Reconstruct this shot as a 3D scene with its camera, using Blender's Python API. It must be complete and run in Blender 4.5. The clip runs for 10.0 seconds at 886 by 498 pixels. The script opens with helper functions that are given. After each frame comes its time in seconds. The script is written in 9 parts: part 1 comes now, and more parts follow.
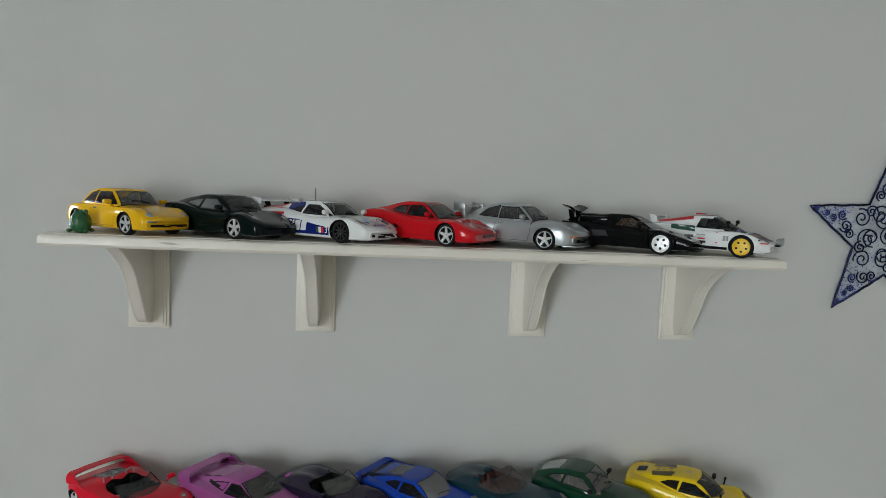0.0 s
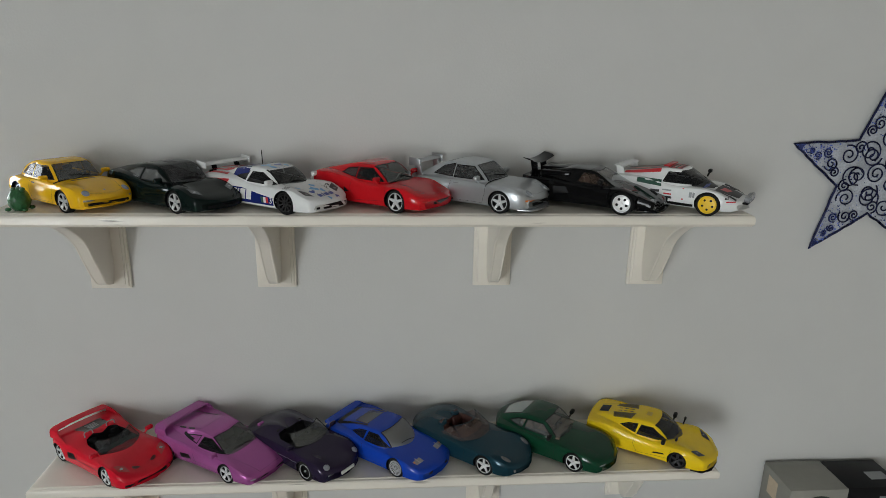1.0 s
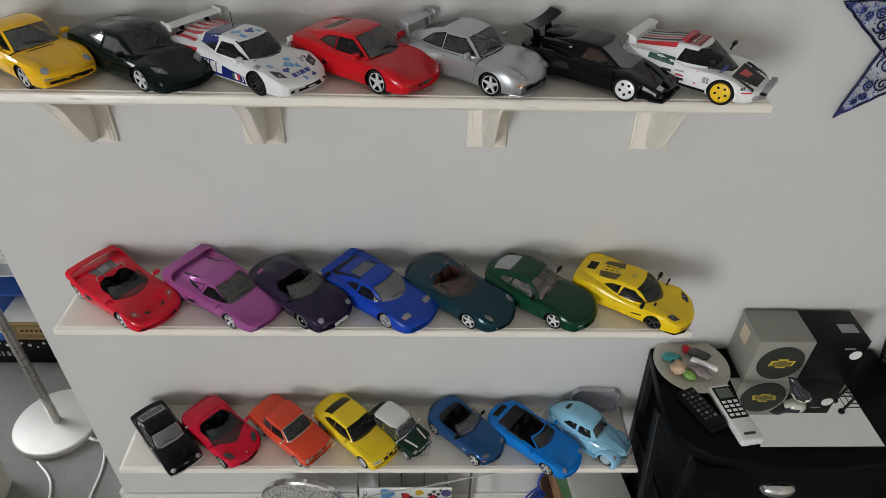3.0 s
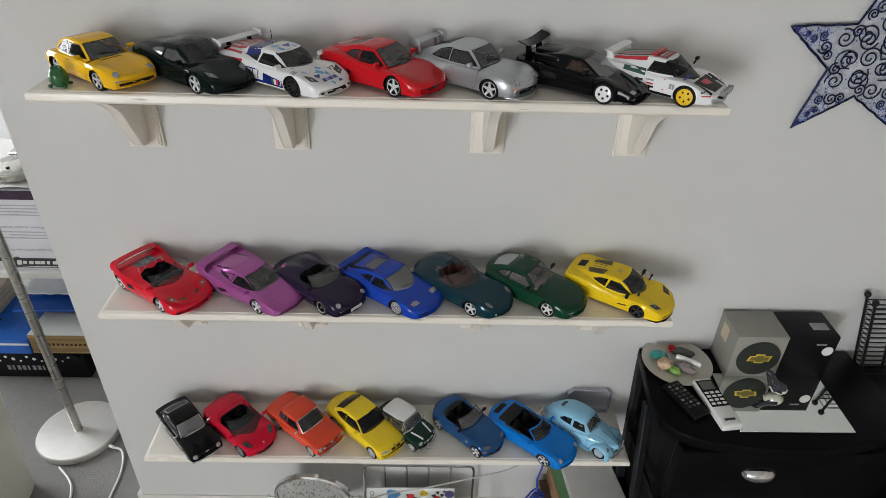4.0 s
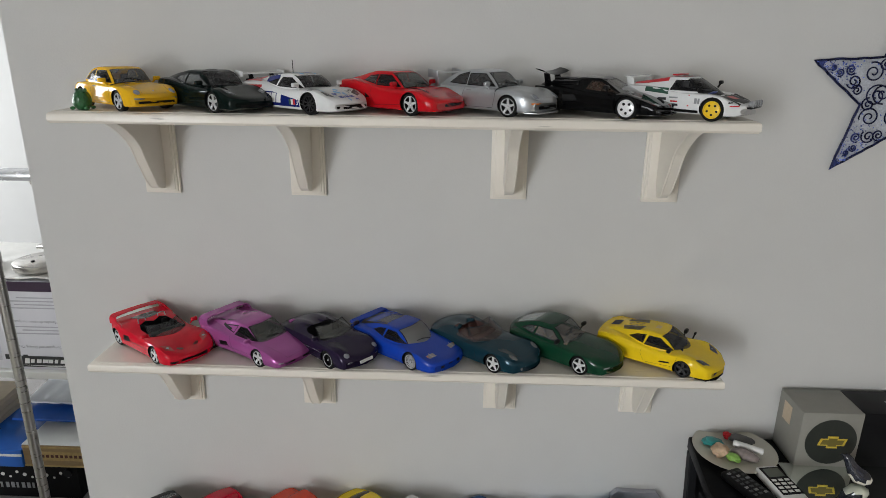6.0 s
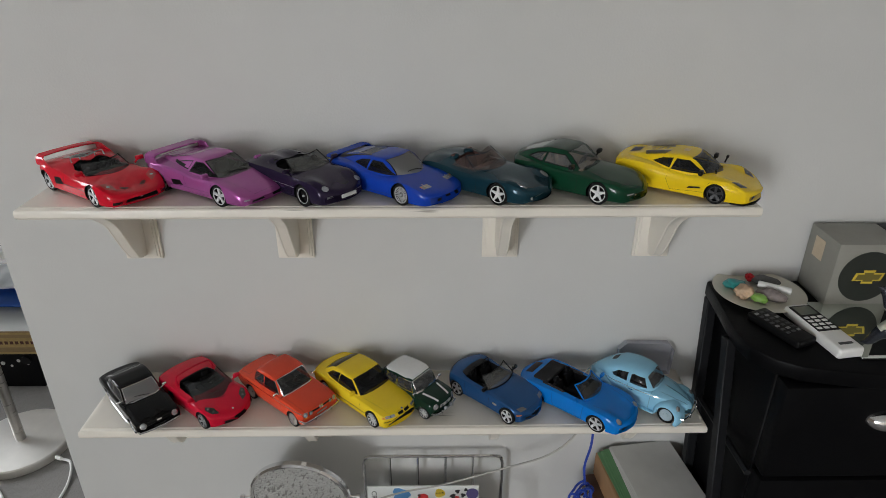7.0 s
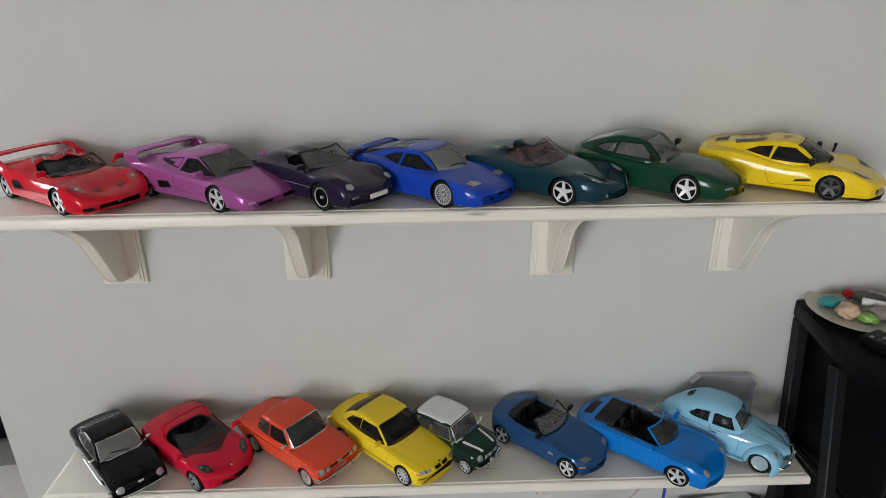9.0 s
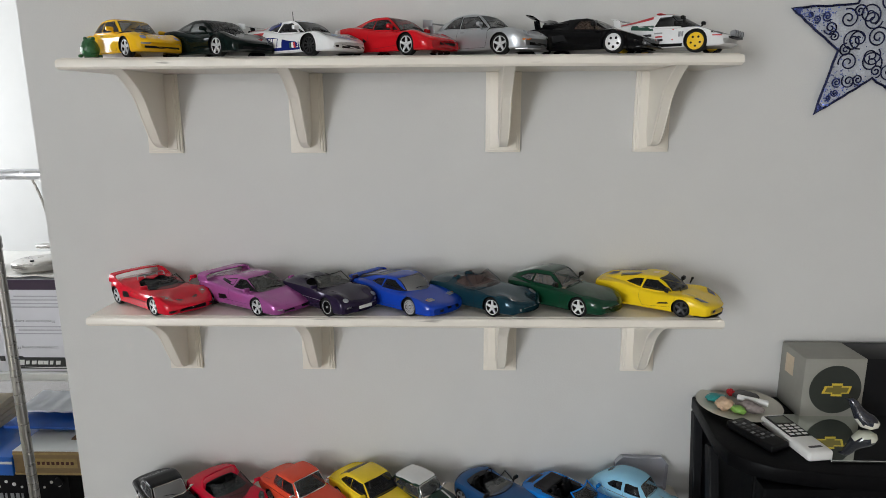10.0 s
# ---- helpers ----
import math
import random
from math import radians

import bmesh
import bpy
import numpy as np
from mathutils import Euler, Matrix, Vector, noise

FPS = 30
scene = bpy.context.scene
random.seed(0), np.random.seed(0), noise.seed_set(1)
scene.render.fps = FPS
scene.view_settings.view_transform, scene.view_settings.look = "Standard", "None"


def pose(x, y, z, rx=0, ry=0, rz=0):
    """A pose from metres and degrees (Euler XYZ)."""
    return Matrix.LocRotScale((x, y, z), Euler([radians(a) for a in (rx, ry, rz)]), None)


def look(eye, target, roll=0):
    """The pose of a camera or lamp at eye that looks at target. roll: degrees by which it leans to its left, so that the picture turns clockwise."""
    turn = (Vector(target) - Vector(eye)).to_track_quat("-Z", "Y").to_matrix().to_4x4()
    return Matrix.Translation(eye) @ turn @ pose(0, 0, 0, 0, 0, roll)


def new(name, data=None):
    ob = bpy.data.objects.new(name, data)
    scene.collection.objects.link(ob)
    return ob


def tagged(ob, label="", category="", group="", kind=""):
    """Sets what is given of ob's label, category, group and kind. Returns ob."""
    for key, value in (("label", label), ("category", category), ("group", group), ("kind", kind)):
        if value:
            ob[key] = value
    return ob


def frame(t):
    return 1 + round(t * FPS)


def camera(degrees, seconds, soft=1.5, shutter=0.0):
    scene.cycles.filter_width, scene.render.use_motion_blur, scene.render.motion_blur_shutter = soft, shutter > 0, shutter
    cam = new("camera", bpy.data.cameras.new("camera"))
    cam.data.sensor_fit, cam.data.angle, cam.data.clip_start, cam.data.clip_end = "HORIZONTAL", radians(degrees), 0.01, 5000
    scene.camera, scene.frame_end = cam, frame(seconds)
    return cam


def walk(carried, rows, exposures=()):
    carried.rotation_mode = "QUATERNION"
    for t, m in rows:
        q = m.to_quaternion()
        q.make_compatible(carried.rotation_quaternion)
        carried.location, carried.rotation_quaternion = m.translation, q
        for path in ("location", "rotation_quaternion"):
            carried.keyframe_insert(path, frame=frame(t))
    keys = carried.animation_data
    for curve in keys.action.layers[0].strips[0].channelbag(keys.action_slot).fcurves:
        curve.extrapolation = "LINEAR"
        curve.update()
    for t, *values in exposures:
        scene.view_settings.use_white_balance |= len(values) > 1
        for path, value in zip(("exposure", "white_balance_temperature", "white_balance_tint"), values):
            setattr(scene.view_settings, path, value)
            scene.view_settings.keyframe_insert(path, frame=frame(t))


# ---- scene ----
cam = camera(68.8, 10.0, 0.55)
PATH = [
    (0, (-0.084, -1.139, 1.394), (0.109, 0.845, 1.232), 2.5),
    (0.5, (0.022, -1.162, 1.431), (0.146, 0.808, 1.108), 0.9),
    (1, (0.016, -1.092, 1.536), (0.158, 0.822, 0.974), 1.0),
    (1.5, (0.053, -1.058, 1.581), (0.118, 0.788, 0.816), 1.2),
    (2, (0.034, -0.988, 1.634), (0.124, 0.7, 0.565), 1.6),
    (2.5, (0.048, -0.911, 1.694), (0.075, 0.708, 0.521), -0.9),
    (3, (0.08, -0.986, 1.704), (0.137, 0.578, 0.459), 1.8),
    (3.2, (0.075, -1.02, 1.708), (0.125, 0.545, 0.464), 2.3),
    (4.3, (0.075, -1.194, 1.669), (0.106, 0.535, 0.665), 1.3),
    (4.5, (0.09, -1.197, 1.645), (0.088, 0.572, 0.711), 0.5),
    (5, (0.095, -1.2, 1.561), (0.059, 0.626, 0.745), -0.1),
    (5.2, (0.092, -1.208, 1.528), (0.051, 0.647, 0.783), 0.5),
    (6.3, (0.106, -1.186, 1.384), (0.039, 0.718, 0.778), 0.6),
    (6.5, (0.087, -1.171, 1.344), (0.038, 0.711, 0.669), 0.6),
    (7, (0.063, -1.081, 1.247), (0.089, 0.713, 0.362), 0.1),
    (7.5, (0.05, -0.958, 1.186), (0.088, 0.785, 0.207), 0.6),
    (8, (0.0, -0.886, 1.146), (0.016, 0.797, 0.065), 0.5),
    (8.5, (-0.01, -0.894, 1.116), (0.019, 0.838, 0.115), -0.9),
    (9, (-0.007, -0.917, 1.133), (0.038, 0.924, 0.353), -0.6),
    (9.5, (0.047, -1.081, 1.167), (0.077, 0.851, 0.65), -0.1),
    (10, (0.106, -1.267, 1.235), (0.047, 0.685, 0.806), -0.3),
]
# the clip's own exposure and white balance
GRADE = [(0, -0.46, 6220, 3), (0.5, -0.48, 6300, 5), (1, -0.48, 6400, 6), (1.5, -0.46, 6460, 8), (2, -0.45, 6500, 10), (2.5, -0.38, 6500, 10), (3, -0.12, 6480, 10), (4.5, -0.03, 6450, 10), (5, -0.05, 6450, 10),
         (6.5, -0.34, 6480, 10), (7, -0.34, 6480, 10), (7.5, -0.34, 6480, 10), (8, -0.32, 6480, 10), (8.5, -0.18, 6480, 10), (9, -0.14, 6480, 10), (9.5, -0.17, 6470, 10), (10, -0.12, 6440, 10)]
walk(cam, [(t, look(eye, target, roll)) for t, eye, target, roll in PATH], GRADE)


# world, sun, windows' light and exposure
world = bpy.data.worlds.new("sky")
scene.world = world
world.use_nodes = True
_sky = world.node_tree.nodes.new("ShaderNodeTexSky")
_sky.sky_type, _sky.sun_disc = "NISHITA", False
_sky.sun_elevation, _sky.sun_rotation = radians(40), radians(250)
_bg = world.node_tree.nodes["Background"]
world.node_tree.links.new(_sky.outputs[0], _bg.inputs[0])
_bg.inputs[1].default_value = 0.12


def area_light(name, at, target, sx, sy, watts, colour):
    d = bpy.data.lights.new(name, "AREA")
    d.shape, d.size, d.size_y, d.energy, d.color = "RECTANGLE", sx, sy, watts, colour
    ob = new(name, d)
    ob.matrix_world = look(at, target)
    return ob


DAY = (0.96, 0.993, 1.025)
area_light("glass_door_daylight", (-3.03, -5.80, 1.12), (0.0, -5.80, 1.12), 2.5, 2.0, 345, DAY)
area_light("window_daylight_next_room", (-3.02, 0.82, 1.42), (-1.2, 0.62, 0.6), 1.2, 1.2, 62, DAY)


# ---------------------------------------------------------------- materials
def nodes_of(m):
    m.use_nodes = True
    t = m.node_tree
    return t, t.nodes["Principled BSDF"]


MATS = {}


def mat(name, col, rough=0.5, metal=0.0, var=0.08, scale=60.0, bump=0.0, bscale=400.0, coat=0.0, spec=0.5, flake=0.0,
        sheen=0.0, stretch=(1, 1, 1), blotch=0.0, island=0.0):
    """A surface with colour variation at two scales, roughness variation and fine relief."""
    if name in MATS:
        return MATS[name]
    m = bpy.data.materials.new(name)
    t, b = nodes_of(m)
    N, L = t.nodes, t.links
    tc = N.new("ShaderNodeTexCoord")
    mp = N.new("ShaderNodeMapping")
    mp.inputs["Scale"].default_value = stretch
    L.new(tc.outputs["Object"], mp.inputs[0])
    n1 = N.new("ShaderNodeTexNoise")
    n1.inputs["Scale"].default_value, n1.inputs["Detail"].default_value = scale, 5
    n2 = N.new("ShaderNodeTexNoise")
    n2.inputs["Scale"].default_value, n2.inputs["Detail"].default_value = scale / 9, 3
    L.new(mp.outputs[0], n1.inputs[0]), L.new(mp.outputs[0], n2.inputs[0])
    mix = N.new("ShaderNodeMath")
    mix.operation = "ADD"
    L.new(n1.outputs[0], mix.inputs[0]), L.new(n2.outputs[0], mix.inputs[1])
    hsv = N.new("ShaderNodeHueSaturation")
    hsv.inputs["Color"].default_value = (*col, 1)
    rng = N.new("ShaderNodeMapRange")
    rng.inputs["From Min"].default_value, rng.inputs["From Max"].default_value = 0.6, 1.4
    rng.inputs["To Min"].default_value, rng.inputs["To Max"].default_value = 1 - var, 1 + var
    L.new(mix.outputs[0], rng.inputs[0])
    L.new(rng.outputs[0], hsv.inputs["Value"])
    last = hsv.outputs[0]
    if island:
        g = N.new("ShaderNodeNewGeometry")
        h2 = N.new("ShaderNodeHueSaturation")
        r2 = N.new("ShaderNodeMapRange")
        r2.inputs["To Min"].default_value, r2.inputs["To Max"].default_value = 1 - island, 1 + island
        L.new(g.outputs["Random Per Island"], r2.inputs[0]), L.new(r2.outputs[0], h2.inputs["Value"]), L.new(last, h2.inputs["Color"])
        last = h2.outputs[0]
    L.new(last, b.inputs["Base Color"])
    rr = N.new("ShaderNodeMapRange")
    rr.inputs["From Min"].default_value, rr.inputs["From Max"].default_value = 0.3, 0.7
    rr.inputs["To Min"].default_value, rr.inputs["To Max"].default_value = max(0.02, rough * 0.85), min(1, rough * 1.15)
    L.new(n2.outputs[0], rr.inputs[0]), L.new(rr.outputs[0], b.inputs["Roughness"])
    b.inputs["Metallic"].default_value = metal
    b.inputs["Specular IOR Level"].default_value = spec
    b.inputs["Coat Weight"].default_value = coat
    b.inputs["Coat Roughness"].default_value = 0.035
    if sheen:
        b.inputs["Sheen Weight"].default_value = sheen
    if bump or flake:
        nb = N.new("ShaderNodeTexNoise")
        nb.inputs["Scale"].default_value, nb.inputs["Detail"].default_value = bscale, 4
        L.new(mp.outputs[0], nb.inputs[0])
        bp = N.new("ShaderNodeBump")
        bp.inputs["Strength"].default_value, bp.inputs["Distance"].default_value = 1.0, bump if bump else 0.00005
        L.new(nb.outputs[0], bp.inputs["Height"]), L.new(bp.outputs[0], b.inputs["Normal"])
    MATS[name] = m
    return m


def paint(name, col, metal=0.0, rough=0.11, coat=0.15, spec=0.22):
    return mat("paint_" + name, col, rough, metal, 0.04, 150, coat=coat, spec=spec)


def glass(name, tint, clear=0.5, rough=0.05):
    """Toy-car glazing: a tinted clear plastic sheet, partly see-through."""
    if name in MATS:
        return MATS[name]
    m = bpy.data.materials.new(name)
    t, b = nodes_of(m)
    N, L = t.nodes, t.links
    b.inputs["Base Color"].default_value = (*tint, 1)
    b.inputs["Roughness"].default_value = rough
    b.inputs["Specular IOR Level"].default_value = 0.22
    tr = N.new("ShaderNodeBsdfTransparent")
    tr.inputs[0].default_value = (*[min(1, 0.55 + c) for c in tint], 1)
    mx = N.new("ShaderNodeMixShader")
    mx.inputs[0].default_value = 1 - clear
    L.new(tr.outputs[0], mx.inputs[1]), L.new(b.outputs[0], mx.inputs[2])
    L.new(mx.outputs[0], N["Material Output"].inputs[0])
    MATS[name] = m
    return m


# assumed tone for walls out of view: dark to cut fill, warm for shadows
ROOMP = mat("unseen_wall_taupe", (0.38, 0.34, 0.29), 0.7, var=0.03, scale=14, bump=0.0004, bscale=260)
WALLP = mat("wall_paint", (0.60, 0.60, 0.585), 0.65, var=0.02, scale=14, bump=0.0003, bscale=260)
TRIMP = mat("cream_shelf_paint", (0.80, 0.755, 0.67), 0.38, var=0.025, scale=30, bump=0.0003, bscale=180, coat=0.15)
CARPET = mat("grey_carpet", (0.235, 0.225, 0.216), 0.95, var=0.10, scale=60, bump=0.002, bscale=170, sheen=0.2, spec=0.1)
CEILM = mat("stippled_ceiling", (0.70, 0.69, 0.67), 0.9, var=0.04, scale=30, bump=0.07, bscale=26, stretch=(1, 0.45, 1))
BLACKW = mat("black_wood", (0.0035, 0.0035, 0.004), 0.4, spec=0.07, var=0.3, scale=40, bump=0.0002, bscale=120, stretch=(1, 6, 1))
BLACKM = mat("black_metal", (0.014, 0.0145, 0.016), 0.45, 0.1, spec=0.2, var=0.2, scale=80)
BLACKP = mat("black_plastic", (0.005, 0.005, 0.0055), 0.4, spec=0.16, var=0.2, scale=80)
RUBBER = mat("tyre_rubber", (0.009, 0.009, 0.009), 0.75, spec=0.2, var=0.25, scale=500, bump=0.0002, bscale=900)
DARKI = mat("dark_interior", (0.007, 0.007, 0.008), 0.7, spec=0.15, var=0.3, scale=200)
CHROME = mat("chrome", (0.75, 0.75, 0.76), 0.12, 1.0, var=0.03, scale=90)
STEEL = mat("brushed_steel", (0.52, 0.50, 0.47), 0.3, 1.0, var=0.08, scale=90, stretch=(1, 1, 12))
SILVERP = mat("silver_plastic", (0.72, 0.73, 0.75), 0.25, 0.35, var=0.05, scale=200)
WHITEP = mat("white_plastic", (0.78, 0.78, 0.76), 0.35, var=0.03, scale=60)
LENS = mat("lamp_lens", (0.40, 0.42, 0.44), 0.08, 0.35, var=0.15, scale=500, coat=1.0)
AMBER = mat("amber_lens", (0.75, 0.22, 0.03), 0.15, var=0.1, scale=500, coat=0.8)
REDL = mat("red_lens", (0.5, 0.02, 0.02), 0.15, var=0.1, scale=500, coat=0.8)
PLATEW = mat("white_plate", (0.72, 0.72, 0.70), 0.4, var=0.04, scale=200)
SHELFP = mat("worn_shelf_paint", (0.80, 0.755, 0.67), 0.38, var=0.03, scale=30, bump=0.0003, bscale=180, coat=0.15)


def scuff(m, colour):
    """Dark scuffs in long thin streaks, here and there."""
    t = m.node_tree
    N, L = t.nodes, t.links
    b = N["Principled BSDF"]
    tc, mp, n1, n2 = N.new("ShaderNodeTexCoord"), N.new("ShaderNodeMapping"), N.new("ShaderNodeTexNoise"), N.new("ShaderNodeTexNoise")
    mp.inputs["Scale"].default_value = (9, 260, 260)
    L.new(tc.outputs["Object"], mp.inputs[0]), L.new(mp.outputs[0], n1.inputs[0]), L.new(tc.outputs["Object"], n2.inputs[0])
    n1.inputs["Scale"].default_value, n1.inputs["Detail"].default_value = 1.0, 4
    n2.inputs["Scale"].default_value = 11.0
    mul, ramp, mix = N.new("ShaderNodeMath"), N.new("ShaderNodeValToRGB"), N.new("ShaderNodeMixRGB")
    mul.operation = "MULTIPLY"
    L.new(n1.outputs[0], mul.inputs[0]), L.new(n2.outputs[0], mul.inputs[1]), L.new(mul.outputs[0], ramp.inputs[0])
    ramp.color_ramp.elements[0].position, ramp.color_ramp.elements[1].position = 0.40, 0.47
    src = b.inputs["Base Color"].links[0].from_socket
    L.new(ramp.outputs[0], mix.inputs[0]), L.new(src, mix.inputs[1]), L.new(mix.outputs[0], b.inputs["Base Color"])
    mix.inputs[2].default_value = (*colour, 1)


scuff(SHELFP, (0.22, 0.19, 0.15))
GDARK = glass("dark_glazing", (0.085, 0.085, 0.085), 0.45)
GGREY = glass("grey_glazing", (0.19, 0.195, 0.19), 0.5)
GCLEAR = glass("clear_glazing", (0.30, 0.31, 0.31), 0.68)
GBLACK = glass("black_glazing", (0.018, 0.018, 0.019), 0.3)
# milky tint that paints the bright reflection on some windscreens
GPALE = glass("sheen_pale_glazing", (0.36, 0.37, 0.37), 0.5)
GSMOKE = glass("smoked_glazing", (0.10, 0.10, 0.105), 0.55)


# ---------------------------------------------------------------- mesh helpers
def mesh_of(bm, name, mats, sharp=40):
    me = bpy.data.meshes.new(name)
    bm.normal_update()
    bm.to_mesh(me)
    bm.free()
    for m in (mats if isinstance(mats, (list, tuple)) else [mats]):
        me.materials.append(m)
    if sharp is not None:
        me.shade_smooth()
        me.set_sharp_from_angle(angle=radians(sharp))
    return me


def part(name, bm, material, parent=None, label="", m=None, sharp=40):
    """Links a bmesh as one mesh object under a thing or a part."""
    ob = new(name, bm if isinstance(bm, bpy.types.Mesh) else mesh_of(bm, name, material, sharp))
    if parent is not None:
        ob.parent = parent
    if m is not None:
        ob.matrix_basis = m
    if label:
        ob["label"] = label
    return ob


def thing(name, m, label, category, group="", kind=""):
    ob = new(name)
    ob.empty_display_size = 0.05
    ob.matrix_basis = m
    return tagged(ob, label, category, group, kind)


def bbox(bm, lo, hi, bevel=0.0, seg=2):
    """Adds a box from lo to hi, with rounded edges."""
    lo, hi = Vector(lo), Vector(hi)
    r = bmesh.ops.create_cube(bm, size=1.0, matrix=Matrix.Translation((lo + hi) / 2) @ Matrix.Diagonal((*(hi - lo), 1)))
    if bevel:
        es = list({e for v in r["verts"] for e in v.link_edges})
        bmesh.ops.bevel(bm, geom=es, offset=bevel, segments=seg, affect="EDGES", profile=0.5)
    return bm


def box(lo, hi, bevel=0.0, seg=2):
    return bbox(bmesh.new(), lo, hi, bevel, seg)


def cyl(bm, p, q, r, n=16, r2=None, cap=True):
    p, q = Vector(p), Vector(q)
    d = q - p
    bmesh.ops.create_cone(bm, cap_ends=cap, segments=n, radius1=r, radius2=r if r2 is None else r2, depth=d.length,
                          matrix=Matrix.Translation((p + q) / 2) @ d.to_track_quat("Z", "Y").to_matrix().to_4x4())
    return bm


def tube(pts, r, n=8, closed=False):
    """A round bar along points."""
    bm = bmesh.new()
    P = [Vector(p) for p in pts]
    rings, k = [], len(P)
    nrm = None
    for i in range(k):
        a = P[(i - 1) % k] if (i or closed) else P[0]
        b = P[(i + 1) % k] if (i < k - 1 or closed) else P[-1]
        t = (b - a).normalized()
        if nrm is None:
            nrm = t.orthogonal().normalized()
        nrm = (nrm - t * nrm.dot(t)).normalized()
        bn = t.cross(nrm)
        rings.append([bm.verts.new(P[i] + (nrm * math.cos(2 * math.pi * j / n) + bn * math.sin(2 * math.pi * j / n)) * r) for j in range(n)])
    for i in range(k if closed else k - 1):
        A, B = rings[i], rings[(i + 1) % k]
        for j in range(n):
            bm.faces.new((A[j], A[(j + 1) % n], B[(j + 1) % n], B[j]))
    if not closed:
        bm.faces.new(list(reversed(rings[0]))), bm.faces.new(rings[-1])
    return bm


def smooth_path(pts, n=8):
    """Points of a smooth curve through pts."""
    P = [Vector(p) for p in pts]
    out = []
    for i in range(len(P) - 1):
        a, b, c, d = P[max(i - 1, 0)], P[i], P[i + 1], P[min(i + 2, len(P) - 1)]
        for k in range(n):
            t = k / n
            out.append(0.5 * (2 * b + (c - a) * t + (2 * a - 5 * b + 4 * c - d) * t * t + (3 * b - a - 3 * c + d) * t ** 3))
    return out + [P[-1]]


def lathe(profile, n=32, axis="Z"):
    """Turns (radius, height) pairs about an axis."""
    bm = bmesh.new()
    rings = []
    for r, h in profile:
        ring = []
        for j in range(n if r > 1e-6 else 1):
            a = 2 * math.pi * j / n
            p = (r * math.cos(a), r * math.sin(a), h)
            ring.append(bm.verts.new(p if axis == "Z" else (p[0], p[2], p[1])))
        rings.append(ring)
    for A, B in zip(rings, rings[1:]):
        for j in range(n):
            f = [A[j % len(A)], A[(j + 1) % len(A)], B[(j + 1) % len(B)], B[j % len(B)]]
            f = list(dict.fromkeys(f))
            if len(f) > 2:
                bm.faces.new(f if axis == "Z" else f[::-1])
    return bm


def slab(poly, z0, z1, bevel=0.0, axis="Z"):
    """A plate with the outline poly, from z0 to z1 along an axis."""
    bm = bmesh.new()

    def at(p, z):
        return (p[0], p[1], z) if axis == "Z" else (p[0], z, p[1]) if axis == "Y" else (z, p[0], p[1])
    lo, hi = [bm.verts.new(at(p, z0)) for p in poly], [bm.verts.new(at(p, z1)) for p in poly]
    n = len(poly)
    bm.faces.new(lo[::-1]), bm.faces.new(hi)
    for i in range(n):
        bm.faces.new((lo[i], lo[(i + 1) % n], hi[(i + 1) % n], hi[i]))
    bmesh.ops.recalc_face_normals(bm, faces=bm.faces)
    if bevel:
        es = [e for e in bm.edges if e.calc_face_angle(0) > 0.5]
        bmesh.ops.bevel(bm, geom=es, offset=bevel, segments=2, affect="EDGES", profile=0.5)
    return bm


def join(*bms):
    """Adds the others into the first bmesh."""
    out = bms[0]
    for b in bms[1:]:
        me = bpy.data.meshes.new("tmp")
        b.to_mesh(me)
        b.free()
        out.from_mesh(me)
        bpy.data.meshes.remove(me)
    return out


def text_mesh(s, size, depth=0.0):
    cu = bpy.data.curves.new("txt", "FONT")
    cu.body, cu.size, cu.extrude, cu.align_x, cu.align_y = s, size, depth, "CENTER", "CENTER"
    cu.resolution_u = 3
    ob = bpy.data.objects.new("txt", cu)
    me = bpy.data.meshes.new_from_object(ob)
    bpy.data.objects.remove(ob)
    bpy.data.curves.remove(cu)
    return me


# ---------------------------------------------------------------- the setting
def setting(name, bm, m, label, cat="wall", sharp=30):
    return tagged(part(name, bm, m, sharp=sharp), label, cat, kind="structure")


def wall_with_window(name, along_x, at, lo, hi, win, label, m=None):
    """A wall 0.1 m thick with one window opening (from, to, sill, head)."""
    a, b, z0, z1 = win
    bm = bmesh.new()
    for u0, u1, v0, v1 in ((lo, a, 0, 2.42), (b, hi, 0, 2.42), (a, b, 0, z0), (a, b, z1, 2.42)):
        if along_x:
            bbox(bm, (u0, at - 0.1, v0), (u1, at, v1))
        else:
            bbox(bm, (at - 0.1, u0, v0), (at, u1, v1))
    setting(name, bm, m or WALLP, label)


setting("floor", box((-3.3, -7.4, -0.1), (2.4, 2.0, 0.0)), CARPET, "grey cut-pile carpet floor", "floor", None)
setting("ceiling", box((-3.3, -7.4, 2.42), (2.4, 2.0, 2.52)), CEILM, "white stippled ceiling", "ceiling", None)
setting("wall_north", box((-0.735, 0.0, 0.0), (2.2, 0.11, 2.42)), WALLP, "pale grey painted wall behind the shelves")
setting("wall_east", box((2.2, -7.2, 0.0), (2.3, 1.8, 2.42)), ROOMP, "unseen side wall, toned taupe to cut the fill light")
setting("wall_back_room", box((-3.1, 1.55, 0.0), (2.2, 1.65, 2.42)), WALLP, "white painted wall of the next room")
setting("wall_south", box((-3.1, -7.3, 0.0), (2.2, -7.2, 2.42)), ROOMP, "unseen rear wall, toned taupe to cut the fill light")
wall_with_window("wall_west", False, -3.1, -7.2, 0.11, (-7.08, -4.52, 0.06, 2.16), "unseen side wall with a wide glass door opening, toned taupe to cut the fill light", ROOMP)
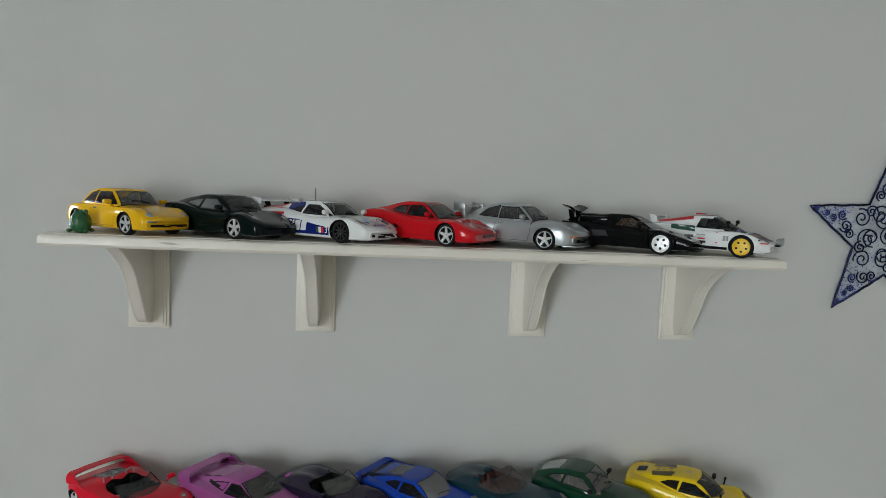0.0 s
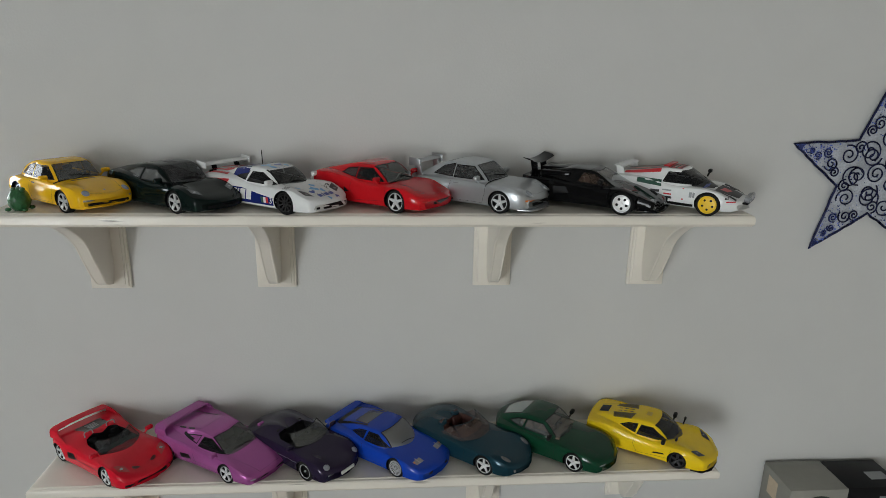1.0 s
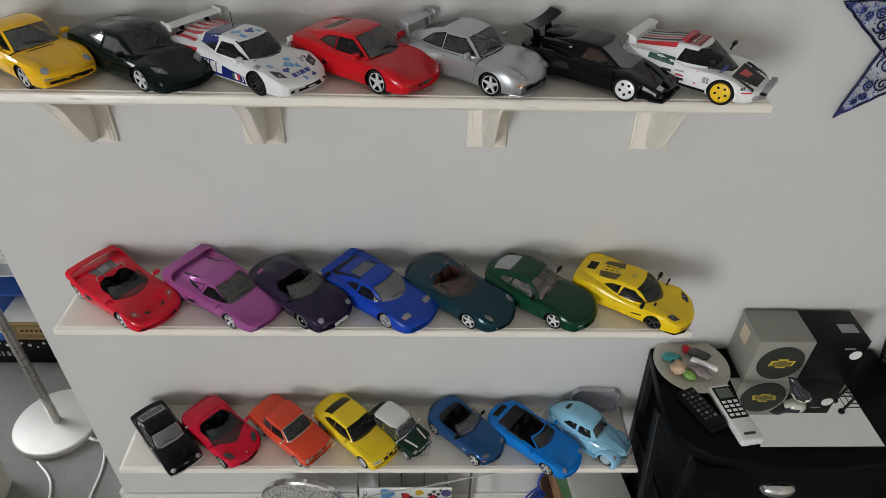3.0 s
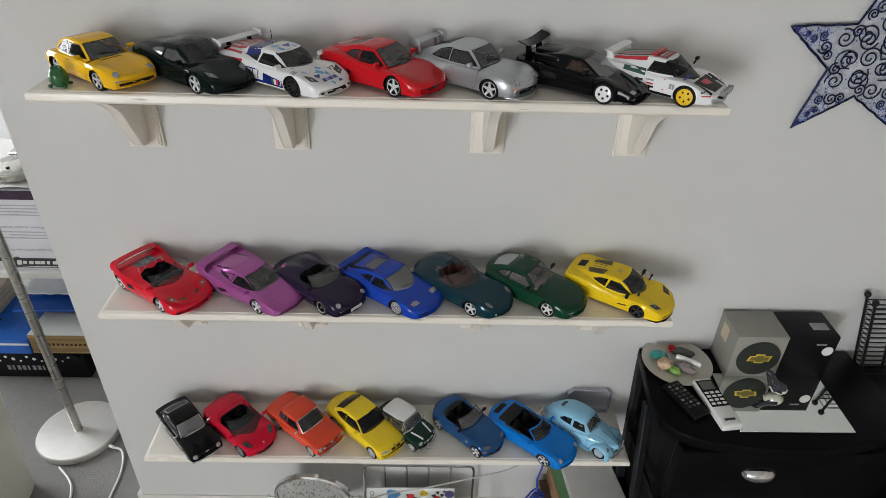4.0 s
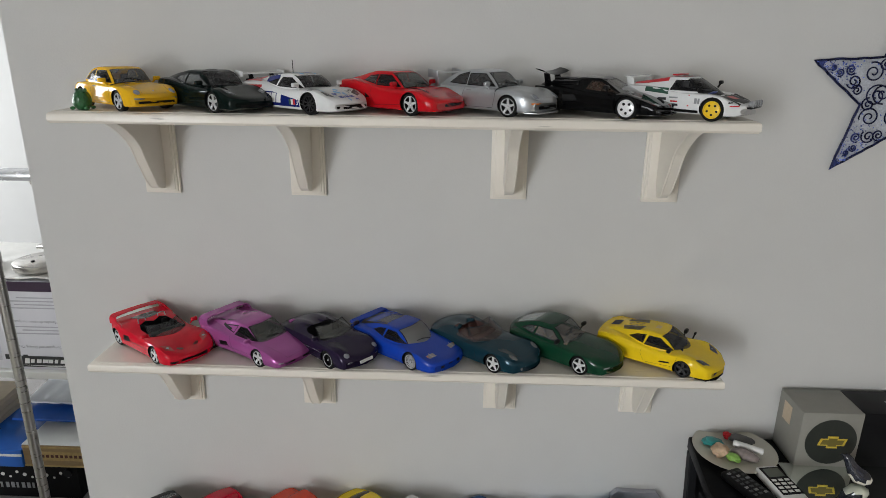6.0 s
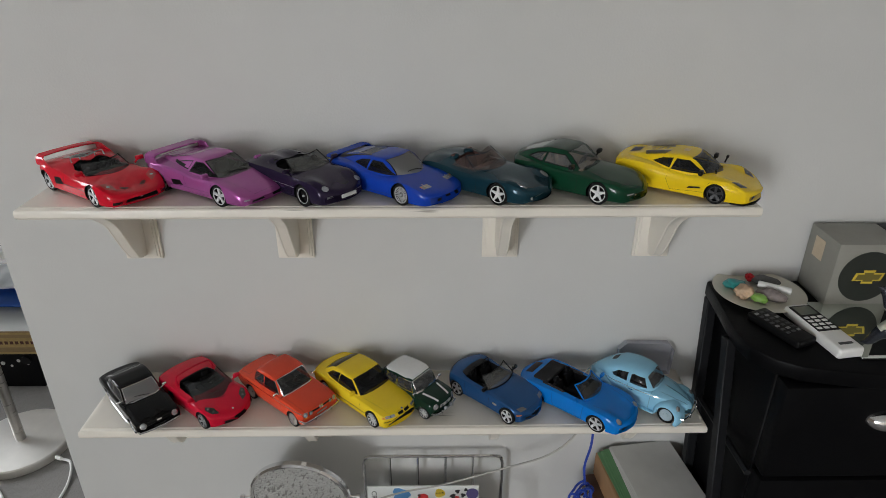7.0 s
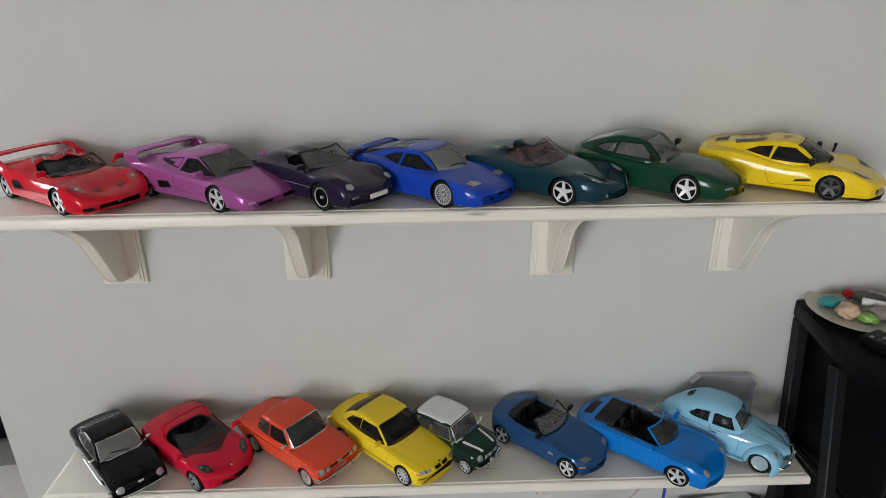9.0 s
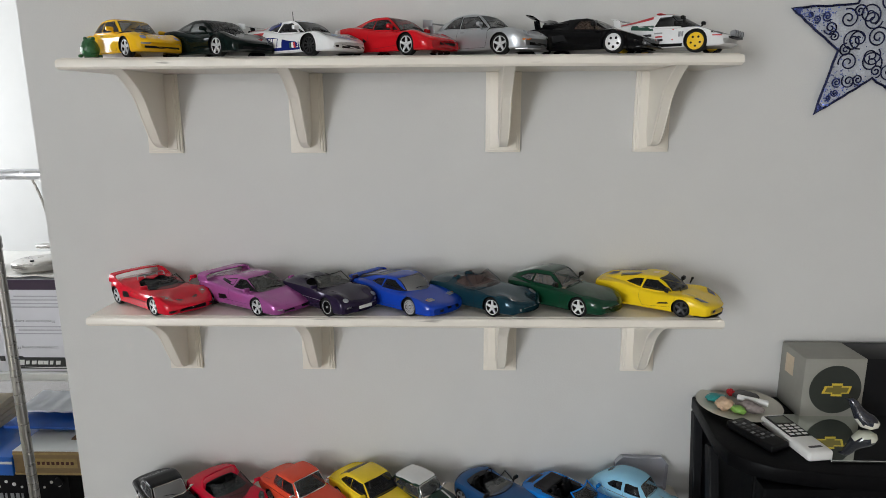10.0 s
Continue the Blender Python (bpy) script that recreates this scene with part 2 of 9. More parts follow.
wall_with_window("wall_west_next_room", False, -3.1, 0.11, 1.55, (0.2, 1.45, 0.8, 2.05), "white painted wall with a window")


def profile_bar(prof, x0, x1):
    """A moulding with the outline prof (y, z), from x0 to x1."""
    return slab(prof, x0, x1, 0.0, "X")


BASEP = mat("grey_white_trim_paint", (0.66, 0.645, 0.605), 0.45, var=0.03, scale=30, bump=0.0003, bscale=180)
base_prof = [(0.0, 0.0), (-0.016, 0.0), (-0.016, 0.036), (-0.013, 0.045), (-0.006, 0.051), (-0.0045, 0.057), (0.0, 0.057)]
setting("baseboard", profile_bar(base_prof, -0.735, 2.2), BASEP, "cream painted baseboard with a moulded top edge", "baseboard")
cap = slab([(0.0, 0.0), (0.11, 0.0), (0.11, 0.055), (0.0, 0.055)], -0.751, -0.735, 0.0, "X")
setting("baseboard_return", cap, BASEP, "cream painted baseboard round the wall's end", "baseboard")


# ---------------------------------------------------------------- shelves and brackets
def shelf_board(z, x0, x1):
    """A board with a stepped ovolo edge on its front and ends."""
    d, t = 0.172, 0.019
    bm = bmesh.new()
    steps = [(0.0075, t), (0.0062, t - 0.0012), (0.0030, t - 0.0022), (0.0010, t - 0.0042), (0.0, t - 0.0075), (0.0, 0.004), (0.003, 0.0)]
    rings = []
    for ins, h in steps:
        rings.append([(x0 + ins, 0.0, z - t + h), (x0 + ins, -d + ins, z - t + h), (x1 - ins, -d + ins, z - t + h), (x1 - ins, 0.0, z - t + h)])
    V = [[bm.verts.new(p) for p in r] for r in rings]
    for A, B in zip(V, V[1:]):
        for j in range(4):
            bm.faces.new((A[j], A[(j + 1) % 4], B[(j + 1) % 4], B[j]))
    bm.faces.new(V[0]), bm.faces.new(V[-1][::-1])
    bmesh.ops.recalc_face_normals(bm, faces=bm.faces)
    return bm


def loft_rings(rings):
    bm = bmesh.new()
    R = [[bm.verts.new(p) for p in ring] for ring in rings]
    for A, B in zip(R, R[1:]):
        for j in range(len(A)):
            bm.faces.new((A[j], B[j], B[(j + 1) % len(A)], A[(j + 1) % len(A)]))
    bm.faces.new(R[0]), bm.faces.new(R[-1][::-1])
    bmesh.ops.recalc_face_normals(bm, faces=bm.faces)
    return bm


def bracket_mesh():
    """A painted corbel: a backplate with a stepped edge and a scrolled arm; its top at 0, x centred."""
    h, pw = 0.150, 0.067
    plate = bmesh.new()
    bbox(plate, (-pw / 2, -0.007, -h), (pw / 2, 0.0, 0.0), 0.0015, 2)
    bbox(plate, (-pw / 2 + 0.0035, -0.0105, -h + 0.0035), (pw / 2 - 0.0035, -0.005, -0.001), 0.0018, 2)
    bbox(plate, (-pw / 2 + 0.0075, -0.0125, -h + 0.0075), (pw / 2 - 0.0075, -0.009, -0.001), 0.0015, 2)

    keys = [(0.0, 0.164), (0.010, 0.142), (0.025, 0.119), (0.040, 0.101), (0.054, 0.090), (0.078, 0.077), (0.112, 0.056), (0.129, 0.044), (0.136, 0.032), (0.140, 0.011)]
    rings = []
    for d in np.linspace(0, 1, 26):
        k = d * (len(keys) - 1)
        i = min(int(k), len(keys) - 2)
        z, y = [keys[i][j] + (keys[i + 1][j] - keys[i][j]) * (k - i) for j in (0, 1)]
        w = 0.0105 if z < 0.115 else 0.0105 * (1 - 0.3 * (z - 0.115) / 0.025)
        rings.append([(-w, 0.0, -z), (-w, -y + 0.0022, -z), (-w * 0.93, -y + 0.0008, -z), (-w * 0.80, -y, -z), (-w * 0.62, -y + 0.0012, -z), (w * 0.62, -y + 0.0012, -z), (w * 0.80, -y, -z), (w * 0.93, -y + 0.0008, -z), (w, -y + 0.0022, -z), (w, 0.0, -z)])
    arm = loft_rings(rings)
    return mesh_of(plate, "backplate", TRIMP, 30), mesh_of(arm, "arm", TRIMP, 26)


PLATE_ME, ARM_ME = bracket_mesh()
for z, x0, x1, lab in ((1.318, -0.570, 0.560, "top"), (0.869, -0.574, 0.567, "middle"), (0.436, -0.583, 0.561, "bottom")):
    tagged(part("shelf_board", shelf_board(z, x0, x1), SHELFP, sharp=25), "cream painted wooden shelf board with a moulded edge, " + lab + " of three", "shelf", "wall shelves")
    for x in (-0.470, -0.190, 0.187, 0.468):
        br = thing("shelf_bracket", pose(x - 0.003, 0, z - 0.019), "cream painted wooden corbel bracket under the shelf board", "bracket", "shelf brackets")
        part("backplate", PLATE_ME, None, br)
        part("arm", ARM_ME, None, br)


from mathutils import bvhtree


# ---------------------------------------------------------------- model cars: a kit
def along(keys, x, soft=True):
    """The value at x of a curve through (x, value) keys, without overshoot."""
    ks = sorted(keys)
    X, Y = [k[0] for k in ks], [k[1] for k in ks]
    if not soft or len(X) < 3:
        return float(np.interp(x, X, Y))
    if x <= X[0]:
        return Y[0]
    if x >= X[-1]:
        return Y[-1]
    h = [b - a for a, b in zip(X, X[1:])]
    d = [(b - a) / g for a, b, g in zip(Y, Y[1:], h)]
    m = [d[0]] + [0.0 if a * b <= 0 else 2 * a * b / (a + b) for a, b in zip(d, d[1:])] + [d[-1]]
    i = max(j for j in range(len(h)) if X[j] <= x)
    t = (x - X[i]) / h[i]
    return ((2 * t ** 3 - 3 * t * t + 1) * Y[i] + (t ** 3 - 2 * t * t + t) * h[i] * m[i]
            + (-2 * t ** 3 + 3 * t * t) * Y[i + 1] + (t ** 3 - t * t) * h[i] * m[i + 1])


def loft(rings, closed=True, caps=True):
    bm = bmesh.new()
    R = [[bm.verts.new(p) for p in ring] for ring in rings]
    n = len(R[0])
    for A, B in zip(R, R[1:]):
        for j in range(n if closed else n - 1):
            bm.faces.new((A[j], B[j], B[(j + 1) % n], A[(j + 1) % n]))
    if caps and closed:
        bm.faces.new(R[0]), bm.faces.new(R[-1][::-1])
    bmesh.ops.recalc_face_normals(bm, faces=bm.faces)
    return bm


def stations(a, b, n, keys, soft):
    xs = set(np.round(a + (b - a) * (0.5 - 0.5 * np.cos(np.linspace(0, math.pi, n))), 4).tolist()) if soft else set(np.round(np.linspace(a, b, n // 2), 4).tolist())
    if not soft:
        xs |= {round(k[0], 4) for ks in keys for k in ks if a <= k[0] <= b}
    xs = sorted(xs)
    out = [xs[0]]
    for x in xs[1:]:
        if x - out[-1] > 0.008:
            out.append(x)
    out[-1] = xs[-1]
    return out


def lower_z(c, x, y):
    """The height of the lower body's top surface at x, y."""
    soft = c.get("soft", True)
    w, zt, zs = along(c["wid"], x, soft), along(c["top"], x, soft), along(c["sho"], x, soft)
    f = min(1.0, abs(y) / max(w, 0.01) / 0.93)
    z = zt + (zs - zt) * f ** c.get("p", 2.4)
    for x0, sx, f0, sf, h in c.get("bumps", ()):
        z += h * math.exp(-((x - x0) / sx) ** 2 - ((f * 0.93 - f0) / sf) ** 2)
    return z


def lower_body(c):
    soft = c.get("soft", True)
    xs = stations(c["xr"], c["xf"], 54, (c["wid"], c["top"], c["sho"], c["bot"]), soft)
    rings = []
    sill, L = c.get("sill", 0.955), c["xf"] - c["xr"]
    for x in xs:
        w, zs, zb = along(c["wid"], x, soft), along(c["sho"], x, soft), along(c["bot"], x, soft)
        H = zs - zb
        half = [(0, zb), (0.55, zb), (sill - 0.06, zb), (sill, zb + 0.07 * H), (0.5 + sill / 2 + 0.005, zb + 0.27 * H), (1.0, zb + 0.5 * H),
                (0.994, zb + 0.74 * H), (0.972, zb + 0.91 * H)]
        half = [(f * w, z) for f, z in half]
        half += [(f * w, lower_z(c, x, f * w)) for f in (0.93, 0.86, 0.76, 0.64, 0.5, 0.34, 0.17, 0.0)]
        uf = max(0.0, (x - (c["xf"] - 0.3 * L)) / (0.3 * L)) ** 2
        ur = max(0.0, ((c["xr"] + 0.22 * L) - x) / (0.22 * L)) ** 2
        ring = []
        for y, z in half:
            g = (y / max(w, 0.01)) ** 2
            ring.append((x - c.get("bow_f", 0.25) * uf * g + c.get("bow_r", 0.1) * ur * g, y, z))
        full = [(a, -b, d) for a, b, d in ring] + [r for r in ring[-2:0:-1]]
        rings.append([(a * c["s"], b * c["s"], d * c["s"]) for a, b, d in full])
    return loft(rings)


def cabin_shell(c):
    k = c["cab"]
    soft = k.get("soft", c.get("soft", True))
    a, b = min(r[0] for r in k["roof"]), max(r[0] for r in k["roof"])
    xs = stations(a, b, 44, (k["roof"], k["base"]), soft)
    rings = []
    for x in xs:
        zr, w, z0 = along(k["roof"], x, soft), along(k["base"], x, soft), along(k["zb"], x, soft)
        h, th = max(zr - z0, 0.004), k.get("th", 0.22)
        half = [(1.0, -0.05), (1.0, 0.0)] + [(1 - th * (f ** k.get("tp", 1.25)), f * h) for f in (0.22, 0.44, 0.64, 0.8, 0.9)]
        e = 1 - th * 0.9 ** 1.25
        half += [(e * f, q * h) for f, q in ((0.94, 0.955), (0.84, 0.978), (0.66, 0.99), (0.45, 0.997), (0.22, 1.0), (0, 1.0))]
        if k.get("round"):
            half = [(1.0, -0.05)] + [(math.cos(q) ** 0.62 if q < 1.57 else 0.0, math.sin(q) ** 0.9 * h) for q in np.linspace(0, math.pi / 2, 13)]
        uf = max(0.0, (x - (b - 0.45 * (b - a))) / (0.45 * (b - a)))
        ur = max(0.0, ((a + 0.4 * (b - a)) - x) / (0.4 * (b - a)))
        ring = [(x - k.get("bow_f", 0.25) * uf * (f ** 2) + k.get("bow_r", 0.15) * ur * f ** 2, f * w, z0 + z) for f, z in half]
        full = [(p, -q, r) for p, q, r in ring] + [r for r in ring[-2::-1]]
        rings.append([(p * c["s"], q * c["s"], r * c["s"]) for p, q, r in full])
    bm = loft(rings, closed=False, caps=False)
    return bm


def carve(bm, cutter, mats):
    """Cuts a solid out of a closed mesh; the cut faces keep the cutter's material slot."""
    a, b = new("tmp", mesh_of(bm, "tmp", mats, None)), new("tmp", mesh_of(cutter, "tmp", mats, None))
    md = a.modifiers.new("cut", "BOOLEAN")
    md.object, md.solver, md.operation = b, "EXACT", "DIFFERENCE"
    me = bpy.data.meshes.new_from_object(a.evaluated_get(bpy.context.evaluated_depsgraph_get()))
    out = bmesh.new()
    out.from_mesh(me)
    for o in (a, b):
        d = o.data
        bpy.data.objects.remove(o)
        bpy.data.meshes.remove(d)
    bpy.data.meshes.remove(me)
    return out


def inside(p, poly):
    x, y = p
    hit = False
    for (x1, y1), (x2, y2) in zip(poly, poly[1:] + poly[:1]):
        if (y1 > y) != (y2 > y) and x < (x2 - x1) * (y - y1) / (y2 - y1) + x1:
            hit = not hit
    return hit


def grow(poly, d):
    """The convex outline poly, wider by d on each side."""
    n = len(poly)
    area = sum(a[0] * b[1] - b[0] * a[1] for a, b in zip(poly, poly[1:] + poly[:1]))
    s = 1 if area > 0 else -1
    lines = []
    for a, b in zip(poly, poly[1:] + poly[:1]):
        t = Vector((b[0] - a[0], b[1] - a[1])).normalized()
        nn = Vector((t.y, -t.x)) * s
        lines.append((Vector(a) + nn * d, t))
    out = []
    for i in range(n):
        (p, t), (q, u) = lines[i - 1], lines[i]
        den = t.x * u.y - t.y * u.x
        if abs(den) < 1e-6:
            out.append(tuple(q))
        else:
            k = ((q.x - p.x) * u.y - (q.y - p.y) * u.x) / den
            out.append((p.x + t.x * k, p.y + t.y * k))
    return out


def cut_out(bm, poly, view, ok):
    """Cuts the outline poly into the faces that ok() accepts; returns those inside. view: side (x, z) or top (x, y)."""
    ax = 2 if view == "side" else 1
    xs, ys = [p[0] for p in poly], [p[1] for p in poly]
    for a, b in zip(poly, poly[1:] + poly[:1]):
        d = Vector((b[0] - a[0], b[1] - a[1]))
        if d.length < 1e-9:
            continue
        co, no = Vector((a[0], 0, 0)), Vector((d.y, 0, 0))
        co[ax], no[ax] = a[1], -d.x
        fs = []
        for f in bm.faces:
            if not ok(f):
                continue
            fx, fy = [v.co.x for v in f.verts], [v.co[ax] for v in f.verts]
            if max(fx) > min(xs) and min(fx) < max(xs) and max(fy) > min(ys) and min(fy) < max(ys):
                fs.append(f)
        geom = list({e for f in fs for e in f.edges}) + list({v for f in fs for v in f.verts}) + fs
        bmesh.ops.bisect_plane(bm, geom=geom, dist=1e-7, plane_co=co, plane_no=no.normalized())
    return [f for f in bm.faces if ok(f) and inside((f.calc_center_median().x, f.calc_center_median()[ax]), poly)]


def lift_off(bm, faces):
    """Takes faces out of bm into a bmesh of their own."""
    out, vm = bmesh.new(), {}
    for f in faces:
        for v in f.verts:
            if v not in vm:
                vm[v] = out.verts.new(v.co)
        out.faces.new([vm[v] for v in f.verts])
    bmesh.ops.delete(bm, geom=faces, context="FACES")
    bmesh.ops.recalc_face_normals(out, faces=out.faces)
    return out


WHEELS = {}


def spoke(bm, a, r0, r1, w0, w1, y0, y1, th):
    ca, sa = math.cos(a), math.sin(a)
    P = []
    for r, w, y in ((r0, w0, y0), (r1, w1, y1)):
        for dy in (0, th):
            for k in (-1, 1):
                P.append(bm.verts.new((r * ca - k * w * sa, y + dy, r * sa + k * w * ca)))
    for q in ((0, 1, 5, 4), (2, 6, 7, 3), (0, 4, 6, 2), (1, 3, 7, 5), (4, 5, 7, 6), (0, 2, 3, 1)):
        bm.faces.new([P[i] for i in q])


def wheel_meshes(r, w, style, rim_mat, rr=0.76):
    """Tyre and rim; the outer face looks to -y."""
    key = (round(r, 5), round(w, 5), style, rim_mat.name, rr)
    if key in WHEELS:
        return WHEELS[key]
    R = r * rr
    tyre = lathe([(R * 0.97, -0.40 * w), (R * 1.02, -0.46 * w), (r * 0.88, -0.5 * w), (r * 0.95, -0.46 * w), (r, -0.36 * w), (r, -0.1 * w), (r * 0.985, -0.08 * w),
                  (r * 0.985, 0.08 * w), (r, 0.1 * w), (r, 0.36 * w), (r * 0.92, 0.5 * w), (R * 0.97, 0.42 * w)], 32, "Y")
    bmesh.ops.recalc_face_normals(tyre, faces=tyre.faces)
    tyre = mesh_of(tyre, "tyre", RUBBER, 50)
    lip = lathe([(R * 1.0, -0.40 * w), (R * 1.0, -0.47 * w), (R * 0.93, -0.47 * w), (R * 0.9, -0.40 * w), (R * 0.88, 0.05 * w), (0.0, 0.06 * w)], 32, "Y")
    bmesh.ops.recalc_face_normals(lip, faces=lip.faces)
    if style not in ("disc", "hole", "steel", "slot"):
        for f in lip.faces:
            if f.calc_center_median().y > -0.38 * w:
                f.material_index = 1
    s = bmesh.new()
    nsp = {"five": 5, "six": 6, "three": 3, "mesh": 20, "eight": 8, "ten": 10, "star": 5}.get(style, 0)
    for i in range(nsp):
        a = 2 * math.pi * i / nsp + math.pi / 2
        if style == "star":
            spoke(s, a, R * 0.12, R * 0.93, R * 0.20, R * 0.11, -0.36 * w, -0.44 * w, 0.1 * w)
        elif style == "mesh":
            spoke(s, a, R * 0.3, R * 0.92, R * 0.035, R * 0.045, -0.34 * w, -0.43 * w, 0.06 * w)
        else:
            k = 5 / nsp
            spoke(s, a, R * 0.14, R * 0.93, R * 0.15 * k, R * 0.20 * k, -0.38 * w, -0.43 * w, 0.1 * w)
    if style in ("disc", "hole", "slot", "steel"):
        s = join(s, lathe([(R * 0.9, -0.40 * w), (R * 0.8, -0.34 * w), (R * 0.55, -0.38 * w), (R * 0.2, -0.36 * w), (0, -0.36 * w)], 32, "Y"))
        bmesh.ops.recalc_face_normals(s, faces=s.faces)
        n = {"hole": 5, "slot": 5, "disc": 0, "steel": 0}[style]
        for i in range(n):
            a = 2 * math.pi * (i + 0.5) / n + math.pi / 2
            c = (R * 0.56 * math.cos(a), 0, R * 0.56 * math.sin(a))
            h = bmesh.new()
            cyl(h, (c[0], -0.405 * w, c[2]), (c[0], -0.3 * w, c[2]), R * (0.16 if style == "hole" else 0.13), 14)
            for f in h.faces:
                f.material_index = 1
            s = join(s, h)
    hub = bmesh.new()
    cyl(hub, (0, -0.46 * w, 0), (0, -0.3 * w, 0), R * (0.34 if style == "steel" else 0.13 if style != "slot" else 0.2), 18, R * (0.4 if style == "steel" else 0.16))
    rim = mesh_of(join(lip, s, hub), "rim", [rim_mat, BLACKP], 35)
    WHEELS[key] = (tyre, rim)
    return WHEELS[key]


class Car:
    """A model car under construction. Sizes in the spec are those of the full-size car; x runs forward from the front axle."""

    def __init__(self, c, at, turn, label, shelf_z, group):
        self.c, s = c, c["s"]
        self.s = s
        side = Vector((math.sin(radians(turn)), -math.cos(radians(turn)), 0))
        ahead = Vector((math.cos(radians(turn)), math.sin(radians(turn)), 0))
        self.tw = c["tr"] - c.get("inset", 0.0)
        self.ax, self.axr = c.get("ax", 0.0), c.get("axr", c.get("ax", 0.0) * 0.6) - c["wb"]
        o = Vector((at[0], at[1], shelf_z)) - side * (self.tw * s) - ahead * (self.ax * s)
        self.root = thing("model_car", pose(*o, 0, 0, turn), label, "model car", group)
        self.body_mat = c["paint"]
        lo = lower_body(c)
        cut = bmesh.new()
        for x, ra in ((self.ax, c.get("arch", c["wr"] * 1.1)), (self.axr, c.get("arch_r", c.get("arch", c.get("wr_r", c["wr"]) * 1.1)))):
            wz = c["wr"] if x == self.ax else c.get("wr_r", c["wr"])
            for sg in (-1, 1):
                cyl(cut, (x * s, sg * (c["tr"] - c["ww"] * 1.35) * s, wz * s), (x * s, sg * c["tr"] * 1.6 * s, wz * s), ra * s, 28)
        for f in cut.faces:
            f.material_index = 1
        lo = carve(lo, cut, [self.body_mat, BLACKP])
        self.trim = c.get("trim", BLACKP)
        self.mats = [self.body_mat, BLACKP, self.trim, c.get("paint2", self.body_mat)]
        cab = cabin_shell(c) if c.get("cab") else None
        # a tree of the whole skin, for fitting lamps and lines onto it
        whole = lo.copy()
        if cab:
            me = bpy.data.meshes.new("tmp")
            cab.to_mesh(me)
            whole.from_mesh(me)
            bpy.data.meshes.remove(me)
        self.skin = bvhtree.BVHTree.FromBMesh(whole)
        whole.free()
        if c.get("hole"):
            hole = [(x * s, y * s) for x, y in c["hole"]] + [(x * s, -y * s) for x, y in reversed(c["hole"]) if y > 1e-6]
            fs = cut_out(lo, hole, "top", lambda f: f.normal.z > 0.2)
            bmesh.ops.delete(lo, geom=fs, context="FACES")
            self.tub(hole)
        if cab:
            self.glaze(cab)
            lo = join(lo, cab)
        self.body = part("body", lo, self.mats, self.root, sharp=c.get("sharp", 34))
        self.wheels()

    def tub(self, hole):
        c, s = self.c, self.s
        zf = c.get("floor", 0.26) * s
        bm = bmesh.new()
        lo = [bm.verts.new((x, y, zf)) for x, y in hole]
        hi = [bm.verts.new((x, y, lower_z(c, x / s, y / s) * s - 0.0004)) for x, y in hole]
        n = len(hole)
        bm.faces.new(lo)
        for i in range(n):
            bm.faces.new((lo[i], hi[i], hi[(i + 1) % n], lo[(i + 1) % n]))
        x1, hw = max(p[0] for p in hole), min(c["hole"][len(c["hole"]) // 2][1], 0.75) * s
        zt = lower_z(c, x1 / s, 0) * s
        bbox(bm, (x1 - c.get("dash", 0.34) * s, -hw, zf), (x1 - 0.01 * s, hw, zt + c.get("dash_up", -0.02) * s), 0.012 * s * 3, 2)
        bbox(bm, (min(p[0] for p in hole) + 0.1 * s, -0.09 * s, zf), (x1 - 0.2 * s, 0.09 * s, zf + 0.22 * s), 0.03 * s, 1)
        part("interior", bm, c.get("inner", DARKI), self.root)
        sx, zc = c.get("seat_x", (x1 / s) - 1.15), c.get("seat_z", c.get("floor", 0.26))
        for row in c.get("seat_rows", (0.0,)):
            for sg in (-1, 1):
                m = pose((sx - row) * s, sg * 0.36 * s, zc * s, 0, 0, 0) @ Matrix.Scale(s, 4)
                b = bmesh.new()
                bbox(b, (-0.28, -0.25, 0.02), (0.25, 0.25, 0.2), 0.06, 2)
                top = c.get("seat_h", 0.62) * (1.0 if row == 0 else 0.6)
                q = box((-0.09, -0.24, 0.05), (0.08, 0.24, top), 0.06, 2)
                if row == 0:
                    bbox(q, (-0.07, -0.13, top - 0.02), (0.05, 0.13, top + 0.16), 0.05, 2)
                q.transform(pose(-0.26, 0, 0.02, 0, -14, 0))
                b = join(b, q)
                b.transform(m)
                part("seat", b, c.get("seat", DARKI), self.root)
        ring = [(0.19 * s * math.cos(a), 0.19 * s * math.sin(a), 0) for a in np.linspace(0, 2 * math.pi, 20, endpoint=False)]
        w = tube(ring, 0.018 * s, 6, True)
        cyl(w, (0, 0, 0), (0, 0, -0.25 * s), 0.04 * s, 8)
        bbox(w, (-0.18 * s, -0.03 * s, -0.03 * s), (0.18 * s, 0.03 * s, 0.0), 0.0)
        part("steering_wheel", w, BLACKP, self.root, m=pose(x1 - 0.5 * s, c.get("driver", 0.36) * s, zt - 0.02 * s + c.get("dash_up", -0.02) * s, 0, -62, 0))

    def glaze(self, cab):
        c, s = self.c, self.s
        k = c["cab"]
        up, sd = (lambda f: f.normal.z > 0.12), (lambda f: abs(f.normal.y) > 0.42)
        jobs = []
        for name, view in (("windscreen", "top"), ("rear_window", "top"), ("roof_panel", "top"), ("side_window", "side"), ("quarter_window", "side")):
            for w in k.get(name, []) if isinstance(k.get(name), list) else []:
                poly, m = w[0], w[1]
                rimw = w[2] if len(w) > 2 else 0.025
                if view == "top":
                    poly = list(poly) + [(x, -y) for x, y in reversed(poly) if y > 1e-6]
                poly = [(a * s, b * s) for a, b in poly]
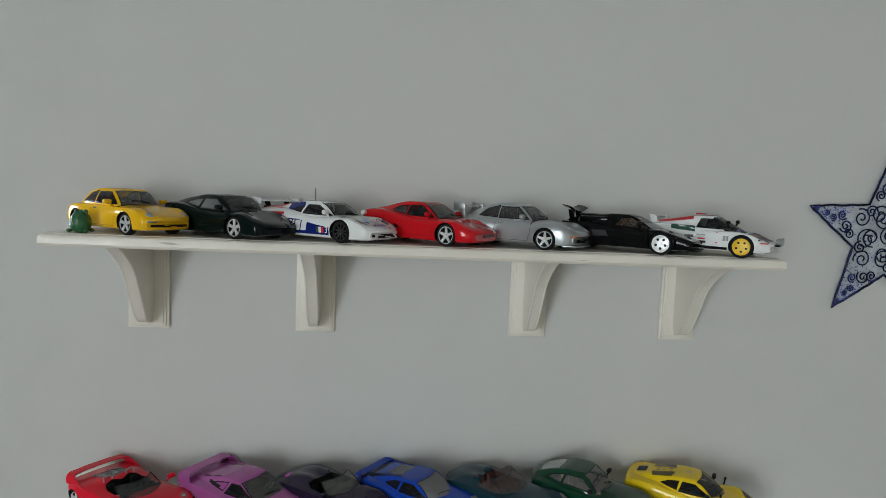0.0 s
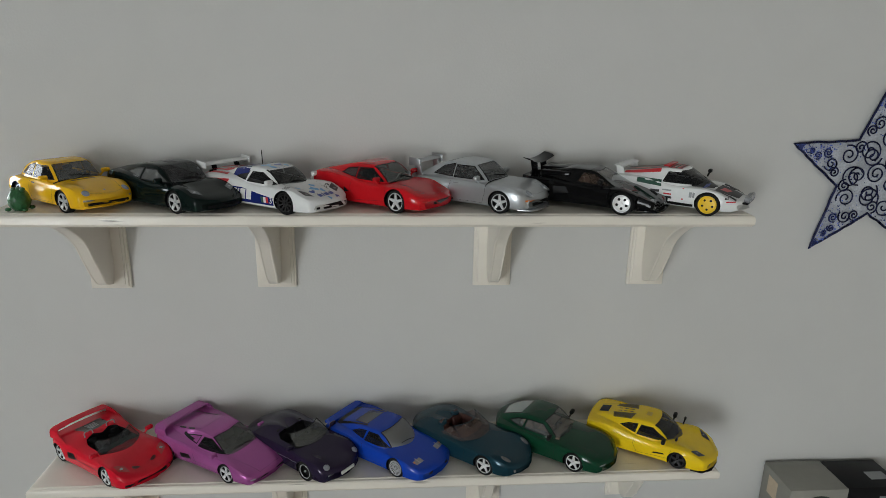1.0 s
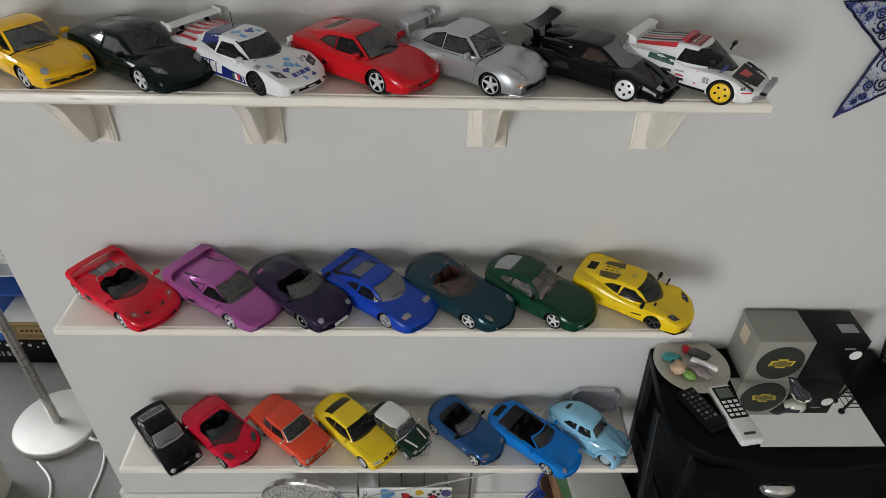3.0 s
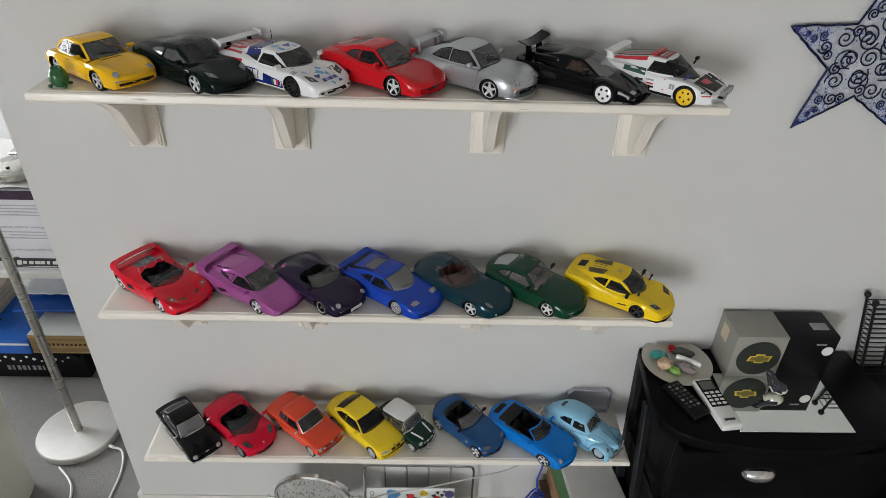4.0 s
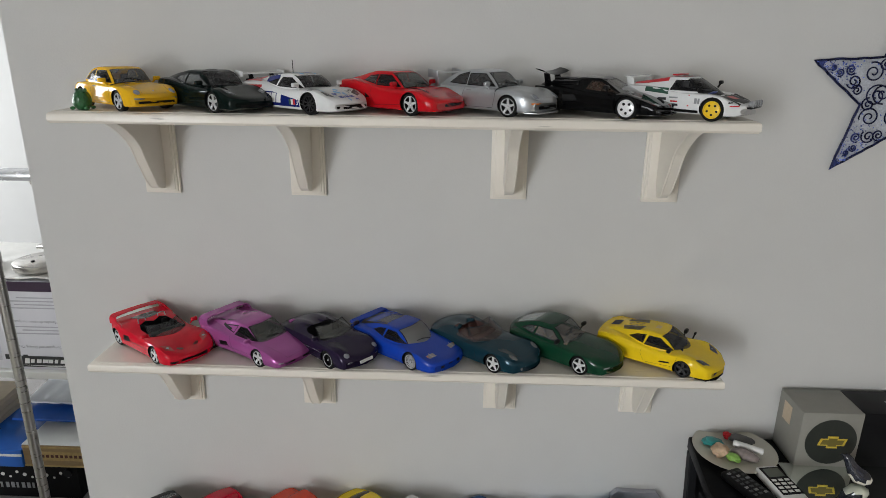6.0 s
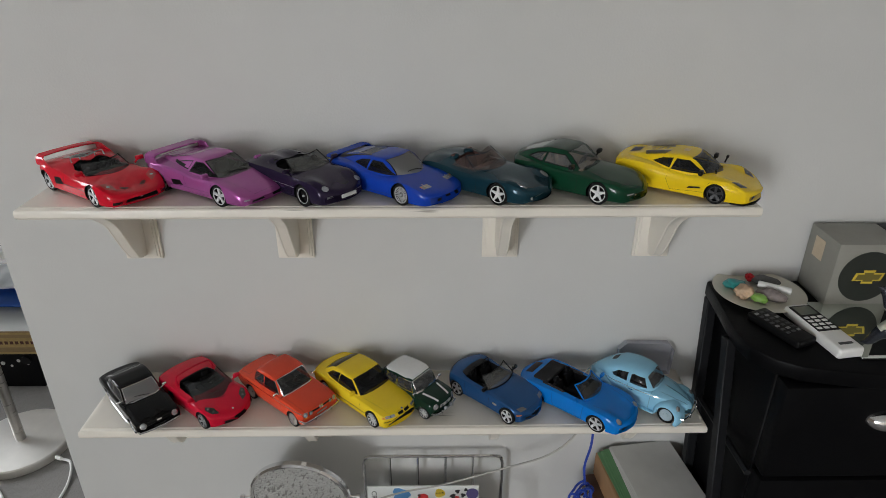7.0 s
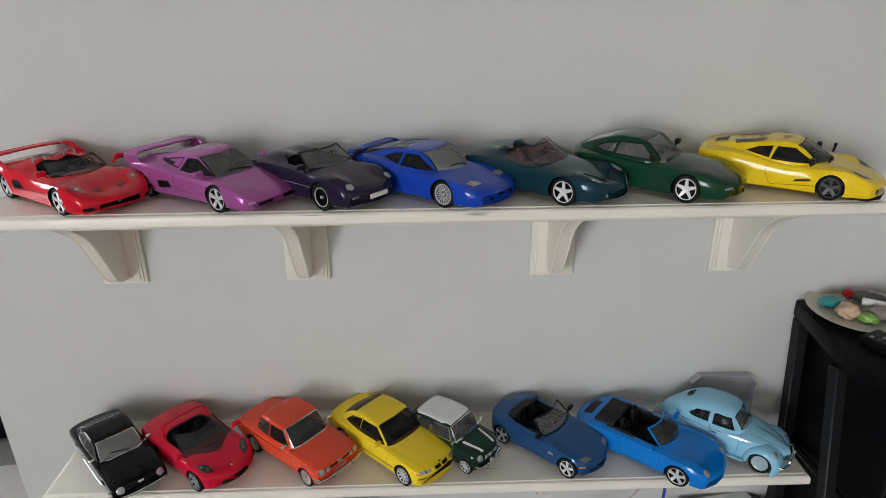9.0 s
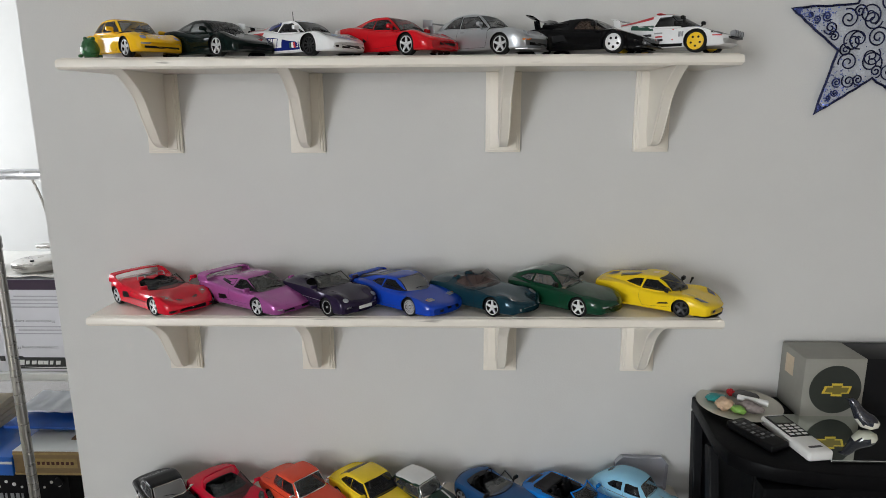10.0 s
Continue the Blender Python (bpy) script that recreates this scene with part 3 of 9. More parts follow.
                jobs.append((name, poly, view, up if view == "top" else sd, m, rimw * s))
        # the dark or bright rims first, then the panes within them
        for name, poly, view, ok, m, rw in jobs:
            if rw:
                for f in cut_out(cab, grow(poly, rw), view, ok):
                    f.material_index = 2
        for name, poly, view, ok, m, rw in jobs:
            fs = cut_out(cab, poly, view, ok)
            if view == "side":
                for sg in (-1, 1):
                    one = [f for f in fs if f.is_valid and f.calc_center_median().y * sg > 0]
                    if one:
                        self.add_pane(name, lift_off(cab, one), m)
            elif fs:
                self.add_pane(name, lift_off(cab, fs), m)

    def add_pane(self, name, bm, m):
        bmesh.ops.translate(bm, verts=bm.verts, vec=(0, 0, -0.0002))
        ob = part(name, bm, m, self.root)
        ob.visible_shadow = False

    def wheels(self):
        c, s = self.c, self.s
        for x, r, w in ((self.ax, c["wr"], c["ww"]), (self.axr, c.get("wr_r", c["wr"]), c.get("ww_r", c["ww"]))):
            tyre, rim = wheel_meshes(r * s, w * s, c["rim"], c.get("rim_mat", SILVERP), c.get("rr", 0.76))
            for sg in (-1, 1):
                y = sg * (self.tw + (c.get("tr_r", 0) if x != self.ax else 0) - w / 2) * s
                m = pose(x * s, y, r * s, 0, 0, 0 if sg < 0 else 180)
                wh = part("wheel", tyre, None, self.root, m=m)
                part("rim", rim, None, wh)

    # ---- things fitted onto the skin
    def ray(self, view, a, b):
        s = self.s
        if view == "top":
            o, d = Vector((a * s, b * s, 0.5)), Vector((0, 0, -1))
        elif view == "right":
            o, d = Vector((a * s, -0.5, b * s)), Vector((0, 1, 0))
        elif view == "left":
            o, d = Vector((a * s, 0.5, b * s)), Vector((0, -1, 0))
        elif view == "front":
            o, d = Vector((0.5, a * s, b * s)), Vector((-1, 0, 0))
        else:
            o, d = Vector((-0.5, a * s, b * s)), Vector((1, 0, 0))
        p, n, i, dist = self.skin.ray_cast(o, d)
        if p is not None and n.dot(d) > 0:
            n = -n
        return p, n

    def fit(self, flat, view, lift=0.00025):
        """Lays a flat bmesh (its x, y the view's two axes) onto the skin."""
        bad = []
        for v in flat.verts:
            p, n = self.ray(view, v.co.x, v.co.y)
            if p is None:
                bad.append(v)
            else:
                v.co = p + n * lift
        if bad:
            bmesh.ops.delete(flat, geom=bad, context="VERTS")
        return flat

    def flat(self, poly, step=0.06):
        bm = bmesh.new()
        bm.faces.new([bm.verts.new((x, y, 0)) for x, y in poly])
        for ax in (0, 1):
            lo, hi = min(p[ax] for p in poly), max(p[ax] for p in poly)
            for i in range(1, int((hi - lo) / step) + 1):
                co, no = Vector((0, 0, 0)), Vector((0, 0, 0))
                co[ax], no[ax] = lo + i * (hi - lo) / (int((hi - lo) / step) + 1), 1
                bmesh.ops.bisect_plane(bm, geom=bm.verts[:] + bm.edges[:] + bm.faces[:], dist=1e-7, plane_co=co, plane_no=no)
        return bm

    def patch(self, name, view, poly, m, lift=0.00025, both=False, label="", step=0.06, parent=None):
        """A panel, lamp, stripe or grille lying on the skin. both: on the other side too."""
        def views():
            yield view, poly
            if both:
                yield ("left", poly) if view == "right" else (view, [(x, -y) for x, y in poly][::-1]) if view == "top" else (view, [(-x, y) for x, y in poly][::-1])
        for v, p in views():
            bm = self.fit(self.flat(p, step), v, lift)
            if len(bm.faces):
                bmesh.ops.recalc_face_normals(bm, faces=bm.faces)
                ob = part(name, bm, m, parent or self.root, label)
            else:
                bm.free()

    def lines(self, view, polylines, w=0.008, m=None, name="panel_gap", both=True, lift=0.00012):
        """Thin dark gaps between panels."""
        for v in ((view, {"right": "left"}.get(view)) if both else (view,)):
            if v is None:
                continue
            for pl in polylines:
                out = bmesh.new()
                pts = []
                for (x1, y1), (x2, y2) in zip(pl, pl[1:]):
                    n = max(1, int(math.hypot(x2 - x1, y2 - y1) / 0.05))
                    pts += [(x1 + (x2 - x1) * i / n, y1 + (y2 - y1) * i / n) for i in range(n)]
                pts.append(pl[-1])
                prev = None
                for i, p in enumerate(pts):
                    a, b = pts[max(i - 1, 0)], pts[min(i + 1, len(pts) - 1)]
                    t = Vector((b[0] - a[0], b[1] - a[1])).normalized()
                    q = [out.verts.new((p[0] - t.y * w / 2 * k, p[1] + t.x * w / 2 * k, 0)) for k in (-1, 1)]
                    if prev:
                        out.faces.new((prev[0], prev[1], q[1], q[0]))
                    prev = q
                out = self.fit(out, v, lift)
                if len(out.faces):
                    bmesh.ops.recalc_face_normals(out, faces=out.faces)
                    part(name, out, m or BLACKP, self.root)
                else:
                    out.free()

    def lamp(self, name, view, a, b, ru, rv, m=None, ring=None, both=True, thick=0.25, label=""):
        """A domed lens set on the skin."""
        s = self.s
        for sg in ((1, -1) if both else (1,)):
            aa, bb = (a * sg, b) if view in ("front", "rear") else (a, b * sg)
            p, n = self.ray(view, aa, bb)
            if p is None:
                continue
            q = n.to_track_quat("Z", "X" if view == "top" else "Y").to_matrix().to_4x4()
            bm = lathe([(1.0, -0.6), (0.97, 0.1), (0.85, 0.45), (0.6, 0.75), (0.3, 0.93), (0, 1.0)], 20)
            bm.transform(Matrix.Translation(p) @ q @ Matrix.Diagonal((ru * s, rv * s, min(ru, rv) * thick * s, 1)))
            bmesh.ops.recalc_face_normals(bm, faces=bm.faces)
            ob = part(name, bm, m or LENS, self.root, label)
            if ring:
                bm = lathe([(1.0, -0.5), (1.16, -0.5), (1.2, 0.25), (1.1, 0.45), (0.98, 0.3)], 20)
                bm.transform(Matrix.Translation(p) @ q @ Matrix.Diagonal((ru * s, rv * s, min(ru, rv) * thick * s, 1)))
                bmesh.ops.recalc_face_normals(bm, faces=bm.faces)
                part("lamp_ring", bm, ring, ob)

    def mirrors(self, x, y, z, m=None, big=1.0, both=True):
        s = self.s
        for sg in ((-1, 1) if both else (-1,)):
            bm = box((-0.06 * big, -0.12 * big, -0.065 * big), (0.07 * big, 0.12 * big, 0.065 * big), 0.045 * big, 3)
            cyl(bm, (0, 0.05 * sg * -1, -0.03), (-0.02, -0.16 * sg, -0.13), 0.028, 8)
            bm.transform(Matrix.Translation((x * s, sg * y * s, z * s)) @ Matrix.Scale(s, 4))
            part("door_mirror", bm, m or self.body_mat, self.root)

    def wipers(self, x, z_from, n=2, reach=0.5, y0=0.2):
        s = self.s
        for i in range(n):
            pts = []
            for t in np.linspace(0, 1, 7):
                p, nn = self.ray("top", x - 0.04 - 0.1 * t, y0 - 0.55 * i - reach * t)
                if p is not None:
                    pts.append(p + nn * 0.0007)
            if len(pts) > 2:
                part("wiper", tube(pts, 0.0007, 5), BLACKP, self.root)

    def text(self, body, view, a, b, size, m, turn=0, name="race_number", flip=False, lift=0.0004):
        """Lettering laid on the skin."""
        me = text_mesh(body, size)
        bm = bmesh.new()
        bm.from_mesh(me)
        bpy.data.meshes.remove(me)
        bm.transform(pose(a, b, 0, 0, 0, turn) @ (Matrix.Diagonal((-1, 1, 1, 1)) if flip else Matrix()))
        bm = self.fit(bm, view, lift)
        if len(bm.faces):
            bmesh.ops.recalc_face_normals(bm, faces=bm.faces)
            part(name, bm, m, self.root)
        else:
            bm.free()

    def solid(self, name, bm, m, label="", parent=None, sharp=40):
        """A free part in full-size metres."""
        bm.transform(Matrix.Scale(self.s, 4))
        return part(name, bm, m, parent or self.root, label, sharp=sharp)

    def screen(self, xb, zb, wb, xt, zt, wt, bow=0.3, m=None, frame_m=None, fr=0.02, name="windscreen"):
        """A free-standing curved windscreen with its frame."""
        bm, n, k = bmesh.new(), 14, 4
        G = []
        for i in range(k + 1):
            t = i / k
            row = []
            for j in range(n + 1):
                f = -1 + 2 * j / n
                row.append(bm.verts.new((xb + (xt - xb) * t - bow * (1 - 0.25 * t) * f * f, f * (wb + (wt - wb) * t), zb + (zt - zb) * t - (0.02 * t) * f * f)))
            G.append(row)
        for i in range(k):
            for j in range(n):
                bm.faces.new((G[i][j], G[i][j + 1], G[i + 1][j + 1], G[i + 1][j]))
        edge = [v.co.copy() for v in G[0]] + [r[-1].co.copy() for r in G[1:]] + [v.co.copy() for v in G[-1][-2::-1]] + [r[0].co.copy() for r in G[-2:0:-1]]
        ob = self.solid(name, bm, m or GSMOKE)
        ob.visible_shadow = False
        if frame_m:
            self.solid("screen_frame", tube(edge, fr, 6, True), frame_m, parent=ob)


# ---------------------------------------------------------------- the shapes of the cars
YELLOW = paint("signal_yellow", (0.84, 0.48, 0.012))
LEMON = paint("lemon_yellow", (0.86, 0.60, 0.012))
MUSTARD = paint("dakar_yellow", (0.86, 0.62, 0.025))
RED = paint("red", (0.56, 0.007, 0.014))
REDPINK = paint("bright_red", (0.64, 0.009, 0.028))
CRIMSON = paint("crimson", (0.60, 0.007, 0.034))
ORANGE = paint("orange_red", (0.74, 0.075, 0.032))
BGREEN = paint("black_green", (0.0035, 0.009, 0.008), rough=0.08, coat=0.06, spec=0.14)
DGREEN = paint("dark_green", (0.005, 0.045, 0.021))
TEAL = paint("dark_teal", (0.008, 0.040, 0.060), 0.25)
BLACK = paint("black", (0.004, 0.004, 0.0045), rough=0.08, coat=0.06, spec=0.14)
SILVER = paint("silver", (0.46, 0.48, 0.50), 0.75, 0.32)
WHITE = paint("white", (0.78, 0.79, 0.79))
PURPLE = paint("metallic_purple", (0.42, 0.105, 0.35), 0.35, 0.2, coat=0.35)
PLUM = paint("dark_plum", (0.022, 0.014, 0.040), 0.2)
BLUE = paint("royal_blue", (0.008, 0.052, 0.42))
STEELB = paint("steel_blue", (0.020, 0.085, 0.23), 0.3)
SKYB = paint("azure_blue", (0.004, 0.19, 0.64))
PALEB = paint("pale_blue", (0.27, 0.56, 0.75))
BRG = paint("racing_green", (0.008, 0.030, 0.018))
NAVY = paint("navy_blue", (0.012, 0.022, 0.16))
TAN = mat("tan_leather", (0.42, 0.27, 0.16), 0.55, var=0.1, scale=200)
BROWN = mat("brown_leather", (0.075, 0.026, 0.020), 0.5, var=0.15, scale=200)
MAROON = mat("maroon_cloth", (0.10, 0.012, 0.015), 0.7, var=0.15, scale=200)
YELRIM = mat("yellow_rim", (0.85, 0.55, 0.01), 0.35, var=0.05, scale=200)
WHITERIM = mat("white_rim", (0.80, 0.80, 0.80), 0.3, 0.3, var=0.05, scale=200)
DARKRIM = mat("dark_rim", (0.05, 0.05, 0.052), 0.35, 0.6, var=0.1, scale=200)
GREYP = mat("grey_plastic", (0.30, 0.31, 0.32), 0.4, 0.3, var=0.1, scale=200)
CLOTH = mat("black_cloth_hood", (0.014, 0.014, 0.016), 0.9, var=0.25, scale=300, bump=0.0002, bscale=900)


def rear_engined(**o):
    """A rear-engined coupe with a rounded nose and a long sloping tail."""
    c = dict(s=1 / 18, ax=-0.06, inset=0.03, xf=0.95, xr=-3.26, wb=2.272, tr=0.84, wr=0.315, ww=0.22, rim="five", p=3.0, bow_f=0.22, bow_r=0.28,
             top=[(0.95, 0.44), (0.88, 0.53), (0.6, 0.63), (0.2, 0.735), (-0.2, 0.81), (-0.4, 0.845), (-1.2, 0.86), (-2.3, 0.85), (-2.8, 0.76), (-3.15, 0.64), (-3.32, 0.50)],
             sho=[(0.95, 0.42), (0.83, 0.53), (0.6, 0.64), (0.3, 0.72), (-0.1, 0.75), (-0.6, 0.76), (-1.4, 0.79), (-2.3, 0.80), (-2.8, 0.73), (-3.15, 0.60), (-3.32, 0.48)],
             wid=[(0.95, 0.68), (0.82, 0.77), (0.5, 0.83), (0.0, 0.86), (-0.6, 0.835), (-1.3, 0.84), (-2.2, 0.89), (-2.7, 0.87), (-3.1, 0.80), (-3.32, 0.70)],
             bot=[(0.95, 0.24), (0.75, 0.17), (0.0, 0.16), (-2.6, 0.18), (-3.1, 0.24), (-3.32, 0.34)],
             bumps=[(0.40, 0.42, 0.72, 0.17, 0.075)],
             hole=[(-0.46, 0.0), (-0.52, 0.45), (-0.75, 0.60), (-2.1, 0.58), (-2.3, 0.0)], seat_x=-1.35, seat_rows=(0.0, 0.62), driver=0.36,
             cab=dict(th=0.26, bow_f=0.22, bow_r=0.25,
                      roof=[(-0.30, 0.82), (-0.55, 1.01), (-0.92, 1.24), (-1.15, 1.295), (-1.45, 1.305), (-1.8, 1.27), (-2.25, 1.14), (-2.7, 0.95), (-3.0, 0.79)],
                      base=[(-0.30, 0.60), (-0.5, 0.70), (-1.0, 0.745), (-1.8, 0.74), (-2.4, 0.68), (-3.0, 0.52)],
                      zb=[(-0.30, 0.79), (-1.0, 0.80), (-2.4, 0.82), (-3.0, 0.72)],
                      windscreen=[([(-0.36, 0.0), (-0.385, 0.3), (-0.50, 0.58), (-0.92, 0.50), (-0.89, 0.25), (-0.88, 0.0)], GGREY)],
                      rear_window=[([(-1.80, 0.0), (-1.80, 0.42), (-2.42, 0.40), (-2.55, 0.0)], GDARK)],
                      side_window=[([(-0.68, 0.86), (-1.55, 0.87), (-1.52, 1.17), (-1.0, 1.17)], GBLACK)],
                      quarter_window=[([(-1.63, 0.88), (-2.22, 0.91), (-1.95, 1.11), (-1.60, 1.20)], GDARK)]))
    c.update(o)
    return c


def mid_engined(**o):
    """A low three-seat coupe with the engine amidships."""
    c = dict(s=1 / 17.6, ax=-0.14, inset=0.035, xf=1.0, xr=-3.30, wb=2.718, tr=0.87, wr=0.315, ww=0.24, rim="five", p=2.6, bow_f=0.22, bow_r=0.08,
             top=[(1.0, 0.36), (0.88, 0.44), (0.5, 0.55), (0.1, 0.66), (-0.25, 0.74), (-1.0, 0.79), (-2.0, 0.85), (-2.8, 0.87), (-3.2, 0.85), (-3.34, 0.80)],
             sho=[(1.0, 0.34), (0.84, 0.45), (0.5, 0.57), (0.1, 0.67), (-0.4, 0.66), (-1.0, 0.66), (-1.6, 0.72), (-2.4, 0.82), (-3.0, 0.82), (-3.34, 0.76)],
             wid=[(1.0, 0.66), (0.84, 0.78), (0.4, 0.87), (0.0, 0.90), (-0.7, 0.865), (-1.5, 0.88), (-2.5, 0.91), (-3.0, 0.89), (-3.34, 0.83)],
             bot=[(1.0, 0.18), (0.7, 0.12), (0.0, 0.12), (-2.8, 0.15), (-3.2, 0.22), (-3.34, 0.34)],
             bumps=[(0.15, 0.45, 0.74, 0.16, 0.055), (-2.6, 0.55, 0.78, 0.16, 0.03)],
             hole=[(-0.30, 0.0), (-0.4, 0.4), (-0.6, 0.56), (-1.7, 0.56), (-1.85, 0.0)], seat_x=-1.2, seat_h=0.5,
             cab=dict(th=0.34, bow_f=0.36, bow_r=0.1,
                      roof=[(-0.10, 0.68), (-0.45, 0.90), (-0.85, 1.075), (-1.15, 1.135), (-1.5, 1.13), (-2.0, 1.07), (-2.6, 0.97), (-3.1, 0.87)],
                      base=[(-0.10, 0.50), (-0.4, 0.68), (-0.9, 0.76), (-1.5, 0.76), (-2.2, 0.66), (-3.1, 0.50)],
                      zb=[(-0.10, 0.65), (-0.8, 0.68), (-1.6, 0.74), (-2.4, 0.81), (-3.1, 0.82)],
                      windscreen=[([(-0.16, 0.0), (-0.20, 0.25), (-0.42, 0.54), (-0.98, 0.49), (-0.92, 0.25), (-0.90, 0.0)], GDARK)],
                      side_window=[([(-0.62, 0.75), (-1.50, 0.78), (-1.42, 1.00), (-1.05, 1.00)], GBLACK)],
                      quarter_window=[([(-1.60, 0.81), (-2.05, 0.88), (-1.85, 0.96), (-1.56, 1.00)], GBLACK)]))
    c.update(o)
    return c


def wedge(**o):
    """A low, sharp-edged wedge with the engine amidships."""
    c = dict(s=1 / 18, ax=-0.12, inset=0.035, arch=0.335, bumps=[(-0.12, 0.42, 0.82, 0.18, 0.06)], xf=1.02, xr=-3.38, wb=2.55, tr=0.96, wr=0.32, ww=0.26, rim="five", p=1.6, soft=False, bow_f=0.16, bow_r=0.04, sharp=22, sill=0.93,
             top=[(1.02, 0.36), (0.9, 0.44), (-0.05, 0.68), (-0.2, 0.72), (-1.0, 0.82), (-2.2, 0.88), (-3.1, 0.86), (-3.38, 0.80)],
             sho=[(1.02, 0.34), (0.9, 0.42), (0.3, 0.58), (-0.1, 0.64), (-1.2, 0.68), (-2.2, 0.82), (-3.1, 0.82), (-3.38, 0.76)],
             wid=[(1.02, 0.74), (0.85, 0.86), (0.4, 0.96), (0.0, 0.985), (-0.6, 0.95), (-1.5, 0.96), (-2.4, 1.01), (-3.1, 0.98), (-3.38, 0.90)],
             bot=[(1.02, 0.20), (0.8, 0.14), (0.0, 0.14), (-2.8, 0.17), (-3.2, 0.26), (-3.38, 0.36)],
             hole=[(-0.30, 0.0), (-0.36, 0.5), (-0.6, 0.62), (-1.6, 0.58), (-1.7, 0.0)], seat_x=-1.15, seat_h=0.5,
             cab=dict(th=0.36, bow_f=0.20, bow_r=0.05, soft=False, tp=1.0,
                      roof=[(-0.10, 0.67), (-0.95, 1.04), (-1.15, 1.10), (-1.65, 1.10), (-2.4, 0.99), (-3.1, 0.88)],
                      base=[(-0.10, 0.70), (-0.5, 0.78), (-1.2, 0.80), (-1.8, 0.76), (-3.1, 0.66)],
                      zb=[(-0.10, 0.62), (-1.2, 0.68), (-2.2, 0.82), (-3.1, 0.83)],
                      windscreen=[([(-0.16, 0.0), (-0.20, 0.40), (-0.30, 0.62), (-1.02, 0.50), (-0.96, 0.0)], GDARK)],
                      side_window=[([(-0.55, 0.72), (-1.48, 0.76), (-1.36, 1.00), (-1.06, 1.00)], GBLACK)]))
    c.update(o)
    return c


def front_engined(**o):
    """A grand tourer or roadster with a long bonnet."""
    c = dict(s=1 / 18, ax=-0.14, inset=0.035, xf=0.92, xr=-3.55, wb=2.60, tr=0.88, wr=0.325, ww=0.24, rim="five", p=2.6, bow_f=0.22, bow_r=0.30,
             top=[(0.92, 0.44), (0.84, 0.54), (0.5, 0.66), (0.0, 0.76), (-0.6, 0.84), (-1.5, 0.88), (-2.6, 0.92), (-3.2, 0.88), (-3.55, 0.74)],
             sho=[(0.92, 0.40), (0.8, 0.50), (0.5, 0.60), (0.0, 0.69), (-0.6, 0.72), (-1.5, 0.76), (-2.6, 0.83), (-3.2, 0.80), (-3.55, 0.68)],
             wid=[(0.92, 0.64), (0.8, 0.76), (0.4, 0.87), (0.0, 0.90), (-0.8, 0.89), (-1.6, 0.90), (-2.6, 0.93), (-3.2, 0.88), (-3.55, 0.76)],
             bot=[(0.92, 0.24), (0.7, 0.17), (0.0, 0.16), (-2.8, 0.18), (-3.2, 0.24), (-3.55, 0.36)],
             bumps=[(0.3, 0.45, 0.76, 0.18, 0.03)],
             hole=[(-0.80, 0.0), (-0.9, 0.5), (-1.1, 0.64), (-2.3, 0.6), (-2.45, 0.0)], seat_x=-1.75, seat_rows=(0.0, 0.7))
    c.update(o)
    return c


def saloon(**o):
    """A boxy two-door saloon or coupe with three volumes."""
    c = dict(s=1 / 18, xf=0.78, xr=-3.45, wb=2.50, tr=0.77, wr=0.30, ww=0.17, rim="ten", p=3.5, bow_f=0.10, bow_r=0.06, sharp=28, sill=0.94,
             top=[(0.78, 0.62), (0.74, 0.74), (0.5, 0.80), (-0.6, 0.90), (-2.4, 0.92), (-3.35, 0.86), (-3.45, 0.74)],
             sho=[(0.78, 0.60), (0.74, 0.70), (0.4, 0.76), (-0.6, 0.82), (-2.4, 0.84), (-3.35, 0.78), (-3.45, 0.68)],
             wid=[(0.78, 0.74), (0.7, 0.77), (0.3, 0.79), (-1.2, 0.80), (-2.8, 0.79), (-3.35, 0.76), (-3.45, 0.72)],
             bot=[(0.78, 0.36), (0.6, 0.24), (0.0, 0.22), (-2.7, 0.24), (-3.2, 0.32), (-3.45, 0.44)],
             hole=[(-0.62, 0.0), (-0.66, 0.5), (-0.8, 0.62), (-2.3, 0.60), (-2.4, 0.0)], seat_x=-1.45, seat_rows=(0.0, 0.6), floor=0.32,
             cab=dict(th=0.17, bow_f=0.12, bow_r=0.10,
                      roof=[(-0.50, 0.88), (-0.72, 1.08), (-1.02, 1.34), (-1.2, 1.40), (-1.7, 1.42), (-2.12, 1.39), (-2.34, 1.22), (-2.52, 0.90)],
                      base=[(-0.50, 0.64), (-0.8, 0.71), (-1.6, 0.73), (-2.3, 0.70), (-2.52, 0.66)],
                      zb=[(-0.50, 0.82), (-1.6, 0.84), (-2.52, 0.84)],
                      windscreen=[([(-0.55, 0.0), (-0.57, 0.4), (-0.64, 0.60), (-1.04, 0.55), (-1.01, 0.0)], GDARK)],
                      rear_window=[([(-2.24, 0.0), (-2.24, 0.48), (-2.44, 0.52), (-2.46, 0.0)], GDARK)],
                      side_window=[([(-0.84, 0.92), (-1.62, 0.92), (-1.62, 1.29), (-1.08, 1.29)], GBLACK)],
                      quarter_window=[([(-1.70, 0.92), (-2.30, 0.94), (-2.16, 1.27), (-1.70, 1.29)], GBLACK)]))
    c.update(o)
    return c


DOOR_RE = [[(-0.50, 0.78), (-0.52, 0.50), (-0.60, 0.24), (-1.60, 0.24), (-1.66, 0.55), (-1.60, 0.80)]]


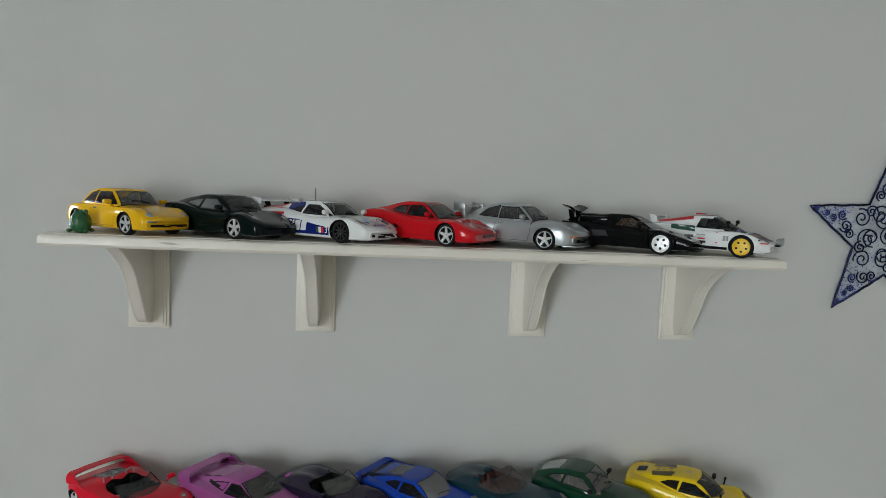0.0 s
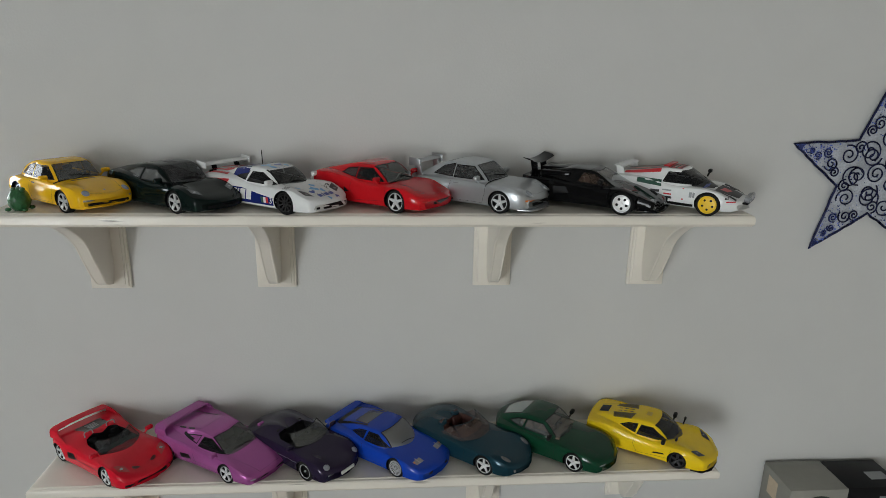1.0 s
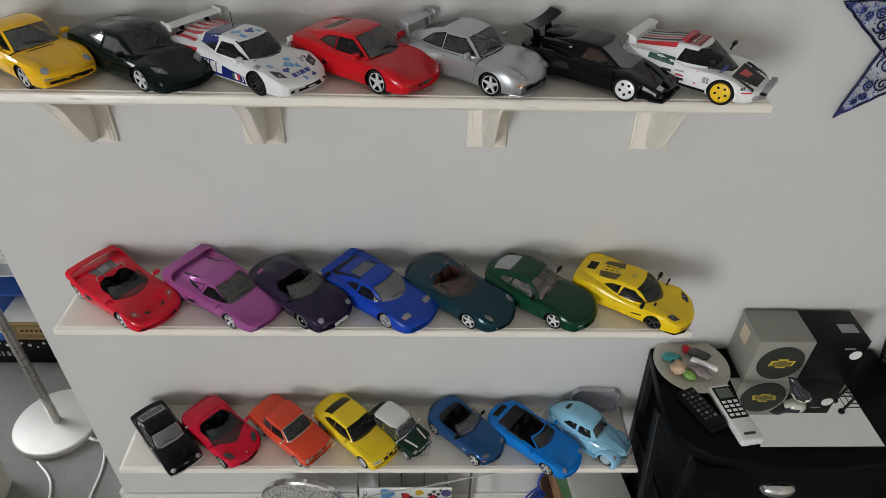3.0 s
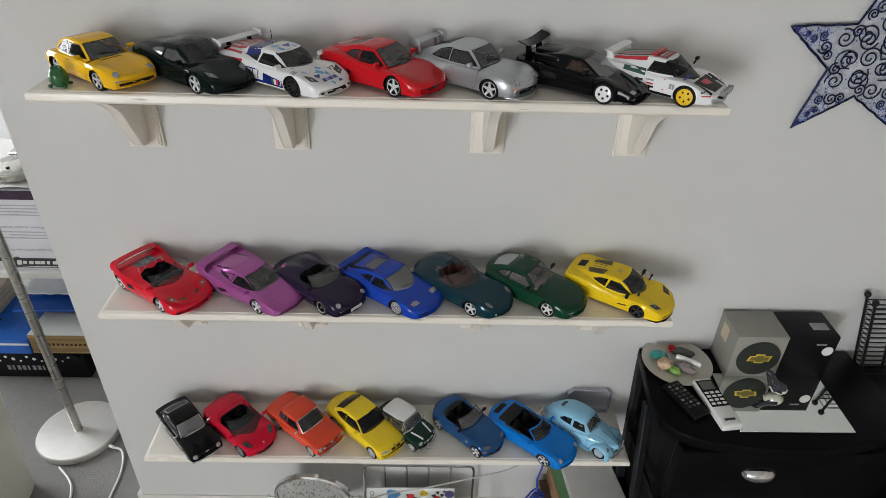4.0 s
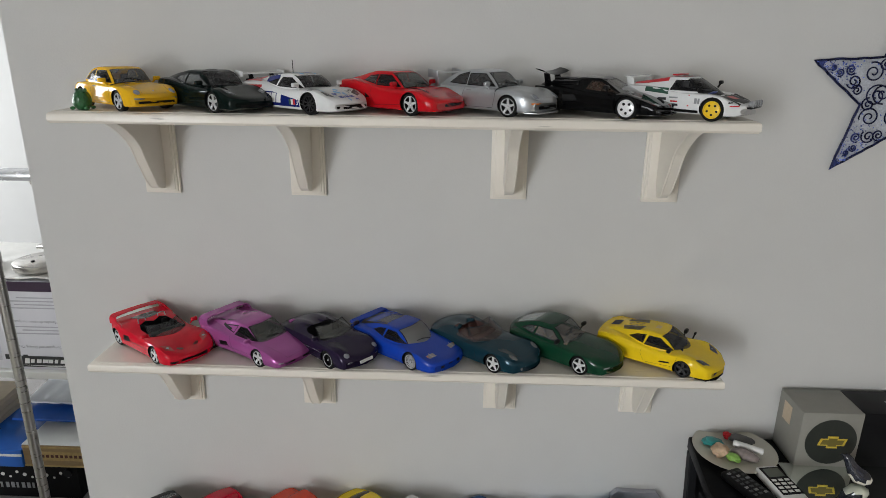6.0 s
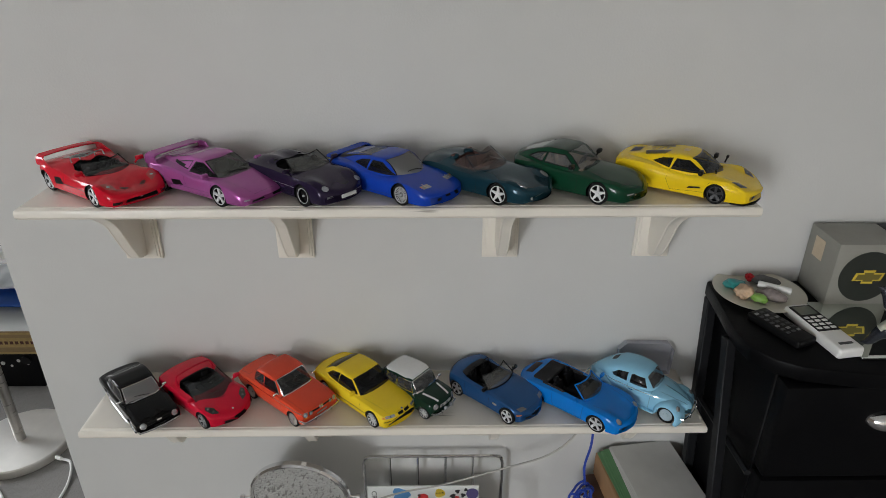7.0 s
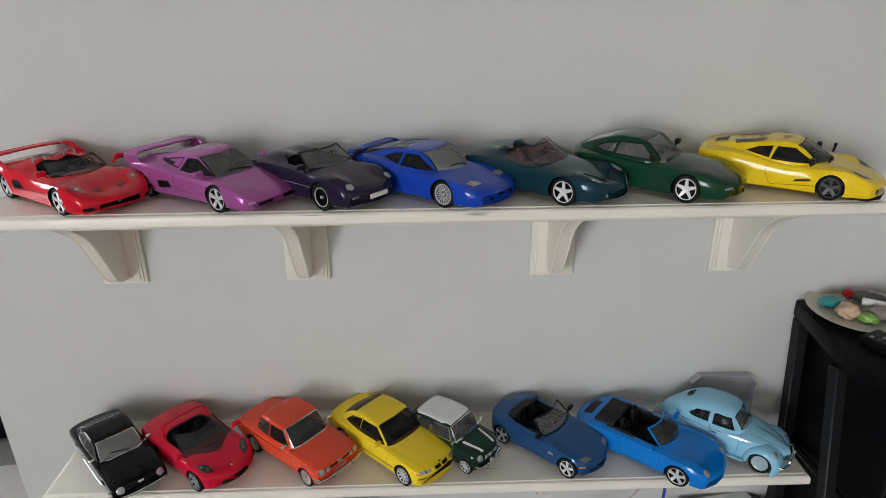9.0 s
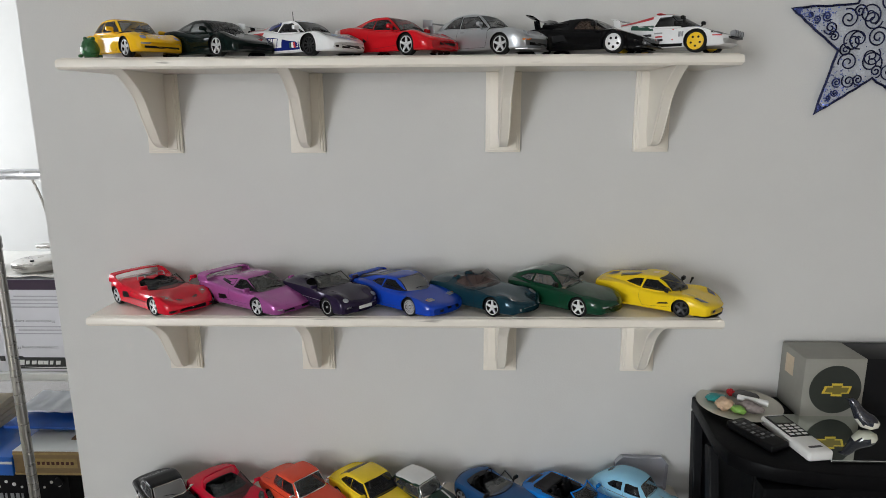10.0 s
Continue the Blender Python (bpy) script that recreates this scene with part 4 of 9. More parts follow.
# ---------------------------------------------------------------- the cars, shelf by shelf
Z1, Z2, Z3 = 1.318, 0.869, 0.436
TOPG, MIDG, LOWG = "model cars on the top shelf", "model cars on the middle shelf", "model cars on the bottom shelf"
BARS_W = mat("white_lettering", (0.78, 0.78, 0.78), 0.4, var=0.03, scale=300)
BARS_B = mat("blue_lettering", (0.02, 0.05, 0.30), 0.4, var=0.03, scale=300)
PALEL = mat("pale_lens", (0.34, 0.36, 0.40), 0.1, 0.3, var=0.3, scale=400)
DECAL_R = mat("red_decal", (0.55, 0.02, 0.03), 0.35, var=0.05, scale=300)
INKD = mat("black_lettering", (0.01, 0.01, 0.012), 0.4, var=0.03, scale=300)
DECAL_G = mat("green_decal", (0.015, 0.07, 0.045), 0.35, var=0.05, scale=300)
DECAL_C = mat("light_blue_decal", (0.12, 0.36, 0.62), 0.35, var=0.05, scale=300)


def quad(x0, y0, x1, y1):
    return [(x0, y0), (x1, y0), (x1, y1), (x0, y1)]


def hood_lines(car, x0, x1, w0, w1, nose=0.0):
    car.lines("top", [[(x0, w0), (x1, w1)], [(x0, -w0), (x1, -w1)], [(x0, w0), (x0 + nose, w0 * 0.5), (x0 + nose, -w0 * 0.5), (x0, -w0)]], 0.0045, both=False)


def splash(car, name, x, y, r, m, seed):
    """A ragged splash of colour on the top."""
    car.patch(name, "top", [(x + r * (0.75 + 0.35 * math.sin(3 * a + seed)) * math.cos(a), y + r * (0.75 + 0.35 * math.sin(2 * a + 2 * seed)) * math.sin(a)) for a in np.linspace(0, 2 * math.pi, 14, endpoint=False)], m, 0.0003)


def word(car, view, a, b, n, w, h, m, turn=0.0, name="lettering_bar", slant=0.2):
    """A word as plain slanted bars."""
    wide = ([0.36, 0.14, 0.40, 0.40] * 2)[:n] if n == 4 else [0.38 - 0.10 * (k % 3 == 1) for k in range(n)]
    u = -sum(2 * q + 0.16 for q in wide) / 2 * w
    for q in wide:
        u += (q + 0.08) * w
        ca, sa = math.cos(radians(turn)), math.sin(radians(turn))
        pts = [(u - w * q - slant * h / 2, -h / 2), (u + w * q - slant * h / 2, -h / 2), (u + w * q + slant * h / 2, h / 2), (u - w * q + slant * h / 2, h / 2)]
        car.patch(name, view, [(a + x * ca - y * sa, b + x * sa + y * ca) for x, y in pts], m, 0.0004, step=0.1)
        u += (q + 0.08) * w


def wing(car, x, z, w, chord, m, posts, post_m=None, tilt=8, plates=None, thick=0.035, dip=0.0):
    """A rear wing on posts, with its end plates."""
    n = 12
    rings = []
    for j in range(n + 1):
        f = -1 + 2 * j / n
        up = dip * f * f
        prof = [(chord / 2, 0.0), (chord * 0.3, thick * 0.6), (0.0, thick * 0.8), (-chord / 2, thick * 0.4), (-chord / 2, 0.0), (0.0, -thick * 0.2)]
        rings.append([(px, f * w / 2, pz + up) for px, pz in prof])
    b = loft(rings)
    b.transform(pose(x, 0, z, 0, tilt, 0))
    ob = car.solid("rear_wing", b, m)
    for px, py, pz0 in posts:
        for sg in (-1, 1):
            q = slab([(px - 0.09, pz0), (px + 0.12, pz0), (x + 0.1, z + 0.005), (x - 0.1, z + 0.005)], sg * py - 0.016, sg * py + 0.016, 0.006, "Y")
            car.solid("wing_post", q, post_m or m, parent=ob)
    if plates:
        for sg in (-1, 1):
            q = slab([(x - chord * 0.6, z - plates * 0.6), (x + chord * 0.55, z - plates * 0.5), (x + chord * 0.55, z + plates * 0.35), (x - chord * 0.6, z + plates * 0.6)],
                     sg * w / 2 - 0.012, sg * w / 2 + 0.012, 0.008, "Y")
            car.solid("end_plate", q, m, parent=ob)
    return ob


def arch_wing(car, stations_, m, thick=0.05):
    """A tail wing that runs down into the flanks: half stations (y, z, front x, rear x), from the flank to the middle."""
    full = [(-y, z, a, b) for y, z, a, b in stations_] + [(y, z, a, b) for y, z, a, b in reversed(stations_[:-1])]
    rings = []
    for i, (y, z, a, b) in enumerate(full):
        (y0, z0), (y1, z1) = full[max(i - 1, 0)][:2], full[min(i + 1, len(full) - 1)][:2]
        n = Vector((-(z1 - z0), y1 - y0)).normalized() * thick / 2
        rings.append([(a, y, z), (a - 0.04, y + n.x, z + n.y), (b + 0.03, y + n.x, z + n.y), (b, y, z), (b + 0.03, y - n.x, z - n.y), (a - 0.04, y - n.x, z - n.y)])
    return car.solid("rear_wing", loft(rings), m, sharp=32)


def bumper_bar(car, x, z, w, m, bow=0.12, r=0.035, wrap=0.25, guards=0.0):
    pts = [(x - bow * 1.6 - wrap, -w, z)] + [(x - bow * f * f * 1.6, f * w, z) for f in np.linspace(-0.97, 0.97, 11)] + [(x - bow * 1.6 - wrap, w, z)]
    ob = car.solid("bumper", tube(pts, r, 8), m)
    if guards:
        for sg in (-1, 1):
            car.solid("overrider", box((x - 0.03, sg * guards - 0.025, z - 0.08), (x + 0.05, sg * guards + 0.025, z + 0.08), 0.02, 2), m, parent=ob)


def hoop(car, name, x, y0, y1, z0, z1, r, m, lean=-0.05):
    pts = [(x, y0, z0), (x + lean * 0.7, y0, z0 + (z1 - z0) * 0.7), (x + lean, y0 + (y1 - y0) * 0.15, z1), (x + lean, y1 - (y1 - y0) * 0.15, z1), (x + lean * 0.7, y1, z0 + (z1 - z0) * 0.7), (x, y1, z0)]
    car.solid(name, tube(smooth_path(pts, 5), r, 8), m)


# ---- top shelf
car = Car(rear_engined(paint=YELLOW, s=1 / 19.3), (-0.453, -0.165), -36, "yellow die-cast rear-engined coupe with silver five-spoke wheels", Z1, TOPG)
car.lines("right", DOOR_RE)
hood_lines(car, 0.72, -0.28, 0.45, 0.60, 0.08)
car.lamp("headlight", "front", 0.57, 0.605, 0.10, 0.12, PALEL, YELLOW)
car.patch("indicator", "front", quad(0.40, 0.385, 0.68, 0.435), LENS, both=True)
car.patch("air_intake", "front", quad(-0.58, 0.265, 0.58, 0.335), BLACKP)
car.patch("cowl_vent", "top", quad(-0.29, -0.42, -0.245, 0.30), BLACKP)
car.lamp("badge", "top", 0.62, 0.0, 0.028, 0.028, GREYP, both=False)
car.patch("door_handle", "right", quad(-1.52, 0.70, -1.36, 0.73), BLACKP, 0.0006, both=True)
car.mirrors(-0.74, 0.90, 0.92)
car.wipers(-0.36, 0.85)

# side glass whose daylight reflection is put into a silvery, opaque colour
SHEENG = mat("painted_sheen_glass", (0.20, 0.21, 0.21), 0.10, 0.6, var=0.25, scale=120)
SUP = mid_engined(paint=BGREEN, s=1 / 18.6, xr=-3.24, ax=-0.10, bow_r=0.2,
    top=[(1.0, 0.36), (0.88, 0.44), (0.5, 0.56), (0.1, 0.68), (-0.25, 0.78), (-1.0, 0.83), (-2.0, 0.91), (-2.8, 0.93), (-3.1, 0.91), (-3.24, 0.84)],
    sho=[(1.0, 0.34), (0.84, 0.45), (0.5, 0.58), (0.1, 0.69), (-0.4, 0.69), (-1.0, 0.70), (-1.6, 0.77), (-2.4, 0.88), (-3.0, 0.88), (-3.24, 0.80)])
SUP["cab"] = dict(SUP["cab"], th=0.30,
    roof=[(-0.06, 0.70), (-0.45, 0.94), (-0.85, 1.13), (-1.15, 1.19), (-1.5, 1.195), (-2.0, 1.13), (-2.6, 1.03), (-3.0, 0.94)],
    base=[(-0.06, 0.52), (-0.4, 0.70), (-0.9, 0.79), (-1.5, 0.79), (-2.2, 0.72), (-3.0, 0.58)],
    zb=[(-0.06, 0.67), (-0.8, 0.71), (-1.6, 0.78), (-2.4, 0.87), (-3.0, 0.88)],
    windscreen=[([(-0.14, 0.0), (-0.18, 0.25), (-0.42, 0.57), (-1.02, 0.52), (-0.96, 0.25), (-0.94, 0.0)], GSMOKE)],
    side_window=[([(-0.58, 0.77), (-1.50, 0.81), (-1.44, 1.06), (-1.02, 1.06)], SHEENG)],
    quarter_window=[([(-1.60, 0.84), (-2.15, 0.93), (-1.90, 1.02), (-1.55, 1.06)], SHEENG)])
car = Car(SUP, (-0.299, -0.169), -36, "black-green die-cast mid-engined supercar with silver wheels", Z1, TOPG)
car.patch("headlight", "top", [(0.60, 0.46), (0.46, 0.68), (0.24, 0.70), (0.36, 0.46)], mat("smoked_lens", (0.20, 0.21, 0.22), 0.08, 0.4, var=0.3, scale=400), both=True)
car.lamp("lamp", "top", 0.42, 0.58, 0.05, 0.05, thick=0.12)
car.patch("deck_glass", "top", [(-1.72, 0.12), (-2.5, 0.10), (-2.4, 0.36), (-1.75, 0.45)], mat("smoky_deck_glass", (0.10, 0.105, 0.105), 0.1, var=0.4, scale=300), both=True)
car.patch("roof_scoop", "top", quad(-1.42, -0.14, -1.15, 0.14), BLACKP)
car.lines("right", [[(-0.35, 0.62), (-0.45, 0.3), (-1.45, 0.22), (-1.6, 0.5), (-1.55, 0.74)]])
car.patch("air_intake", "front", quad(-0.5, 0.2, 0.5, 0.27), BLACKP)
car.mirrors(-0.62, 0.90, 0.86)
car.wipers(-0.22, 0.8, 1)

car = Car(mid_engined(paint=WHITE, ax=-0.10, top=[(1.02, 0.36), (0.88, 0.44), (0.5, 0.55), (0.1, 0.66), (-0.25, 0.76), (-1.0, 0.82), (-2.0, 0.91), (-2.8, 0.94), (-3.2, 0.92), (-3.30, 0.86)], xf=1.02, s=1 / 18.6, rim="ten", rim_mat=DARKRIM), (-0.144, -0.175), -34, "white and blue die-cast racing car with a rear wing", Z1, TOPG)
car.patch("blue_flank", "right", [(-0.36, 0.20), (-2.28, 0.20), (-2.28, 0.62), (-1.6, 0.60), (-0.9, 0.47), (-0.36, 0.40)], NAVY, 0.0002, both=True)
word(car, "right", -1.62, 0.43, 4, 0.23, 0.28, BARS_W, name="sponsor_bar")
for i, m in enumerate((DECAL_G, BARS_W, DECAL_R)):
    car.patch("flag_band", "right", quad(-0.92 + i * 0.09, 0.26, -0.83 + i * 0.09, 0.42), m, 0.0005)
car.text("39", "right", -0.50, 0.335, 0.24, BARS_W, lift=0.0006)
car.text("39", "top", 0.26, 0.46, 0.24, INKD, 90)
word(car, "top", 0.62, 0.0, 4, 0.19, 0.15, BARS_B, 90, "sponsor_bar")
for k in range(4):
    car.patch("louvre", "top", quad(-0.02 - 0.05 * k, 0.66, -0.04 - 0.05 * k, 0.80), BLACKP, 0.0004, both=True)
for k, (x, y, r) in enumerate(((0.22, -0.04, 0.15), (0.36, 0.14, 0.12), (0.36, -0.24, 0.11), (0.05, 0.12, 0.10), (0.84, -0.06, 0.09), (0.82, 0.24, 0.08), (0.06, -0.50, 0.09), (-1.08, -0.22, 0.14), (-1.2, 0.14, 0.17), (-1.36, -0.14, 0.15), (-1.02, 0.30, 0.10))):
    splash(car, "blue_flash", x, y, r, (DECAL_C, DECAL_C, BARS_B)[k % 3], k)
car.patch("screen_banner", "top", [(-0.84, 0.0), (-0.86, 0.25), (-0.92, 0.48), (-1.0, 0.48), (-0.94, 0.25), (-0.92, 0.0), (-0.94, -0.25), (-1.0, -0.48), (-0.92, -0.48), (-0.86, -0.25)], BARS_W, 0.0004)
word(car, "top", -0.905, 0.0, 3, 0.09, 0.05, BARS_B, 90, "sponsor_bar", 0)
car.patch("starred_panel", "top", [(-1.55, -0.62), (-2.15, -0.66), (-2.3, 0.55), (-1.7, 0.5)], NAVY, 0.0003)
for i in range(14):
    x, y = -1.72 - 0.14 * (i % 4), -0.5 + 0.28 * (i // 4)
    car.lamp("star_spot", "top", x - 0.03 * (i // 4), y, 0.026, 0.026, BARS_W, both=False, thick=0.1)
for i in range(6):
    y = -0.74 + 0.26 * i
    car.patch("red_stripe", "top", [(-2.28, y), (-3.28, y), (-3.28, y + 0.12), (-2.3, y + 0.12)], DECAL_R, 0.0003)
car.patch("red_stripe", "right", [(-2.1, 0.70), (-3.2, 0.68), (-3.2, 0.74), (-2.1, 0.78)], DECAL_R, 0.0003)
car.patch("headlight", "top", [(0.62, 0.46), (0.50, 0.68), (0.24, 0.70), (0.36, 0.46)], DARKRIM, 0.0003, both=True)
car.lamp("lamp", "top", 0.46, 0.58, 0.055, 0.055)
car.patch("air_intake", "front", quad(-0.38, 0.20, 0.38, 0.30), BLACKP)
car.patch("side_intake", "front", quad(0.50, 0.22, 0.66, 0.28), BLACKP, both=True)
wing(car, -3.20, 1.06, 1.66, 0.32, WHITE, [(-3.12, 0.42, 0.84)], BLACKP, 6, 0.20)
word(car, "rear", 0, 0.6, 4, 0.16, 0.1, BARS_B, 0, "sponsor_bar")
car.solid("antenna", tube([(-1.75, 0.1, 1.05), (-1.77, 0.1, 1.5)], 0.012, 6), BLACKP)
car.mirrors(-0.55, 0.92, 0.84)
car.wipers(-0.2, 0.8, 1)
hood_lines(car, 0.5, -0.1, 0.34, 0.46)

F355 = mid_engined(paint=RED, s=1 / 18, ax=-0.10, xf=1.0, xr=-3.20, wb=2.45, tr=0.90, rim="star",
    top=[(1.0, 0.40), (0.9, 0.47), (0.5, 0.58), (0.1, 0.68), (-0.3, 0.765), (-1.2, 0.84), (-2.2, 0.94), (-2.9, 0.95), (-3.20, 0.84)],
    sho=[(0.98, 0.38), (0.85, 0.46), (0.5, 0.57), (0.1, 0.68), (-0.4, 0.68), (-1.1, 0.71), (-1.8, 0.82), (-2.5, 0.90), (-3.0, 0.89), (-3.20, 0.80)],
    wid=[(0.98, 0.68), (0.85, 0.80), (0.4, 0.90), (0.0, 0.93), (-0.8, 0.905), (-1.6, 0.93), (-2.4, 0.95), (-2.9, 0.92), (-3.24, 0.80)],
    bot=[(0.98, 0.20), (0.75, 0.14), (0.0, 0.14), (-2.6, 0.17), (-3.0, 0.24), (-3.24, 0.36)],
    cab=dict(th=0.30, bow_f=0.24, bow_r=0.1,
             roof=[(-0.22, 0.73), (-0.55, 0.94), (-0.95, 1.13), (-1.2, 1.195), (-1.6, 1.20), (-1.95, 1.15), (-2.4, 1.05), (-2.85, 0.96)],
             base=[(-0.22, 0.60), (-0.5, 0.73), (-1.0, 0.78), (-1.7, 0.78), (-2.2, 0.74), (-2.85, 0.66)],
             zb=[(-0.22, 0.69), (-1.0, 0.72), (-1.8, 0.82), (-2.85, 0.86)],
             windscreen=[([(-0.28, 0.0), (-0.31, 0.3), (-0.46, 0.60), (-1.02, 0.52), (-0.98, 0.0)], GGREY)],
             rear_window=[([(-1.9, 0.0), (-1.92, 0.36), (-2.3, 0.36), (-2.32, 0.0)], GBLACK)],
             side_window=[([(-0.68, 0.79), (-1.50, 0.82), (-1.48, 1.07), (-1.06, 1.07)], GBLACK)],
             quarter_window=[([(-1.58, 0.85), (-2.05, 0.93), (-1.88, 1.03), (-1.56, 1.07)], GDARK)]))
car = Car(F355, (0.013, -0.165), -34, "red die-cast two-seat sports coupe with silver star wheels", Z1, TOPG)
car.lines("right", [[(-0.42, 0.68), (-0.46, 0.3), (-1.5, 0.24), (-1.66, 0.55), (-1.6, 0.78)]])
hood_lines(car, 0.72, -0.2, 0.52, 0.62, 0.04)
car.lines("top", [[(0.60, 0.40), (0.58, 0.64), (0.38, 0.66), (0.38, 0.42), (0.60, 0.40)], [(0.60, -0.40), (0.58, -0.64), (0.38, -0.66), (0.38, -0.42), (0.60, -0.40)]], both=False)
car.patch("door_intake", "right", [(-1.68, 0.46), (-1.86, 0.42), (-1.86, 0.58)], BLACKP, both=True)
car.patch("air_intake", "front", quad(-0.42, 0.28, 0.42, 0.36), BLACKP)
car.lamp("badge", "front", 0.0, 0.325, 0.05, 0.035, CHROME, both=False)
car.patch("indicator", "front", quad(0.58, 0.36, 0.72, 0.39), REDL, both=True)
car.mirrors(-0.70, 0.92, 0.86)
car.wipers(-0.30, 0.8, 2, 0.42, 0.30)

GT = rear_engined(paint=SILVER, s=1 / 18.5, rim="star", rim_mat=SILVERP, tr=0.90, ww=0.25, wr=0.31, trim=BLACKP,
    wid=[(0.90, 0.68), (0.8, 0.78), (0.45, 0.89), (0.0, 0.925), (-0.45, 0.88), (-0.9, 0.85), (-1.5, 0.86), (-2.0, 0.93), (-2.4, 0.95), (-2.8, 0.91), (-3.1, 0.82), (-3.32, 0.70)])
GT["cab"] = dict(GT["cab"], windscreen=[([(-0.36, 0.0), (-0.385, 0.3), (-0.50, 0.58), (-0.92, 0.50), (-0.89, 0.25), (-0.88, 0.0)], GCLEAR)],
                 side_window=[([(-0.68, 0.86), (-1.55, 0.87), (-1.52, 1.17), (-1.0, 1.17)], GDARK)])
car = Car(GT, (0.166, -0.166), -35, "silver die-cast rear-engined coupe with a tall tail wing", Z1, TOPG)
car.lines("right", DOOR_RE)
hood_lines(car, 0.72, -0.28, 0.45, 0.60, 0.08)
car.lamp("headlight", "front", 0.57, 0.605, 0.10, 0.12, PALEL, SILVER)
car.patch("indicator", "front", quad(0.48, 0.39, 0.74, 0.44), AMBER, both=True)
car.patch("air_intake", "front", quad(-0.5, 0.25, 0.5, 0.34), BLACKP)
car.solid("front_splitter", slab([(0.45, -0.80), (0.80, -0.66), (0.92, -0.3), (0.93, 0.3), (0.80, 0.66), (0.45, 0.80), (0.5, 0.0)], 0.13, 0.17, 0.008), SILVER)
wing(car, -2.96, 1.14, 1.26, 0.34, SILVER, [(-2.90, 0.5, 0.74)], SILVER, 4, 0.22)
car.patch("door_handle", "right", quad(-1.52, 0.70, -1.36, 0.73), GREYP, 0.0006, both=True)
car.mirrors(-0.74, 0.94, 0.92)
car.wipers(-0.36, 0.85)

COU = wedge(paint=BLACK, s=1 / 18.3, ax=-0.04, xf=0.95, xr=-3.02, wb=2.44, rim="hole", rim_mat=WHITERIM, seat=MAROON, wr_r=0.335, ww_r=0.34,
    hole=[(-0.30, 0.0), (-0.36, 0.5), (-0.6, 0.62), (-1.6, 0.58), (-1.7, 0.0)],
    top=[(0.95, 0.35), (0.88, 0.41), (0.05, 0.68), (-0.1, 0.72), (-1.0, 0.82), (-2.2, 0.90), (-2.9, 0.88), (-3.02, 0.82)],
    wid=[(0.95, 0.76), (0.85, 0.84), (0.42, 0.88), (0.38, 0.96), (-0.36, 0.97), (-0.44, 0.89), (-1.4, 0.90), (-2.0, 0.93), (-2.1, 1.0), (-2.8, 1.0), (-2.9, 0.94), (-3.02, 0.88)])
COU["cab"] = dict(COU["cab"], roof=[(0.02, 0.67), (-0.85, 1.05), (-1.05, 1.11), (-1.6, 1.11), (-2.3, 1.0), (-2.9, 0.91)], zb=[(0.02, 0.62), (-1.2, 0.68), (-2.2, 0.84), (-2.9, 0.86)],
                  base=[(0.02, 0.70), (-0.5, 0.79), (-1.2, 0.81), (-1.8, 0.76), (-2.9, 0.66)],
                  windscreen=[([(-0.04, 0.0), (-0.08, 0.40), (-0.20, 0.62), (-0.92, 0.50), (-0.86, 0.0)], GPALE)],
                  side_window=[([(-0.45, 0.72), (-1.36, 0.78), (-1.24, 1.0), (-0.96, 1.0)], glass("brown_side_glazing", (0.12, 0.085, 0.065), 0.55))])
car = Car(COU, (0.347, -0.176), -34, "black die-cast wedge supercar with white wheels and a tail wing", Z1, TOPG)
wing(car, -2.86, 1.16, 1.62, 0.36, BLACK, [(-2.8, 0.35, 0.82)], BLACK, 14, None, 0.04, 0.10)
for sg in (-1, 1):
    car.solid("air_box", box((-2.50, sg * 0.54 - 0.14, 0.84), (-1.62, sg * 0.54 + 0.14, 1.0), 0.05, 2), BLACK)
car.solid("engine_cover", box((-2.6, -0.36, 0.90), (-1.8, 0.36, 1.07), 0.05, 2), BLACK)
car.patch("headlight", "top", [(0.80, 0.50), (0.80, 0.72), (0.66, 0.74), (0.66, 0.50)], LENS, both=True)
car.lines("right", [[(-0.45, 0.62), (-0.48, 0.26), (-1.5, 0.26), (-1.62, 0.6)]])
car.patch("indicator", "front", quad(0.56, 0.24, 0.76, 0.29), LENS, both=True)
car.patch("side_intake", "right", [(-1.55, 0.46), (-2.0, 0.40), (-2.02, 0.60), (-1.65, 0.62)], BLACKP, both=True)
car.solid("front_spoiler", slab([(0.56, -0.86), (0.90, -0.76), (0.98, -0.4), (0.98, 0.4), (0.90, 0.76), (0.56, 0.86)], 0.14, 0.19, 0.01), BLACK)
car.mirrors(-0.66, 0.94, 0.86, BLACKP)

